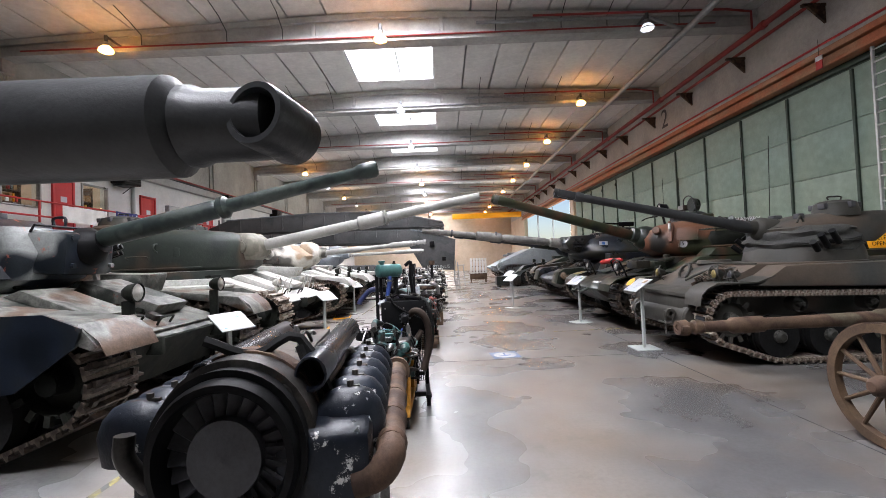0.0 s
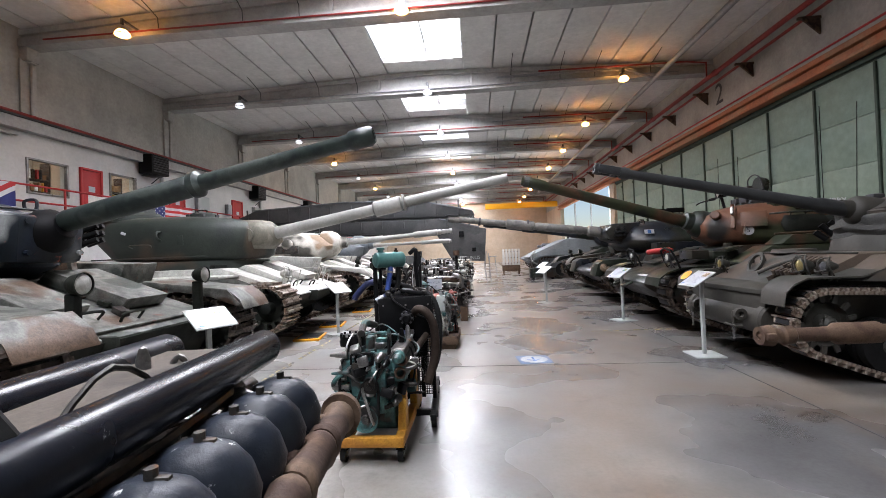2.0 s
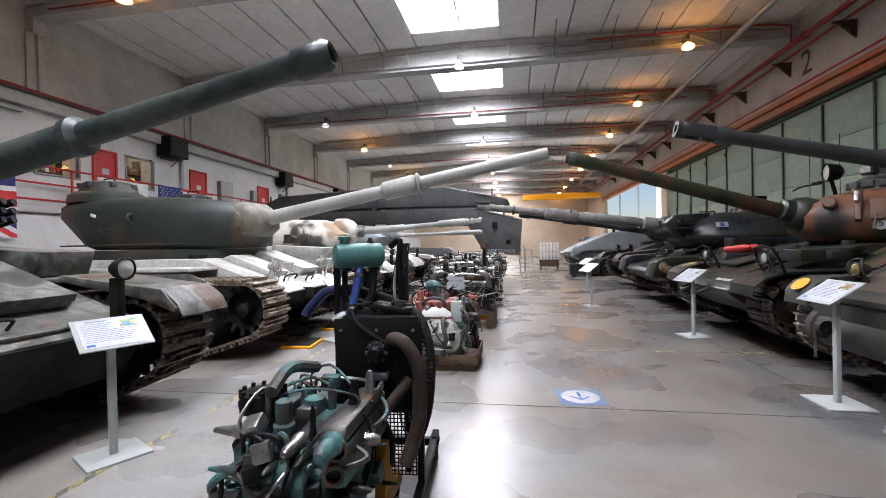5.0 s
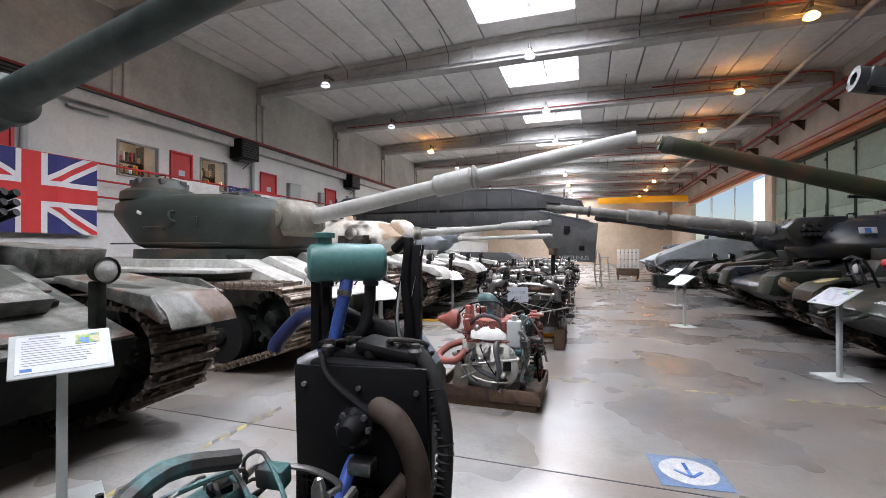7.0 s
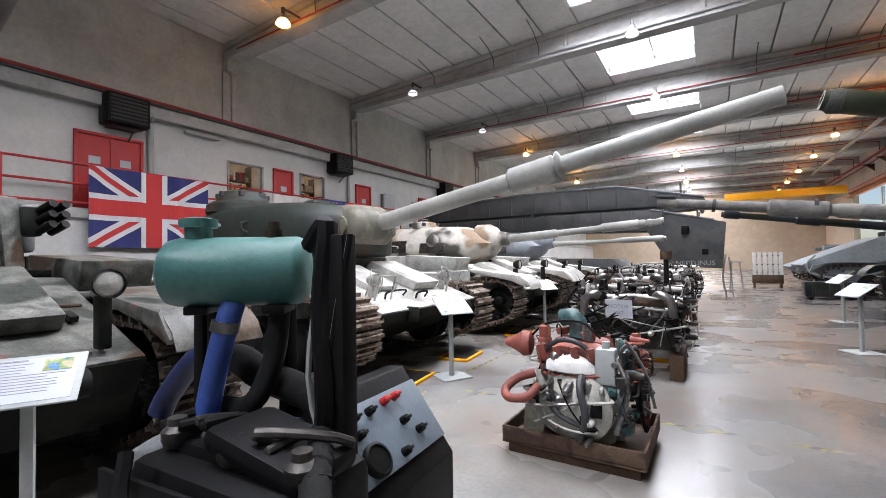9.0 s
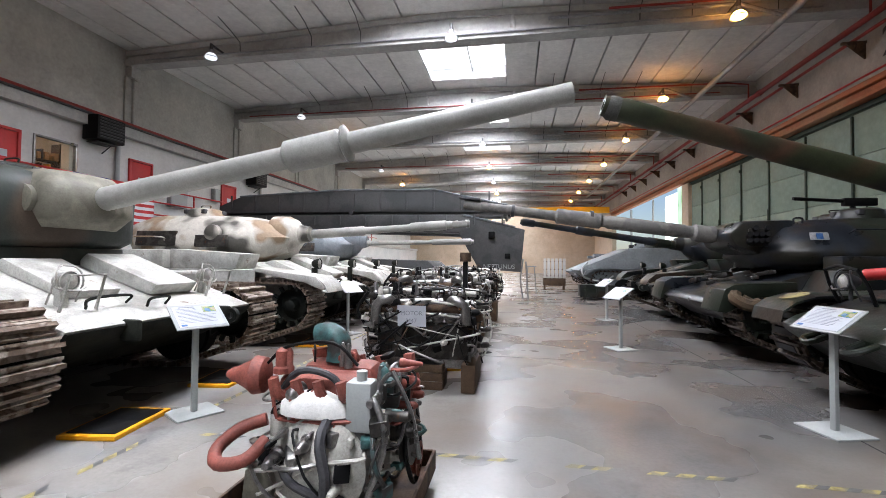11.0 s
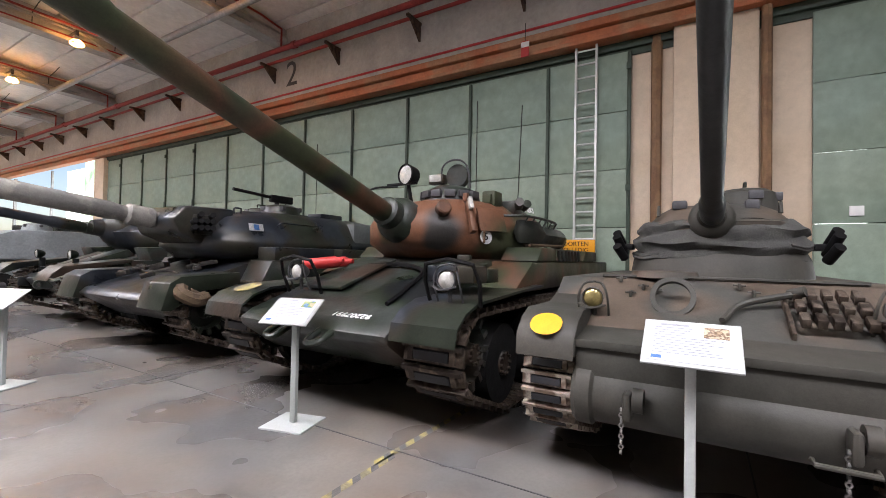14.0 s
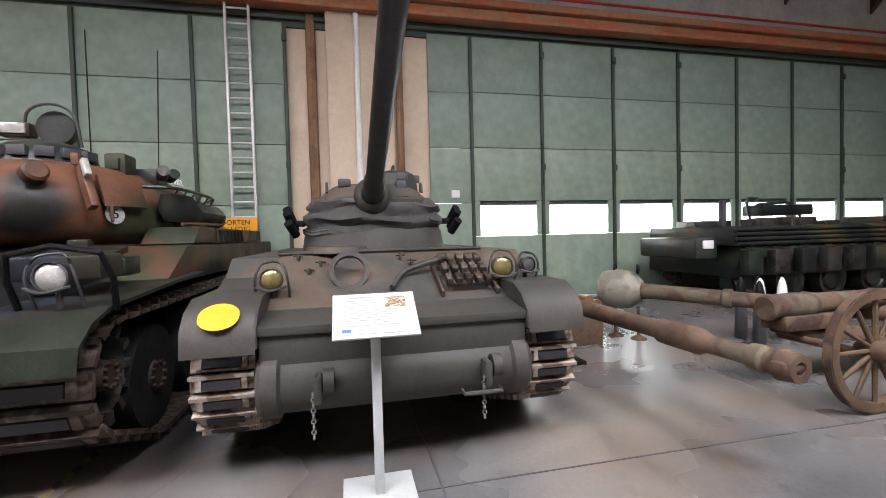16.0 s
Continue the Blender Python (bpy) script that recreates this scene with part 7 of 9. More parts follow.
def air_cooled_engine():
    # fan towards the start of the walk
    t = thing("tank_engine", pose(-0.42, 1.99, 0, 0, 0, -85) @ Matrix.Diagonal((1, 1, 1.1, 1)), "navy and black twelve-cylinder tank engine with a large round cooling fan", "engine", "displayed engines")
    # local +x is the fan end, local +y the aisle side
    part("crankcase", Geo().prism([(0.5, 0.42), (0.5, 0.9), (-0.5, 0.95), (-0.55, 0.5), (-0.3, 0.34), (0.35, 0.34)], -0.22, 0.24, 0.03), M_DIRTY, t)
    part("bank_cover", Geo().prism([(0.45, 0.62), (0.45, 0.95), (-0.5, 0.95), (-0.5, 0.62)], 0.2, 0.36, 0.03).prism([(0.45, 0.62), (0.45, 0.95), (-0.5, 0.95), (-0.5, 0.62)], -0.42, -0.2, 0.03), M_NAVY, t)
    part("front_cover", Geo().prism([(0.52, 0.5), (0.52, 0.98), (0.4, 1.02), (0.4, 0.45)], 0.05, 0.36, 0.03), M_NAVY, t)
    for k in range(6):
        x = 0.36 - 0.155 * k
        for y, s in ((0.26, 1), (-0.42, -1)):
            h = part("cylinder_head", Geo().loft([oval(-0.03, x - 0.08, x + 0.08, 0.13, 20, 2.4, y), oval(0.05, x - 0.083, x + 0.083, 0.135, 20, 2.3, y + 0.01 * s), oval(0.1, x - 0.076, x + 0.076, 0.115, 20, 2.2, y + 0.012 * s), oval(0.135, x - 0.055, x + 0.055, 0.08, 20, 2.1, y + 0.015 * s), oval(0.152, x - 0.025, x + 0.025, 0.035, 20, 2.0, y + 0.015 * s)]), M_NAVY, t, "", pose(0, 0, 0.93))
            part("cap_bolt", Geo().rod((x, y + 0.02, 0.14), (x, y + 0.02, 0.17), 0.012, 8).box((x, y + 0.04, 0.15), (0.016, 0.03, 0.012), 0.003), M_DIRTY, h)
    for y in (0.155, -0.2):
        part("silencer", Geo().turn([(0.1, 0.0), (0.1, 0.046), (0.0, 0.048), (0.0, 0.055), (0.02, 0.057), (1.02, 0.057), (1.05, 0.048), (1.06, 0.025), (1.06, 0.0)], (0.42, y, 1.14), (-0.5, y, 1.14), 24), M_SILENCER, t, "black painted exhaust silencer tube")
    part("cover_board", Geo().box((-0.08, -0.03, 1.14), (0.9, 0.21, 0.03), 0.006, rot=(0, 0, 2)), M_WOOD_GREY, t, "worn grey cover plate")
    part("strap", Geo().tube([(0.3, 0.24, 0.95), (0.32, 0.1, 1.24), (0.36, -0.05, 1.2), (0.4, -0.2, 1.26)], 0.018, 6).tube([(0.34, 0.26, 0.6), (0.36, 0.22, 0.9), (0.34, 0.1, 1.22)], 0.016, 6), M_RUBBER, t)
    # fan and its housing
    fx, fy, fz = 0.56, -0.08, 0.95
    f = part("fan_housing", Geo().turn([(-0.2, 0.17), (-0.16, 0.235), (-0.02, 0.245), (-0.02, 0.225), (0.0, 0.225), (0.03, 0.215), (0.035, 0.195), (0.0, 0.185), (-0.14, 0.18)], (fx, fy, fz), (fx + 1, fy, fz), 40, None, True), M_BLACK, t)
    part("fan_hub", Geo().turn([(-0.12, 0.1), (-0.02, 0.115), (0.0, 0.11), (0.005, 0.03), (0.015, 0.0)], (fx, fy, fz), (fx + 1, fy, fz), 28), M_GREY_DARK, f)
    for k in range(22):
        a = 2 * math.pi * k / 22
        part("fan_blade", Geo().box((0, 0.15, 0), (0.012, 0.085, 0.05), 0.0, rot=(0, 35, 0)), M_GREY_DARK, f, "", Matrix.Translation((fx - 0.05, fy, fz)) @ Matrix.Rotation(a, 4, "X"))
    part("fan_cowl", Geo().turn([(-0.45, 0.2), (-0.2, 0.25), (-0.19, 0.262), (-0.08, 0.262), (-0.08, 0.25)], (fx, fy, fz), (fx + 1, fy, fz), 36), M_DIRTY, t)
    part("cowl_band", Geo().turn([(-0.26, 0.255), (-0.26, 0.27), (-0.18, 0.27), (-0.18, 0.255)], (fx, fy, fz), (fx + 1, fy, fz), 36, None, True), M_RUSTY, t)
    # rusty exhaust manifold on the aisle side
    ex = Geo()
    for k in range(4):
        x = 0.3 - 0.26 * k
        ex.turn([(0, 0.05), (0.02, 0.058), (0.05, 0.05), (0.2, 0.05), (0.22, 0.058), (0.25, 0.05)], (x + 0.12, 0.42, 0.9), (x - 1, 0.42, 0.9), 16)
        ex.tube([(x, 0.28, 0.93), (x, 0.35, 0.92), (x, 0.42, 0.9)], 0.038, 10)
    ex.tube([(0.4, 0.42, 0.9), (0.47, 0.42, 0.89), (0.49, 0.38, 0.85), (0.49, 0.3, 0.83)], 0.05, 12)
    ex.turn([(0, 0.075), (0.03, 0.075)], (-0.6, 0.42, 0.9), (-0.7, 0.42, 0.9), 18)
    part("exhaust_manifold", ex, M_RUSTY, t, "rusty brown exhaust pipe")
    part("hose", Geo().tube([(0.52, 0.1, 0.7), (0.58, 0.12, 0.6), (0.6, 0.22, 0.56), (0.55, 0.28, 0.7)], 0.022, 8).tube([(0.45, -0.35, 0.75), (0.55, -0.34, 0.68), (0.56, -0.3, 0.55)], 0.035, 10), M_GREY_DARK, t)
    part("side_pipe", Geo().tube([(0.45, -0.36, 0.85), (0.5, -0.4, 0.95), (0.5, -0.4, 1.02)], 0.03, 10).tube([(0.5, -0.4, 0.5), (0.56, -0.44, 0.58), (0.56, -0.44, 0.66)], 0.035, 10), M_DIRTY, t)
    loose_fittings(t, 3, (-0.5, 0.5, -0.2, 0.3, 0.45, 0.85), 46, [M_DIRTY, M_STEEL, M_RUSTY])
    loose_fittings(t, 4, (-0.5, 0.4, -0.12, 0.12, 0.98, 1.1), 30, [M_DIRTY, M_STEEL])
    loose_fittings(t, 6, (0.5, 0.56, -0.25, 0.3, 0.4, 0.7), 26, [M_DIRTY, M_STEEL, M_RUSTY])
    for x in (-0.42, 0.42):
        for y in (-0.3, 0.34):
            part("support_leg", Geo().box((x, y, 0.2), (0.05, 0.05, 0.4), 0.006).box((x, y, 0.008), (0.14, 0.14, 0.016), 0.003).tube([(x, y, 0.35), (x, y * 0.6, 0.5)], 0.025, 8), M_STEEL if y > 0 else M_BLACK, t)


def cart_engine():
    t = thing("engine_on_trolley", pose(-0.39, 4.7, 0, 0, 0, -90), "teal diesel engine on an orange-yellow wheeled trolley", "engine", "displayed engines")
    fr = part("trolley", Geo().box((0.4, 0, 0.17), (0.07, 0.46, 0.07), 0.006), M_ORANGE_CART, t)
    for y in (-0.22, 0.22):
        part("side_beam", Geo().box((-0.1, y, 0.17), (1.06, 0.07, 0.08), 0.006), M_ORANGE_CART, fr)
        part("upright", Geo().prism([(0.3, 0.2), (0.22, 0.5), (0.17, 0.5), (0.14, 0.2)], y - 0.03, y + 0.03, 0.004), M_ORANGE_CART, fr)
        part("upright", Geo().prism([(-0.3, 0.2), (-0.34, 0.5), (-0.39, 0.5), (-0.46, 0.2)], y - 0.03, y + 0.03, 0.004), M_ORANGE_CART, fr)
        for x in (0.36, -0.55):
            w = part("castor", Geo().rod((x, y - 0.02, 0.065), (x, y + 0.02, 0.065), 0.06, 18).box((x, y, 0.12), (0.05, 0.07, 0.05), 0.006), M_RUBBER, fr)
            part("hub", Geo().rod((x, y - 0.024, 0.065), (x, y + 0.024, 0.065), 0.03, 12), M_STEEL, w)
    part("block", Geo().prism([(0.28, 0.36), (0.3, 0.75), (-0.36, 0.8), (-0.4, 0.4), (-0.1, 0.25), (0.15, 0.25)], -0.19, 0.17, 0.03), M_TEAL, t)
    for s in (-1, 1):
        part("cylinder_bank", Geo().prism([(0.26, 0.66), (0.26, 0.84), (-0.34, 0.86), (-0.34, 0.66)], *sorted((s * 0.1, s * 0.26)), 0.03), M_TEAL, t)
        part("rocker_cover", Geo().prism([(0.24, 0.83), (0.2, 0.91), (-0.28, 0.92), (-0.32, 0.85)], *sorted((s * 0.12, s * 0.25)), 0.025), M_DIRTY if s > 0 else M_TEAL, t)
    part("timing_cover", Geo().prism([(0.34, 0.45), (0.35, 0.78), (0.29, 0.82), (0.29, 0.42)], -0.16, 0.12, 0.025), M_TEAL, t)
    pulley(t, 0.35, -0.04, 0.42, 0.1, M_TEAL)
    pulley(t, 0.35, -0.16, 0.5, 0.05, M_STEEL)
    pulley(t, 0.35, 0.0, 0.66, 0.065, M_DIRTY)
    part("belt", Geo().tube([(0.375, 0.055, 0.43), (0.375, 0.06, 0.66), (0.375, -0.0, 0.73), (0.375, -0.06, 0.66), (0.375, -0.13, 0.42), (0.375, -0.04, 0.32), (0.375, 0.055, 0.43)], 0.012, 6), M_RUBBER, t)
    part("flywheel", Geo().turn([(0, 0.05), (0, 0.24), (0.05, 0.25), (0.09, 0.24), (0.09, 0.05)], (-0.4, 0.02, 0.5), (-1, 0.02, 0.5), 32), M_L1_DARK, t)
    part("air_filter", Geo().turn([(0, 0.05), (0.01, 0.105), (0.05, 0.11), (0.07, 0.1), (0.09, 0.1), (0.1, 0.03)], (0.1, -0.2, 0.92), (0.1, -0.2, 2), 24), M_BLACK, t)
    g = Geo()
    for k in range(12):
        a = k * math.pi / 6
        g.rod((0.1 + 0.095 * math.cos(a), -0.2 + 0.095 * math.sin(a), 0.99), (0.1 + 0.095 * math.cos(a), -0.2 + 0.095 * math.sin(a), 1.03), 0.01, 6)
    tagged(part("stud", g, M_BLACK, t), kind="stuff")
    part("exhaust_outlet", Geo().turn([(-0.2, 0.035), (0, 0.035), (0.02, 0.045), (0.05, 0.045), (0.05, 0.03), (-0.15, 0.028)], (0.25, 0.22, 0.84), (0.8, 0.5, 0.84), 16).turn([(-0.2, 0.035), (0, 0.035), (0.02, 0.045), (0.05, 0.045), (0.05, 0.03), (-0.15, 0.028)], (0.25, 0.2, 0.74), (0.8, 0.5, 0.74), 16), M_RUSTY, t)
    part("oil_cooler", Geo().box((0.0, 0.02, 0.92), (0.26, 0.09, 0.05), 0.01), M_STEEL, t)
    part("cap", Geo().turn([(0, 0.05), (0.03, 0.05), (0.035, 0.03), (0.035, 0)], (0.05, 0.03, 0.94), (0.05, 0.03, 2), 18), M_TEAL, t)
    part("starter", Geo().rod((-0.1, -0.24, 0.45), (0.2, -0.24, 0.45), 0.06, 16), M_TEAL, t)
    loose_fittings(t, 11, (-0.35, 0.3, -0.24, 0.22, 0.4, 0.92), 70, [M_TEAL, M_DIRTY, M_STEEL, M_BLACK])
    loose_fittings(t, 12, (0.3, 0.36, -0.2, 0.15, 0.35, 0.85), 24, [M_TEAL, M_STEEL, M_BLACK])
    for o in t.children:
        if o is not fr:
            o.location.z = -0.09
    part("hose", Geo().tube([(0.3, -0.15, 0.71), (0.34, -0.28, 0.62), (0.3, -0.3, 0.55), (0.2, -0.26, 0.5)], 0.02, 8).tube([(0.2, -0.1, 0.95), (0.0, -0.12, 1.0), (-0.2, -0.08, 0.95)], 0.03, 8), M_TEAL, t)


def test_bench():
    t = thing("engine_test_bench", pose(0.137, 0.04, 0) @ pose(-0.45, 5.4, 0) @ pose(0, 0, 0, 0, 0, 3.7) @ pose(0.45, -5.4, 0), "black wheeled radiator bench with teal header tank and control desk", "test bench", "displayed engines")
    x0, x1, y0, y1 = -0.73, -0.27, 5.12, 5.62
    for x, y, z in ((x0, 5.47, 1.58), (x1, 5.47, 1.6), (-0.64, 5.24, 1.06), (-0.15, 5.24, 1.1), (x1, 5.93, 0.62)):
        part("upright", Geo().box((x, y, z / 2 + 0.05), (0.04, 0.045, z - 0.1), 0.004), M_BLACK, t)
    part("base_frame", Geo().box((x0, (y0 + y1) / 2, 0.14), (0.05, 0.95, 0.05), 0.005).box((x1 + 0.12, (y0 + y1) / 2, 0.14), (0.05, 1.2, 0.05), 0.005).box((-0.45, y0 - 0.2, 0.14), (0.65, 0.05, 0.05), 0.005).box((-0.45, y1 + 0.2, 0.14), (0.65, 0.05, 0.05), 0.005), M_BLACK, t)
    for x, y in ((x0, y0 - 0.2), (x1 + 0.12, y0 - 0.2), (x0, y1 + 0.25), (x1 + 0.12, y1 + 0.25)):
        c = part("castor", Geo().rod((x - 0.022, y, 0.06), (x + 0.022, y, 0.06), 0.058, 18).box((x, y, 0.12), (0.07, 0.07, 0.04), 0.005), M_RUBBER, t)
        part("hub", Geo().rod((x - 0.026, y, 0.06), (x + 0.026, y, 0.06), 0.025, 12), M_PALE_YELLOW, c)
    part("front_sheet", Geo().box((-0.4, 5.21, 0.95), (0.52, 0.012, 0.41), 0.003, rot=(0, -2, 0)), M_BLACK, t)
    # perforated sheet below and at the side
    g = Geo()
    for i in range(24):
        g.box((-0.66 + 0.022 * i, 5.215, 0.48), (0.006, 0.006, 0.54))
    for j in range(23):
        g.box((-0.4, 5.215, 0.21 + 0.024 * j), (0.52, 0.005, 0.006))
    tagged(part("perforated_sheet", g, M_BLACK, t), kind="stuff")
    g = Geo()
    for i in range(16):
        g.box((-0.665, 5.23 + 0.022 * i, 0.65), (0.005, 0.007, 0.8))
    for j in range(30):
        g.box((-0.665, 5.4, 0.26 + 0.027 * j), (0.005, 0.34, 0.007))
    tagged(part("perforated_sheet", g, M_BLACK, t), kind="stuff")
    part("radiator", Geo().box((-0.42, 5.36, 0.86), (0.44, 0.24, 0.6), 0.03).box((-0.42, 5.38, 1.16), (0.36, 0.16, 0.05), 0.02), M_BLACK, t)
    part("radiator_lid", Geo().box((-0.33, 5.36, 1.19), (0.26, 0.16, 0.05), 0.02, rot=(0, 10, 0)), M_BLACK, t)
    tk = part("header_tank", Geo().turn([(-0.0, 0.03), (0.0, 0.06), (0.012, 0.076), (0.035, 0.082), (0.3, 0.082), (0.312, 0.078), (0.325, 0.062), (0.328, 0.03)], (-0.713, 5.363, 1.525), (0.116, 5.922, 1.525), 32), M_TEAL_TANK, t, "teal painted header tank")
    part("filler_cap", Geo().turn([(0, 0.03), (0.03, 0.03), (0.03, 0.042), (0.05, 0.042), (0.055, 0.02), (0.055, 0)], (-0.655, 5.403, 1.6), (-0.655, 5.403, 3), 18), M_TEAL_TANK, tk)
    part("tank_plug", Geo().turn([(0, 0.022), (0.02, 0.022), (0.02, 0.014), (0.04, 0.014), (0.04, 0)], (-0.51, 5.5, 1.603), (-0.51, 5.5, 3), 14), M_PIPE, tk, "brass plug")
    for x, y in ((-0.655, 5.42), (-0.49, 5.5)):
        part("tank_bracket", Geo().box((x, y, 1.437), (0.05, 0.12, 0.02), 0.004, rot=(0, 0, 34)).box((x - 0.02, y + 0.04, 1.3), (0.035, 0.03, 0.28), 0.004), M_BLACK, t)
    part("blue_hose", Geo().tube([(-0.566, 5.43, 1.45), (-0.567, 5.41, 1.39), (-0.585, 5.395, 1.29), (-0.604, 5.385, 1.18), (-0.62, 5.37, 1.07)], 0.027, 12), M_BLUE_HOSE, t, "bright blue rubber hose")
    part("blue_hose", Geo().tube([(-0.645, 5.325, 1.145), (-0.625, 5.33, 1.154), (-0.56, 5.37, 1.185), (-0.475, 5.445, 1.174), (-0.4, 5.47, 1.17)], 0.028, 12), M_NAVY_HOSE, t)
    part("grey_hose_end", Geo().tube([(-0.7, 5.305, 1.115), (-0.665, 5.315, 1.135), (-0.63, 5.33, 1.152)], 0.032, 12), M_GALV, t)
    part("blue_hose", Geo().tube([(-0.96, 5.48, 1.12), (-0.937, 5.49, 1.17), (-0.826, 5.5, 1.28), (-0.72, 5.5, 1.3)], 0.032, 12), M_NAVY_HOSE, t)
    part("blue_hose", Geo().tube([(-0.42, 5.24, 0.84), (-0.43, 5.16, 0.76), (-0.44, 5.1, 0.62), (-0.47, 5.08, 0.35)], 0.025, 10), M_BLUE_HOSE, t)
    part("strap", Geo().tube([(-0.55, 5.2, 1.2), (-0.5, 5.17, 1.12), (-0.35, 5.16, 1.02), (-0.2, 5.17, 0.94)], 0.013, 6), M_BLACK, t)
    part("hose_clamp", Geo().turn([(-0.012, 0.031), (0.012, 0.031)], (-0.567, 5.41, 1.4), (-0.585, 5.395, 1.29), 14), M_STEEL, t)
    part("hose_clamp", Geo().turn([(-0.012, 0.034), (0.012, 0.034)], (-0.49, 5.43, 1.176), (-0.4, 5.47, 1.17), 14), M_STEEL, t)
    part("black_hose", Geo().tube([(-0.74, 5.5, 1.29), (-0.64, 5.5, 1.3), (-0.55, 5.5, 1.27), (-0.4, 5.53, 1.22), (-0.3, 5.5, 1.14)], 0.038, 10).tube([(-0.49, 5.5, 1.44), (-0.49, 5.48, 1.32), (-0.52, 5.44, 1.22), (-0.66, 5.44, 1.2)], 0.025, 10), M_RUBBER, t)
    part("bent_pipe", Geo().tube([(-0.32, 5.2, 1.0), (-0.27, 5.1, 1.05), (-0.19, 5.06, 1.02), (-0.125, 5.05, 0.88), (-0.125, 5.04, 0.62), (-0.2, 5.0, 0.38)], 0.04, 14), M_PIPE, t, "dull brown bent pipe")
    part("corrugated_hose", ribbed([(-0.3, 5.44, 1.19), (-0.2, 5.32, 1.18), (-0.12, 5.24, 1.1), (-0.075, 5.2, 0.9), (-0.1, 5.17, 0.6), (-0.2, 5.12, 0.35)], 0.028), M_RUBBER, t)
    part("pipe_low", Geo().tube([(-0.2, 5.16, 0.8), (-0.3, 5.06, 0.68), (-0.42, 5.0, 0.52), (-0.55, 4.97, 0.36)], 0.032, 10), M_PIPE, t)
    part("pump", Geo().turn([(0, 0.07), (0.05, 0.07), (0.06, 0.05), (0.1, 0.045), (0.12, 0.03), (0.12, 0)], (-0.39, 5.2, 0.96), (-0.39, 4, 0.96), 16), M_BLACK, t)
    g = Geo()
    for k in range(8):
        a = k * math.pi / 4
        g.rod((-0.39 + 0.056 * math.cos(a), 5.17, 0.96 + 0.056 * math.sin(a)), (-0.39 + 0.056 * math.cos(a), 5.13, 0.96 + 0.056 * math.sin(a)), 0.011, 6)
    tagged(part("pump_bolt", g, M_GREY_DARK, t), kind="stuff")
    part("valve", Geo().box((-0.37, 5.17, 0.82), (0.09, 0.07, 0.05), 0.01), M_STEEL, t)
    # cables on the right-hand upright
    rng = random.Random(2)
    for k in range(5):
        dx = rng.uniform(-0.035, 0.035)
        part("cable", Geo().tube([(x1 + dx, y1 - 0.16, 1.6), (x1 - 0.05 + dx, y1 - 0.17, 1.3), (x1 + dx, y1 - 0.15, 1.05), (x1 + 0.02 + dx, y1 - 0.2, 0.8), (x1 + dx, y1 - 0.25, 0.5), (x1 + 0.06 + dx, y1 - 0.2, 0.3)], 0.007, 6), M_STAND if k % 2 else M_BLACK, t)
    part("thick_cable", Geo().tube([(x1 - 0.1, y1 - 0.14, 1.58), (x1 - 0.03, y1 - 0.16, 1.62), (x1 - 0.04, y1 - 0.17, 1.45), (x1 - 0.02, y1 - 0.18, 1.25), (x1 - 0.05, y1 - 0.17, 1.1)], 0.022, 8), M_BLACK, t)
    for k in range(7):
        u = rng.uniform(-0.6, -0.22)
        part("lead", Geo().tube([(u, 5.36, 1.19), (u + rng.uniform(-0.08, 0.08), 5.3, 1.2 + rng.uniform(0, 0.04)), (u + rng.uniform(-0.1, 0.1), 5.42, 1.2), (u + rng.uniform(-0.08, 0.08), 5.45, 1.1)], rng.uniform(0.006, 0.011), 8), M_RUBBER if k % 3 else M_DIRTY, t)
    for k in range(5):
        u = -0.58 + 0.09 * k
        part("union", Geo().turn([(0, 0.022), (0.015, 0.03), (0.035, 0.03), (0.045, 0.018), (0.06, 0.018), (0.06, 0)], (u, 5.31 + 0.03 * (k % 2), 1.165), (u, 5.31, 2), 12), M_STEEL if k % 2 else M_DIRTY, t)
    for x in (-0.62, -0.4, -0.18):
        part("sheet_bolt", Geo().rod((x, 5.205, 1.08), (x, 5.19, 1.08), 0.009, 8), M_STEEL, t)
    # control desk
    dk = part("control_desk", Geo().prism([(-0.5, 1.2), (-0.45, 1.2), (-0.27, 0.96), (-0.27, 0.6), (-0.5, 0.6)], 5.52, 5.96, 0.004), M_BLACK, t)
    m = Matrix.Translation((-0.358, 5.74, 1.083)) @ pose(0, 0, 0, 0, 53.1, 0) @ Matrix.Scale(0.72, 4)
    part("panel", Geo().box((0, 0, 0.004), (0.27, 0.6, 0.008), 0.002, m), M_PANEL, dk, "blue-grey control panel")
    ga = part("gauge", Geo().turn([(0, 0.06), (0.02, 0.06), (0.024, 0.05), (0.018, 0.048)], (0, 0, 0), (0, 0, 1), 26, m @ pose(0.07, -0.13, 0.008)), M_BLACK, dk)
    part("gauge_face", Geo().turn([(0.012, 0.049), (0.018, 0.0)], (0, 0, 0), (0, 0, 1), 24, m @ pose(0.07, -0.13, 0.008)), M_PAPER, ga)
    for k, (u, v, mt) in enumerate(((-0.09, -0.24, 0), (-0.09, -0.14, 0), (-0.09, -0.05, 0), (-0.03, -0.24, 0), (-0.03, -0.15, 0), (-0.1, 0.05, 1), (-0.1, 0.12, 1), (0.0, 0.1, 0), (0.06, 0.16, 0), (0.1, 0.02, 0))):
        part("knob", Geo().turn([(0, 0.018), (0.03, 0.015), (0.034, 0.01), (0.034, 0)], (0, 0, 0), (0, 0, 1), 14, m @ pose(u, v, 0.008)).box((u, v, 0.04), (0.012, 0.04, 0.014), 0.003, m), M_RED if mt else M_BLACK, dk)


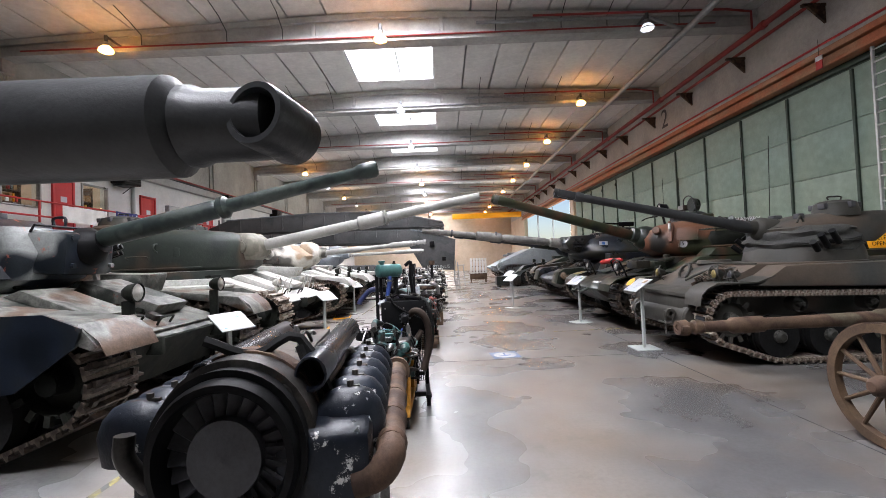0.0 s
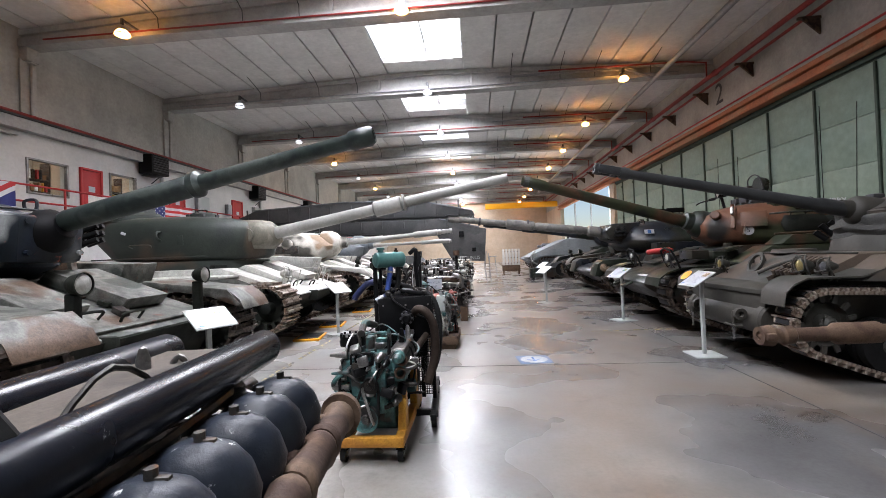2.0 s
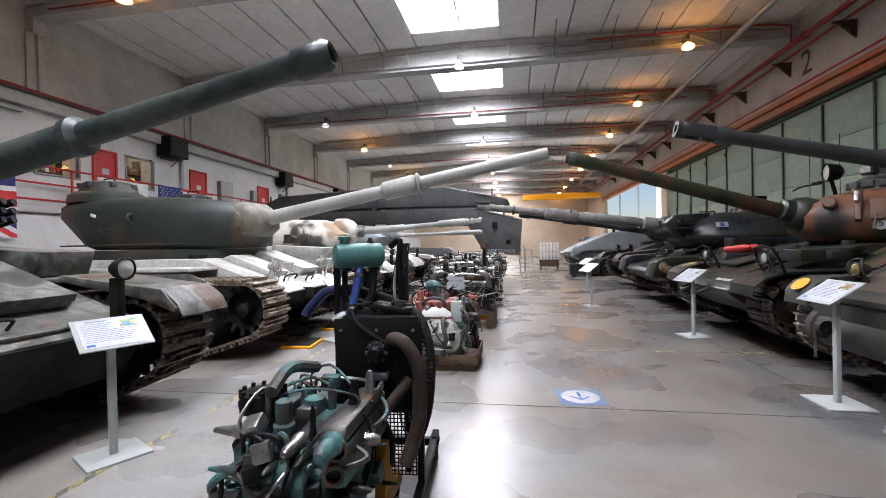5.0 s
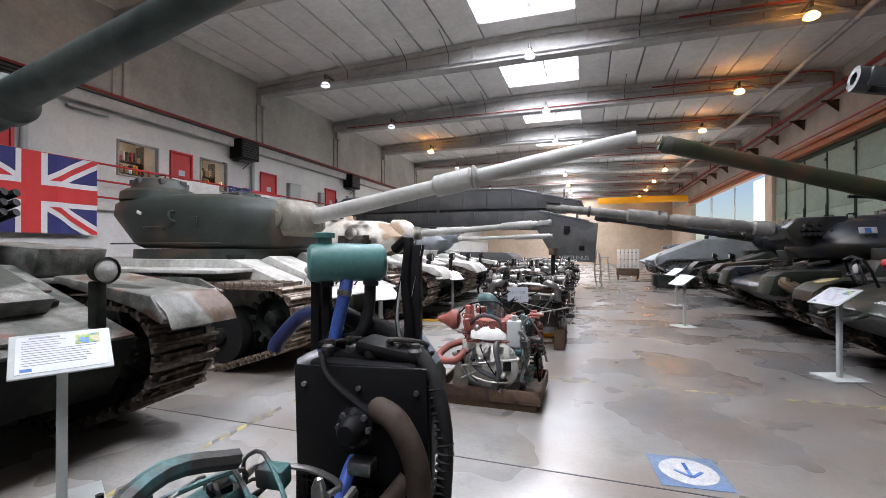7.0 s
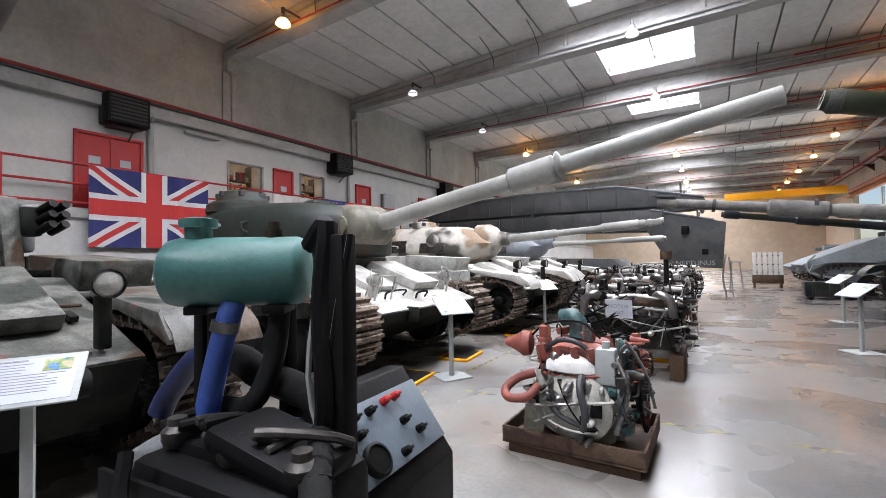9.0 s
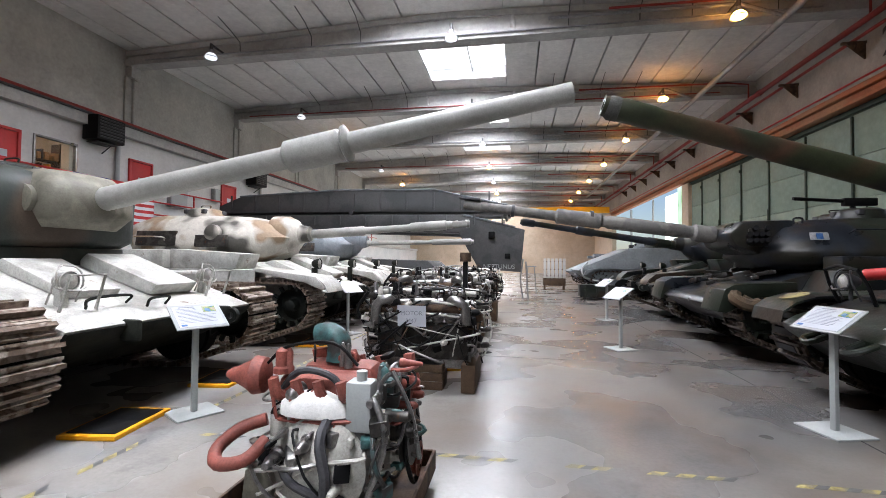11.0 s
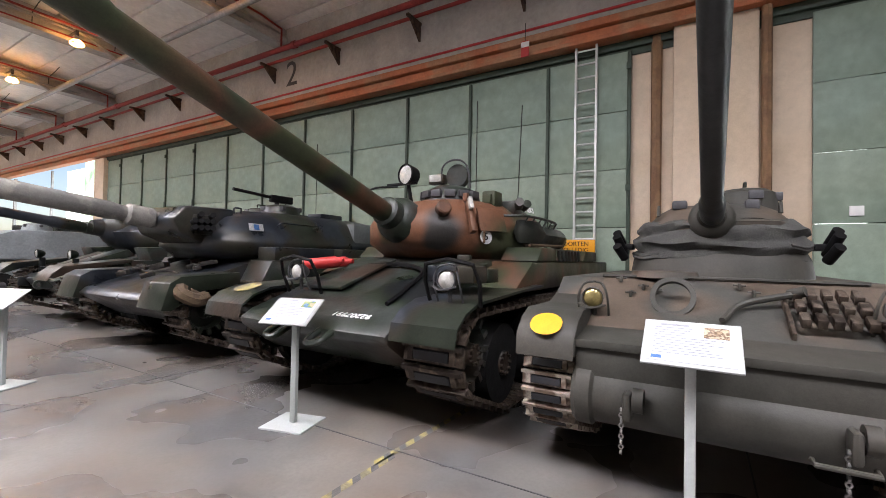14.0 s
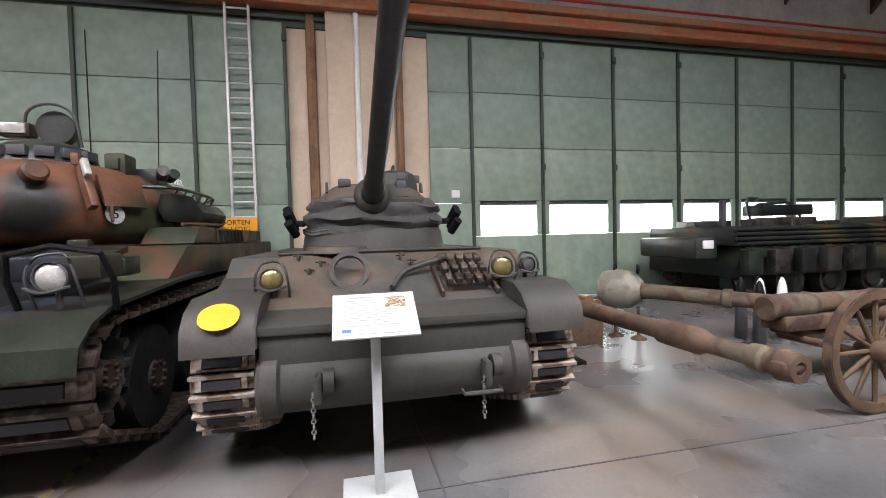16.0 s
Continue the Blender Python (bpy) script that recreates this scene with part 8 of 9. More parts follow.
def pallet_engine():
    t = thing("engine_on_pallet", pose(-0.43, 8.53, 0), "red and cream engine with gearbox standing in a steel drip tray", "engine", "displayed engines")
    for y in (-0.36, 0.0, 0.36):
        part("runner", Geo().box((0, y, 0.04), (0.98, 0.1, 0.08), 0.006), M_WOOD, t)
    part("drip_tray", Geo().box((0, 0, 0.09), (1.06, 0.88, 0.02)).box((0.52, 0, 0.15), (0.02, 0.88, 0.12), 0.003).box((-0.52, 0, 0.15), (0.02, 0.88, 0.12), 0.003).box((0, 0.43, 0.15), (1.02, 0.02, 0.12), 0.003).box((0, -0.43, 0.15), (1.02, 0.02, 0.12), 0.003), M_RUSTY, t, "rusty steel drip tray")
    part("block", Geo().prism([(0.3, 0.14), (0.32, 0.62), (-0.32, 0.66), (-0.34, 0.2), (-0.1, 0.11), (0.2, 0.11)], -0.24, 0.3, 0.04), M_WHITE_ENG, t)
    part("bell_housing", Geo().turn([(0, 0.14), (0.02, 0.24), (0.06, 0.26), (0.16, 0.26), (0.2, 0.18), (0.24, 0.12), (0.24, 0)], (0.05, -0.2, 0.42), (0.05, -1, 0.42), 28), M_WHITE_ENG, t)
    part("port_plate", Geo().box((-0.02, -0.32, 0.56), (0.26, 0.04, 0.2), 0.01).turn([(-0.01, 0.05), (-0.01, 0.075), (0.03, 0.075), (0.03, 0.05)], (-0.04, -0.34, 0.56), (-0.04, -1, 0.56), 20, None, True), M_WHITE_ENG, t)
    # black disc put in for the shade inside the open port
    part("port_dark", Geo().turn([(0, 0.052), (0.006, 0.052)], (-0.04, -0.335, 0.56), (-0.04, -1, 0.56), 18), M_BLACK, t)
    for s in (-1, 1):
        part("rocker_cover", Geo().prism([(-0.28, 0.68), (-0.26, 0.86), (0.2, 0.86), (0.24, 0.66)], *sorted((s * 0.03, s * 0.26)), 0.05), M_RED_ENG, t, "red rocker cover")
        for k in range(4):
            part("exhaust_port", Geo().tube([(-0.22 + 0.13 * k, s * 0.24, 0.74), (-0.22 + 0.13 * k, s * 0.32, 0.78), (-0.24 + 0.13 * k, s * 0.33, 0.86)], 0.03, 8), M_RED_ENG, t)
    part("turbo", Geo().turn([(0, 0.05), (0.02, 0.1), (0.08, 0.11), (0.12, 0.08), (0.18, 0.05)], (-0.34, -0.2, 0.84), (-1, -0.3, 0.84), 20).turn([(0, 0.045), (0.1, 0.045), (0.14, 0.02)], (-0.44, -0.22, 0.84), (-1, -0.3, 0.86), 14), M_RED_ENG, t)
    part("intake_elbow", Geo().tube([(-0.05, 0.1, 0.86), (-0.05, 0.12, 0.98), (-0.12, 0.14, 1.03), (-0.2, 0.15, 1.02)], 0.075, 14), M_TEAL, t)
    part("cloth", Geo().loft([oval(0.68, -0.2, 0.2, 0.09, 22, 2.2, -0.31), oval(0.745, -0.19, 0.17, 0.1, 22, 2.4, -0.3), oval(0.79, -0.1, 0.06, 0.06, 22, 2.0, -0.29)]), M_CLOTH, t, "crumpled white cloth")
    part("control_box", Geo().box((0.26, -0.3, 0.74), (0.14, 0.12, 0.26), 0.012).rod((0.26, -0.3, 0.87), (0.26, -0.3, 0.92), 0.03, 10), M_STAND, t, "grey control box")
    part("box_stem", Geo().box((0.26, -0.3, 0.52), (0.07, 0.07, 0.2), 0.01), M_STEEL, t)
    part("filter", Geo().turn([(0, 0.055), (0.02, 0.06), (0.16, 0.06), (0.18, 0.03), (0.18, 0)], (0.36, -0.12, 0.68), (0.36, -0.12, 2), 18), M_TEAL, t)
    part("red_hose", Geo().tube([(-0.3, -0.28, 0.62), (-0.42, -0.34, 0.58), (-0.5, -0.42, 0.5), (-0.44, -0.5, 0.46), (-0.3, -0.48, 0.48), (-0.24, -0.38, 0.55)], 0.035, 10), M_RED_ENG, t, "red hose loop")
    part("lime_bracket", Geo().prism([(-0.36, 0.2), (-0.2, 0.16), (-0.18, 0.3), (-0.26, 0.42), (-0.34, 0.4)], -0.42, -0.38, 0.01), M_LIME, t)
    pulley(t, 0.44, -0.05, 0.5, 0.16, M_DIRTY)
    pulley(t, 0.44, 0.1, 0.3, 0.1, M_RED_ENG)
    part("belt", Geo().tube([(0.475, 0.1, 0.55), (0.475, -0.05, 0.67), (0.475, -0.2, 0.5), (0.475, -0.02, 0.22), (0.475, 0.12, 0.2), (0.475, 0.2, 0.3), (0.475, 0.1, 0.55)], 0.014, 6), M_RUBBER, t)
    part("rod", Geo().tube([(0.4, -0.2, 0.9), (0.52, -0.25, 0.7), (0.58, -0.3, 0.48)], 0.012, 6).tube([(0.34, -0.34, 0.8), (0.42, -0.4, 0.6), (0.34, -0.44, 0.3)], 0.018, 8), M_STEEL, t)
    part("grey_hose", Geo().tube([(0.1, -0.3, 0.7), (0.1, -0.46, 0.6), (0.14, -0.48, 0.4), (0.08, -0.44, 0.2)], 0.028, 8).tube([(-0.3, -0.2, 0.7), (-0.1, -0.3, 0.9), (0.1, -0.28, 0.86), (0.16, -0.3, 0.7)], 0.02, 8).tube([(-0.2, -0.34, 0.46), (-0.06, -0.46, 0.38), (0.12, -0.46, 0.32), (0.2, -0.36, 0.28)], 0.022, 8), M_GREY_DARK, t)
    part("wire", Geo().tube([(-0.36, -0.2, 0.9), (-0.2, -0.25, 1.02), (0.05, -0.2, 1.04), (0.2, -0.2, 0.92)], 0.009, 6), M_BLACK, t)
    loose_fittings(t, 21, (-0.3, 0.34, -0.4, 0.3, 0.2, 0.62), 70, [M_WHITE_ENG, M_STEEL, M_BLACK, M_WHITE_ENG])
    loose_fittings(t, 22, (-0.3, 0.4, -0.26, 0.28, 0.6, 0.9), 50, [M_RED_ENG, M_RED_ENG, M_STEEL, M_BLACK])
    loose_fittings(t, 23, (0.3, 0.42, -0.35, 0.2, 0.25, 0.8), 40, [M_STEEL, M_DIRTY, M_TEAL])


def dark_engine(x, y, label, seed, length, paper=False, z0=0.34, turn=0):
    """A long dark engine on timber blocks, its axis across the aisle or along it."""
    t = thing("display_engine", pose(x, y, 0, 0, 0, turn), label, "engine", "displayed engines")
    L, W = length / 2, 0.42
    for u in (-L + 0.12, L - 0.12):
        part("timber", Geo().box((u, 0, z0 / 2), (0.16, 0.8, z0 - 0.02), 0.01), M_WOOD, t)
    part("block", Geo().prism([(L - 0.1, z0), (L - 0.08, z0 + 0.45), (-L + 0.1, z0 + 0.45), (-L + 0.1, z0)], -W * 0.6, W * 0.6, 0.04), M_DIRTY, t)
    part("sump", Geo().prism([(L - 0.2, z0 - 0.12), (L - 0.15, z0 + 0.05), (-L + 0.15, z0 + 0.05), (-L + 0.2, z0 - 0.12)], -W * 0.4, W * 0.4, 0.03), M_STEEL, t)
    for s in (-1, 1):
        n = int(length / 0.17)
        for k in range(n):
            u = -L + 0.18 + (length - 0.36) * k / max(1, n - 1)
            part("cylinder", Geo().turn([(0, 0.075), (0.05, 0.078), (0.08, 0.065), (0.11, 0.078), (0.14, 0.065), (0.17, 0.078), (0.21, 0.06), (0.22, 0)], (u, s * 0.14, z0 + 0.4), (u, s * 0.5, z0 + 0.85), 14), M_STEEL, t)
        part("manifold", Geo().tube([(-L + 0.1, s * 0.36, z0 + 0.6), (0, s * 0.38, z0 + 0.62), (L - 0.1, s * 0.36, z0 + 0.6), (L, s * 0.3, z0 + 0.5)], 0.05, 10), M_RUSTY if s < 0 else M_STEEL, t)
        # cream pipes and steel parts imitate the strong light and highlights on these engines
        part("air_pipe", Geo().tube([(-L + 0.05, s * 0.2, z0 + 0.78), (0.0, s * 0.2, z0 + 0.8), (L - 0.05, s * 0.2, z0 + 0.78)], 0.035, 10), M_WHITE_ENG, t)
        part("elbow", Geo().tube([(s * L * 0.5, -0.3, z0 + 0.62), (s * L * 0.55, -0.42, z0 + 0.72), (s * L * 0.75, -0.44, z0 + 0.66), (s * L * 0.8, -0.42, z0 + 0.45)], 0.055, 12), M_STEEL, t)
    part("gear_cover", Geo().turn([(0, 0.2), (0.03, 0.21), (0.05, 0.16), (0.08, 0.15), (0.08, 0)], (-0.05, -W * 0.6, z0 + 0.25), (-0.05, -2, z0 + 0.25), 26), M_DIRTY, t)
    loose_fittings(t, seed, (-L, L, -0.4, 0.4, z0, z0 + 0.75), 120, [M_STEEL, M_DIRTY, M_BLACK, M_WHITE_ENG])
    loose_fittings(t, seed + 1, (-L + 0.1, L - 0.1, -0.42, -0.3, z0 + 0.05, z0 + 0.8), 70, [M_STEEL, M_DIRTY, M_BLACK, M_RUSTY])
    part("wiring", Geo().tube([(-L, -0.4, z0 + 0.7), (-L * 0.5, -0.46, z0 + 0.4), (0, -0.46, z0 + 0.2), (L * 0.5, -0.46, z0 + 0.45), (L * 0.9, -0.4, z0 + 0.3)], 0.014, 6).tube([(-L, -0.38, z0 + 0.4), (-L - 0.08, -0.42, z0 + 0.6), (-L + 0.05, -0.42, z0 + 0.8)], 0.018, 6), M_BLACK, t)
    if paper:
        b = part("label_sheet", Geo().box((-0.08, -0.5, z0 + 0.54), (0.33, 0.008, 0.24), 0.0, rot=(6, 0, 0)), M_PAPER, t, "white paper label")
        for j, wd in enumerate(("MOTOR", "M47")):
            cu = bpy.data.curves.new("lettering", "FONT")
            cu.body, cu.size, cu.extrude, cu.align_x = wd, 0.07, 0.001, "CENTER"
            o = new("lettering", cu)
            o.data.materials.append(M_INK)
            o.parent = b
            o.matrix_basis = Matrix.Translation((-0.08, -0.508, z0 + 0.55 - 0.085 * j)) @ Euler((radians(96), 0, 0)).to_matrix().to_4x4()


air_cooled_engine()
cart_engine()
test_bench()
pallet_engine()
dark_engine(-0.45, 11.3, "dark oily tank engine on timber blocks with a paper label", 31, 1.35, True)
dark_engine(-0.7, 13.2, "long dark engine on timber blocks, its pipes paled to look strongly lit", 41, 1.4, z0=0.5)
dark_engine(-0.7, 15.0, "dark engine with steel manifolds on timber blocks", 51, 1.5, z0=0.45)
dark_engine(-0.6, 17.2, "dark engine on a stand at the end of the row", 61, 1.6, z0=0.5)
pb = thing("timber_block", pose(-0.04, 12.14, 0), "upright brown timber block beside the engines", "timber")
part("block", Geo().box((0, 0, 0.2), (0.2, 0.26, 0.4), 0.012), M_WOOD, pb)
pp = thing("engine_prop", pose(-0.08, 12.18, 0), "dark steel prop with a rusty drum on top", "stand")
part("post", Geo().box((0, 0, 0.95), (0.07, 0.07, 1.1), 0.008).box((0, 0, 0.405), (0.2, 0.2, 0.02)), M_BLACK, pp)
part("drum", Geo().turn([(0, 0.08), (0.02, 0.085), (0.05, 0.08), (0.08, 0.085), (0.13, 0.08), (0.13, 0)], (0, 0, 1.5), (0, 0, 3), 18), M_RUSTY, pp)
part("brace", Geo().tube([(0.02, 0.0, 1.1), (0.16, 0.3, 0.4), (0.2, 0.4, 0.02)], 0.012, 6).tube([(0.02, 0, 0.8), (0.24, 0.2, 0.02)], 0.012, 6), M_BLACK, pp)
cr = thing("timber_crate", pose(-0.43, 11.16, 0), "worn wooden crate under the engine", "crate")
for k in range(3):
    part("board", Geo().box((0, -0.17, 0.05 + 0.1 * k), (0.46, 0.025, 0.092), 0.004), M_WOOD, cr)
    part("board", Geo().box((0.22, 0, 0.05 + 0.1 * k), (0.025, 0.3, 0.092), 0.004), M_WOOD, cr)
    part("board", Geo().box((-0.22, 0, 0.05 + 0.1 * k), (0.025, 0.3, 0.092), 0.004), M_WOOD, cr)
ch = thing("wheel_chock", pose(-0.24, 11.98, 0, 0, 0, 12), "yellow painted steel chock on the floor", "chock")
part("body", Geo().prism([(-0.22, 0.0), (-0.18, 0.12), (0.18, 0.12), (0.22, 0.0)], -0.1, 0.1, 0.01), M_YELLOW, ch)
part("tread", Geo().box((0, 0, 0.125), (0.3, 0.1, 0.012), 0.002), M_STAND, ch)
for x, y in ((-2.9, 9.4), (-2.95, 10.9), (-2.9, 13.3)):
    dt = thing("drip_tray", pose(x, y, 0, 0, 0, 8), "yellow drip tray on the floor under a tank", "tray", "drip trays")
    part("tray", Geo().box((0, 0, 0.02), (0.5, 0.7, 0.04), 0.006), M_YELLOW, dt)
    part("mat", Geo().box((0, 0, 0.043), (0.42, 0.6, 0.01), 0.002), M_BLACK, dt)


# ---- bridge layer across the far left ----
def bridge_layer():
    t = thing("bridge_layer", pose(0, 24, 0), "dark grey folding bridge on a tracked carrier with pale lettering", "bridge layer", "parked tanks")
    for y in (-1.35, 1.0):
        part("girder", Geo().prism([(-12.0, 3.75), (-11.0, 4.15), (-6.5, 4.35), (-2.6, 4.3), (0.3, 3.65), (0.4, 3.45), (-1.0, 3.4), (-5, 3.45), (-12, 3.45)], y, y + 0.85, 0.03), M_BRIDGE, t)
        part("lower_girder", Geo().prism([(-12, 3.38), (-1.4, 3.3), (0.6, 2.8), (0.95, 2.72), (0.8, 1.1), (-0.8, 1.2), (-1.6, 2.6), (-12, 2.9)], y + 0.02, y + 0.83, 0.03), M_BRIDGE, t)
        for k in range(11):
            x = -11.4 + 1.1 * k
            part("rib", Geo().box((x, y - 0.02, 3.85), (0.07, 0.05, 0.7), 0.006), M_BRIDGE, t)
            part("rib", Geo().box((x + 0.5, y - 0.02, 3.12), (0.06, 0.05, 0.4), 0.006), M_BRIDGE, t)
        part("chord_strip", Geo().tube([(-11, y - 0.03, 4.16), (-6.5, y - 0.03, 4.36), (-2.6, y - 0.03, 4.31), (0.3, y - 0.03, 3.66)], 0.03, 6, smooth=1), M_GREYBLUE, t)
        part("panel_line", Geo().tube([(-1.4, y - 0.0, 3.3), (0.6, y - 0.0, 2.82)], 0.035, 6), M_GREYBLUE, t)
    part("pivot_block", Geo().box((-0.3, -1.42, 2.5), (0.24, 0.1, 0.28), 0.02), M_BLACK, t)
    part("pivot_block", Geo().box((0.3, -1.42, 1.7), (0.2, 0.06, 0.2), 0.02), M_BLACK, t)
    for x in (0.2, -6):
        part("crossbar", Geo().rod((x, -1.4, 3.4), (x, 1.9, 3.4), 0.08, 12), M_BRIDGE, t)
    part("carrier_hull", Geo().prism([(-2.2, 1.0), (-2.8, 1.5), (-8.6, 1.6), (-8.9, 0.9), (-8.4, 0.45), (-2.9, 0.45)], -1.4, 1.4, 0.04), M_BRIDGE, t)
    h = new("running_gear")
    h.parent = t
    h.matrix_basis = pose(-2.0, 0, 0)
    running_gear(h, M_BRIDGE, 1.35, 0.5, (-0.62, 0.7, 0.32), (-6.3, 0.7, 0.32), [-1.5, -2.6, -3.7, -4.8, -5.6], 0.36, 0.16, False, "bar", True, "plain")
    cu = bpy.data.curves.new("lettering", "FONT")
    cu.body, cu.size, cu.extrude, cu.align_x = "NEPTUNUS", 0.24, 0.004, "CENTER"
    o = new("lettering", cu)
    o.data.materials.append(M_STAND)
    o.parent = t
    o["label"] = "pale stencilled name"
    o.matrix_basis = Matrix.Translation((-0.02, -1.345, 1.22)) @ Euler((radians(90), 0, 0)).to_matrix().to_4x4()
    part("strut", Geo().tube([(0.9, -1.2, 1.6), (0.8, -1.2, 0.8), (0.9, -1.2, 0.02)], 0.03, 8).tube([(1.0, -0.9, 1.5), (1.1, -0.9, 0.02)], 0.03, 8), M_GALV, t)


bridge_layer()


def trestle(x, y):
    t = thing("trestle", pose(x, y, 0), "light grey steel trestle beside the bridge", "trestle")
    for sx in (-0.25, 0.25):
        for sy in (-0.3, 0.3):
            part("leg", Geo().rod((sx, sy, 0), (sx * 0.6, sy * 0.4, 1.25), 0.02, 8), M_GALV, t)
    part("top_bar", Geo().box((0, 0, 1.27), (0.5, 0.3, 0.05), 0.01), M_GALV, t)


trestle(1.35, 27.5)


# ---- carrier and crates at the far right ----
def carrier():
    t = thing("armoured_carrier", pose(3.4, 26.2, 0, 0, 0, 180), "light grey armoured carrier with sloping nose and tow rope", "carrier", "parked tanks")
    part("hull", Geo().prism([(0.2, 1.15), (-0.1, 1.35), (-1.9, 2.1), (-6.5, 2.15), (-6.7, 1.0), (-6.2, 0.5), (-0.8, 0.5)], -1.35, 1.35, 0.04), M_LIGHTGREY_HULL, t)
    h = new("running_gear")
    h.parent = t
    h.matrix_basis = pose(-0.1, 0, 0)
    running_gear(h, M_GREY_DARK, 1.25, 0.42, (-0.6, 0.75, 0.34), (-5.9, 0.7, 0.3), [-1.5, -2.5, -3.5, -4.5, -5.2], 0.36, 0.16, False, "bar", True, "plain")
    part("track_guard", plate([(0.0, 0.9), (-0.1, 1.15), (-0.5, 1.25), (-6.4, 1.25)], -1.5, -1.0, 0.03).prism([(0, 0.9), (-0.1, 1.15), (-0.5, 1.25), (-6.4, 1.25), (-6.4, 1.22), (-0.5, 1.22)], 1.0, 1.5), M_LIGHTGREY_HULL, t)
    part("tow_rope", Geo().tube([(-0.2, 1.3, 1.5), (0.05, 1.36, 1.2), (-0.1, 1.4, 0.85), (-0.8, 1.45, 0.7), (-1.2, 1.42, 0.95)], 0.035, 8), M_STAND, t)
    rng = random.Random(8)
    for k in range(14):
        g = Geo().box((rng.uniform(-5.5, -2.2), rng.uniform(-1.1, 1.1), 2.2), (rng.uniform(0.2, 0.6), rng.uniform(0.2, 0.5), rng.uniform(0.1, 0.3)), 0.03)
        part("stowage_box", g, M_CAMO_DARK, t)
    hatch(t, -2.6, 0.5, 2.14, 0.35, M_LIGHTGREY_HULL)
    t2 = thing("armoured_carrier", pose(3.6, 30.8, 0, 0, 0, 180), "grey-green carrier with stowed gear on its deck", "carrier", "parked tanks")
    part("hull", Geo().prism([(0.2, 1.0), (-1.2, 1.6), (-6.5, 1.7), (-6.7, 1.0), (-6.2, 0.5), (-0.6, 0.5)], -1.35, 1.35, 0.04), M_GREYBLUE, t2)
    h = new("running_gear")
    h.parent = t2
    running_gear(h, M_GREY_DARK, 1.25, 0.42, (-0.6, 0.7, 0.32), (-5.9, 0.7, 0.3), [-1.5, -2.5, -3.5, -4.5, -5.2], 0.36, 0.17, False, "bar", True, "plain")
    for k in range(16):
        g = Geo().box((rng.uniform(-5.5, -1.2), rng.uniform(-1.1, 1.1), 1.78), (rng.uniform(0.2, 0.7), rng.uniform(0.2, 0.5), rng.uniform(0.15, 0.4)), 0.03)
        part("stowage_box", g, M_GREYBLUE, t2)


carrier()
bx = thing("green_crate", pose(3.85, 24.4, 0), "dark green wooden ammunition crate on the floor", "crate")
part("body", Geo().box((0, 0, 0.34), (1.35, 0.7, 0.5), 0.02), M_CAMO_DARK, bx)
for u in (-0.45, 0, 0.45):
    part("batten", Geo().box((u, -0.36, 0.34), (0.08, 0.03, 0.5), 0.005), M_CAMO_DARK, bx)
part("skid", Geo().box((-0.5, 0, 0.045), (0.12, 0.7, 0.09), 0.006).box((0.5, 0, 0.045), (0.12, 0.7, 0.09), 0.006), M_BLACK, bx)
sc = thing("slatted_cart", pose(2.65, 30.0, 0), "wooden cart with a pale slatted screen", "cart")
part("box", Geo().box((0, 0, 0.42), (1.15, 0.6, 0.4), 0.02), M_WOOD, sc)
for k in range(6):
    part("slat", Geo().box((-0.5 + 0.2 * k, -0.28, 1.15), (0.14, 0.02, 1.05), 0.004), M_CLOTH, sc)
for z in (0.75, 1.1, 1.5):
    part("rail", Geo().box((0, -0.26, z), (1.15, 0.03, 0.05), 0.004), M_WOOD, sc)
for u in (-0.5, 0.5):
    part("foot", Geo().box((u, 0, 0.11), (0.08, 0.5, 0.22), 0.006), M_WOOD, sc)


# ---- loose guns and launcher by the sliding doors ----
def spoked_wheel(parent, x, y, z, r, mat):
    w = part("spoked_wheel", Geo().turn([(-0.035, r - 0.07), (-0.035, r), (0.035, r), (0.035, r - 0.07)], (x, y, z), (x + 1, y, z), 44, None, True), mat, parent)
    part("hub", Geo().turn([(-0.13, 0.04), (-0.11, 0.06), (-0.06, 0.085), (0.06, 0.085), (0.11, 0.06), (0.13, 0.04)], (x, y, z), (x + 1, y, z), 18), M_RUSTY, w)
    for k in range(12):
        a = 2 * math.pi * k / 12
        part("spoke", Geo().turn([(0, 0.022), (0.1, 0.02), (r - 0.14, 0.017), (r - 0.1, 0.02)], (x, y + 0.06 * math.cos(a), z + 0.06 * math.sin(a)), (x, y + math.cos(a), z + math.sin(a)), 8), mat, w)
    part("iron_tyre", Geo().turn([(-0.03, r), (-0.03, r + 0.012), (0.03, r + 0.012), (0.03, r)], (x, y, z), (x + 1, y, z), 44, None, True), M_RUSTY, w)


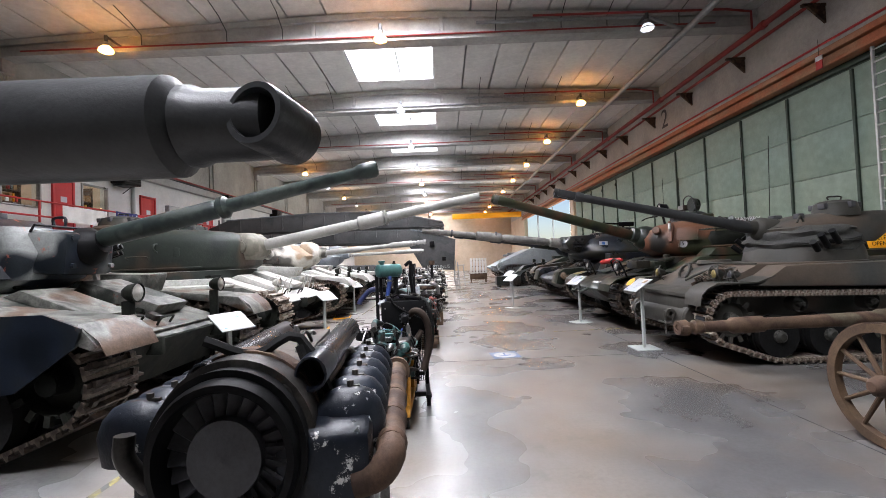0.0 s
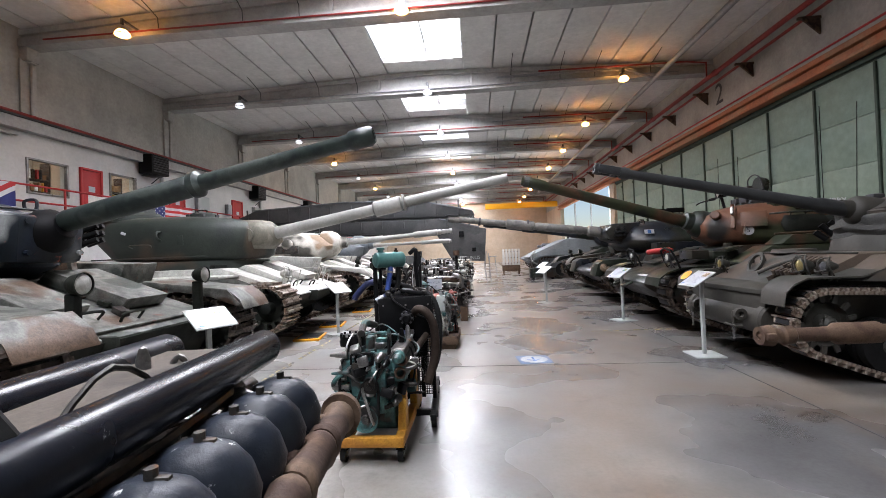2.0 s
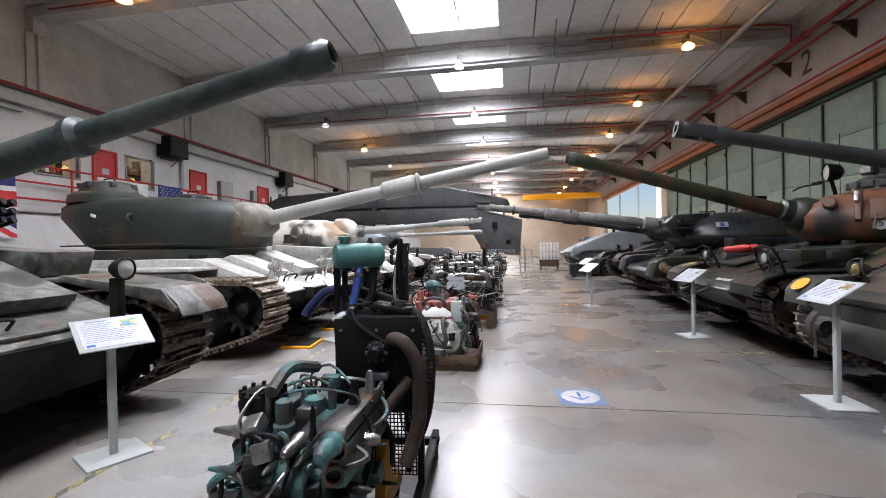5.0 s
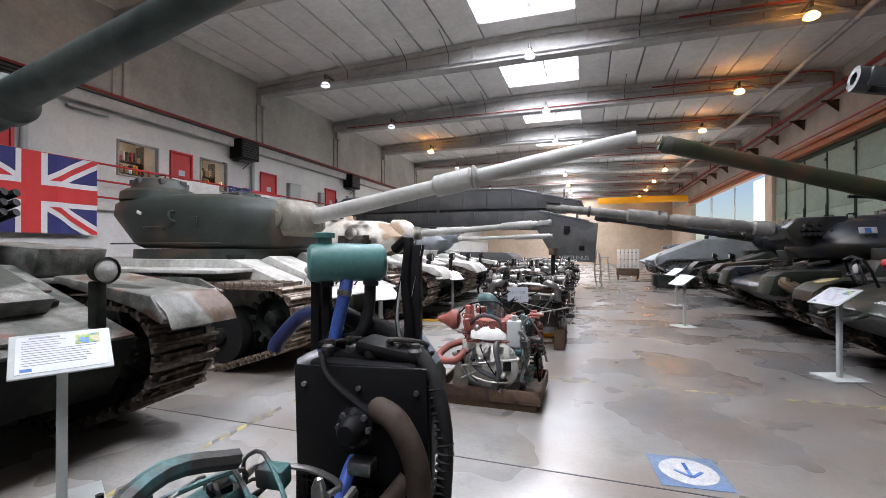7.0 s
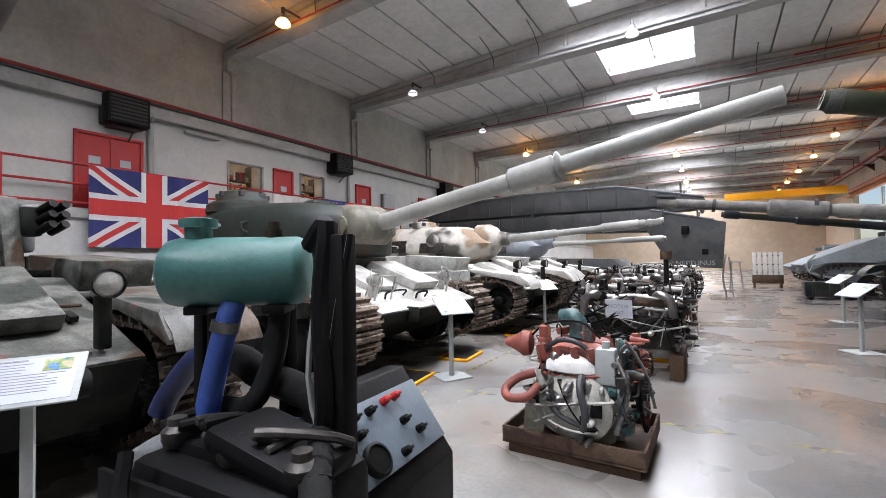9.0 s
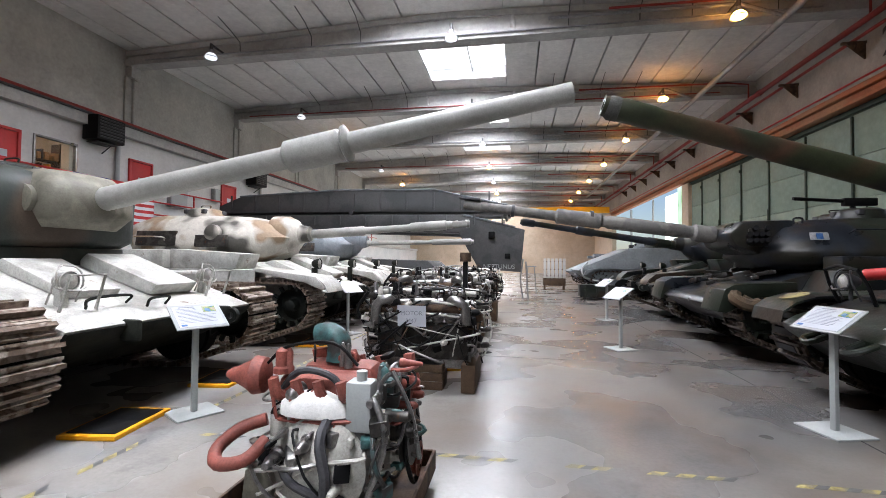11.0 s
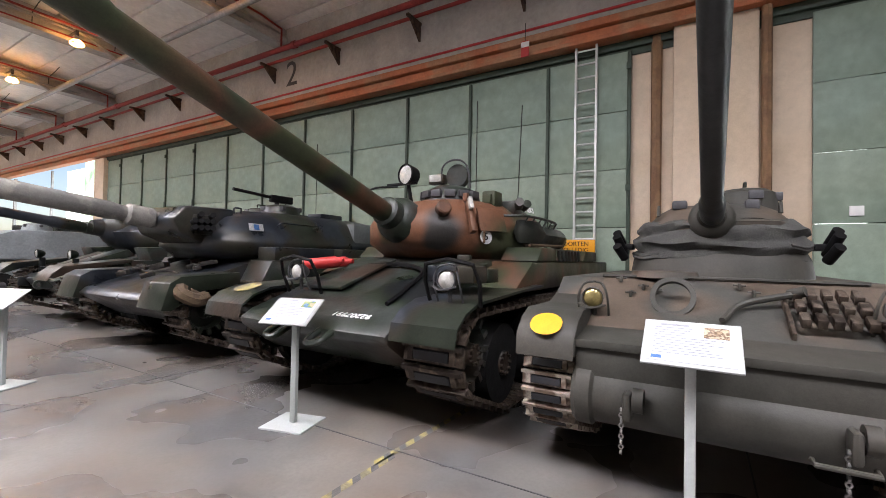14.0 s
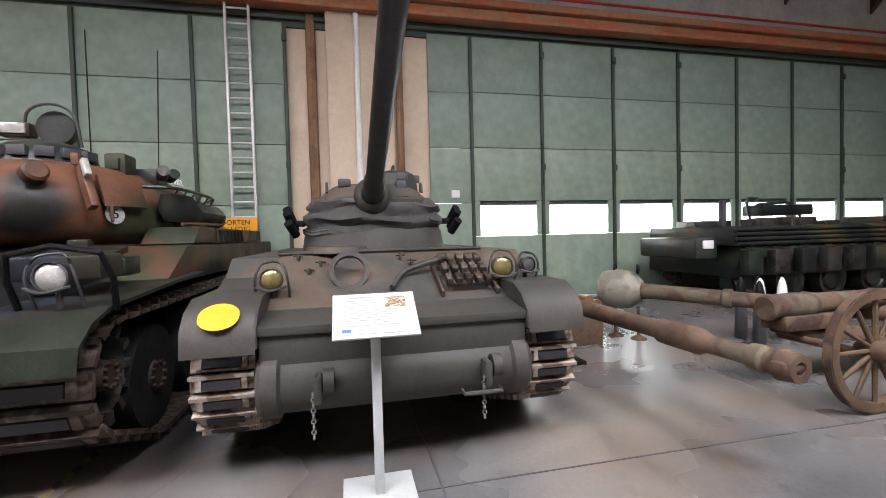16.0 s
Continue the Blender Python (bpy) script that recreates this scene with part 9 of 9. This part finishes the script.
def field_gun():
    t = thing("field_gun", pose(0.04, -0.12, 0), "rusty field gun barrel on a carriage with wooden spoked wheels", "field gun")
    spoked_wheel(t, 3.62, 3.6, 0.5, 0.485, M_WOOD)
    part("axle", Geo().rod((3.52, 3.6, 0.46), (4.4, 3.6, 0.46), 0.035, 12), M_RUSTY, t)
    part("trail", Geo().box((4.25, 2.5, 0.4), (0.18, 2.6, 0.14), 0.02, rot=(8, 0, 0)), M_RUSTY, t)
    part("cradle", Geo().box((4.25, 3.5, 0.62), (0.26, 0.7, 0.14), 0.02), M_RUSTY, t)
    part("gun_barrel", Geo().turn([(0, 0.1), (0.02, 0.12), (0.5, 0.12), (0.55, 0.1), (1.6, 0.085), (2.4, 0.075), (2.42, 0.09), (2.5, 0.09), (2.5, 0.045), (2.2, 0.045)], (4.25, 3.95, 0.76), (4.25, 1.0, 0.8), 24), M_RUST_PALE, t)


def lying_barrel():
    t = thing("gun_barrel_on_trestles", pose(0.1, -0.26, 0), "long rusty gun barrel with a muzzle brake lying on trestles", "gun barrel")
    part("barrel", Geo().turn([(0, 0.1), (0.03, 0.11), (0.8, 0.105), (0.85, 0.085), (2.2, 0.07), (2.25, 0.095), (2.6, 0.095), (2.65, 0.065), (3.0, 0.06)], (6.1, 5.52, 0.73), (3.1, 5.42, 0.72), 26), M_RUST_PALE, t)
    part("muzzle_brake", Geo().turn([(0, 0.06), (0.02, 0.08), (0.1, 0.085), (0.12, 0.065), (0.16, 0.065), (0.2, 0.095), (0.3, 0.08), (0.3, 0.04), (0.1, 0.04)], (3.14, 5.42, 0.72), (2.3, 5.39, 0.72), 22).box((2.9, 5.41, 0.72), (0.1, 0.22, 0.08), 0.03), M_RUST_PALE, t)
    for x in (5.5, 5.95):
        part("trestle", Geo().box((x, 5.46, 0.3), (0.08, 0.08, 0.56), 0.006).box((x, 5.46, 0.02), (0.3, 0.5, 0.04), 0.006).box((x, 5.46, 0.59), (0.1, 0.3, 0.05), 0.006), M_BLACK, t)


def mantlet_gun():
    t = thing("gun_with_mantlet", pose(0.5, -0.4, 0), "pale cast gun mantlet with rusty barrel on round-footed stands", "gun")
    a, b = Vector((5.95, 4.16, 0.68)), Vector((2.95, 2.35, 0.62))
    d = (b - a).normalized()
    part("mantlet", Geo().turn([(-0.3, 0.1), (-0.28, 0.24), (-0.1, 0.28), (0.1, 0.26), (0.22, 0.17), (0.26, 0.12), (0.26, 0)], a, b, 26), M_LIME, t, "pale cast mantlet")
    part("barrel", Geo().turn([(0.2, 0.1), (1.2, 0.095), (1.22, 0.115), (1.3, 0.115), (1.32, 0.09), (3.3, 0.08), (3.3, 0.05), (3.0, 0.05)], a, b, 22), M_RUST_PALE, t)
    for k, s in enumerate((-0.12, 0.2)):
        p = a + d * s
        part("stand", Geo().rod((p.x, p.y, 0.03), (p.x, p.y, 0.45), 0.025, 10).turn([(0, 0.11), (0.02, 0.1), (0.06, 0.03)], (p.x, p.y, 0), (p.x, p.y, 1), 18), M_RUSTY, t)
        part("lifting_ring", Geo().turn([(-0.015, 0.045), (-0.015, 0.07), (0.015, 0.07), (0.015, 0.045)], (p.x, p.y, 0.97), (p.x + 1, p.y + 1, 0.97), 14, None, True), M_BLACK, t)
    q = a + d * 3.0
    part("prop", Geo().box((q.x, q.y, 0.27), (0.1, 0.1, 0.54), 0.008).box((q.x, q.y, 0.02), (0.3, 0.3, 0.04), 0.006), M_BLACK, t)


def shells():
    for k, (x, y) in enumerate(((5.9, 2.35), (5.75, 2.2), (5.9, 2.05), (5.7, 1.9), (5.5, 2.5))):
        t = thing("artillery_shell", pose(x, y, 0), ("standing artillery shell with a white nose" if k % 2 else "dark standing artillery shell case"), "shell", "artillery shells")
        part("case", Geo().turn([(0, 0.065), (0.02, 0.075), (0.55, 0.07), (0.58, 0.062)], (0, 0, 0), (0, 0, 1), 18), M_GALV if k % 2 else M_GREY_DARK, t)
        part("nose", Geo().turn([(0, 0.06), (0.1, 0.055), (0.2, 0.035), (0.25, 0.01), (0.25, 0)], (0, 0, 0.58), (0, 0, 2), 16), M_WHITE if k % 2 else M_BLACK, t)
    b = thing("spent_cases", pose(6.35, 4.62, 0), "stack of brass and copper shell cases on a low stand", "shell cases")
    part("stand", Geo().box((0, 0, 0.24), (0.3, 0.75, 0.48), 0.02), M_WOOD, b)
    for k in range(6):
        part("case", Geo().turn([(0, 0.03), (0, 0.06), (0.02, 0.06), (0.03, 0.05), (0.25, 0.05), (0.25, 0.035)], (-0.14, -0.3 + 0.12 * k, 0.54 + 0.06 * (k % 2)), (1, -0.3 + 0.12 * k, 0.54 + 0.06 * (k % 2)), 14), M_COPPER, b)


def launcher():
    t = thing("rocket_launcher_carrier", pose(0, 0, 0), "camouflaged tracked carrier with tool rails and jerrycans on its side", "carrier", "parked tanks")
    part("hull", Geo().prism([(7.9, 0.55), (7.7, 0.95), (7.7, 1.15), (10.2, 1.15), (10.2, 0.55)], -7.0, 0.4, 0.03), M_CAMO_DARK, t)
    part("deck", Geo().box((8.85, -2.9, 1.35), (2.3, 6.9, 0.36), 0.04), M_CAMO, t)
    part("nose_light", Geo().box((8.7, 0.95, 1.13), (1.6, 0.5, 0.4), 0.06), M_CAMO_DARK, t)
    part("lamp_glass", Geo().box((7.88, 0.95, 1.2), (0.04, 0.24, 0.16), 0.02), M_FLAG_WHITE, t)
    for k in range(4):
        part("side_tube", Geo().rod((7.66, -6.2, 1.2 + 0.09 * k), (7.66, 0.55, 1.2 + 0.09 * k), 0.038, 12), M_CAMO, t)
    for k in range(10):
        y = 0.25 - 0.62 * k
        c = part("jerrycan", Geo().box((7.62, y, 0.86), (0.2, 0.34, 0.46), 0.03), [M_CAMO_DARK, M_DIRTY, M_CAMO][k % 3], t)
        part("handle", Geo().tube([(7.62, y - 0.1, 1.08), (7.62, y - 0.08, 1.13), (7.62, y + 0.08, 1.13), (7.62, y + 0.1, 1.08)], 0.012, 6), M_CAMO_DARK, c)
    rng = random.Random(77)
    for k in range(14):
        g = Geo().box((rng.uniform(8.0, 9.6), rng.uniform(-5.8, -0.2), 1.56), (rng.uniform(0.2, 0.8), rng.uniform(0.3, 0.9), rng.uniform(0.12, 0.3)), 0.03, rot=(0, 0, rng.uniform(-10, 10)))
        part("stowage_box", g, [M_CAMO, M_CAMO_DARK, M_DIRTY][k % 3], t)
    part("launcher_frame", Geo().box((8.5, -1.4, 1.85), (0.5, 1.3, 0.22), 0.03).tube([(8.3, -0.5, 1.6), (8.3, -0.4, 2.05), (8.5, -0.9, 2.1)], 0.03, 8).tube([(8.6, -2.2, 1.6), (8.6, -1.9, 2.0), (8.6, -1.0, 1.98)], 0.03, 8), M_CAMO_DARK, t)
    part("mast", Geo().box((8.2, 0.3, 1.75), (0.1, 0.1, 0.6), 0.01), M_GREY_DARK, t)
    for y in (0.0, -1.1, -2.2, -3.3, -4.4, -5.5):
        w = part("road_wheel", Geo().turn([(-0.12, 0.05), (-0.12, 0.2), (-0.05, 0.25), (-0.12, 0.3), (-0.12, 0.36), (0.12, 0.36), (0.12, 0.05)], (8.1, y, 0.42), (9, y, 0.42), 24), M_CAMO_DARK, t)
    tr = new("running_gear")
    tr.parent = t
    tr.matrix_basis = pose(8.9, 0.3, 0, 0, 0, 90)
    for s in (-1, 1):
        track(tr, s * 0.8, 0.4, [(-0.35, 0.62, 0.32), (-6.2, 0.62, 0.32), (-1.2, 0.45, 0.36), (-5.4, 0.45, 0.36)], 0.16, False, "bar", True)


field_gun()
lying_barrel()
mantlet_gun()
shells()
launcher()
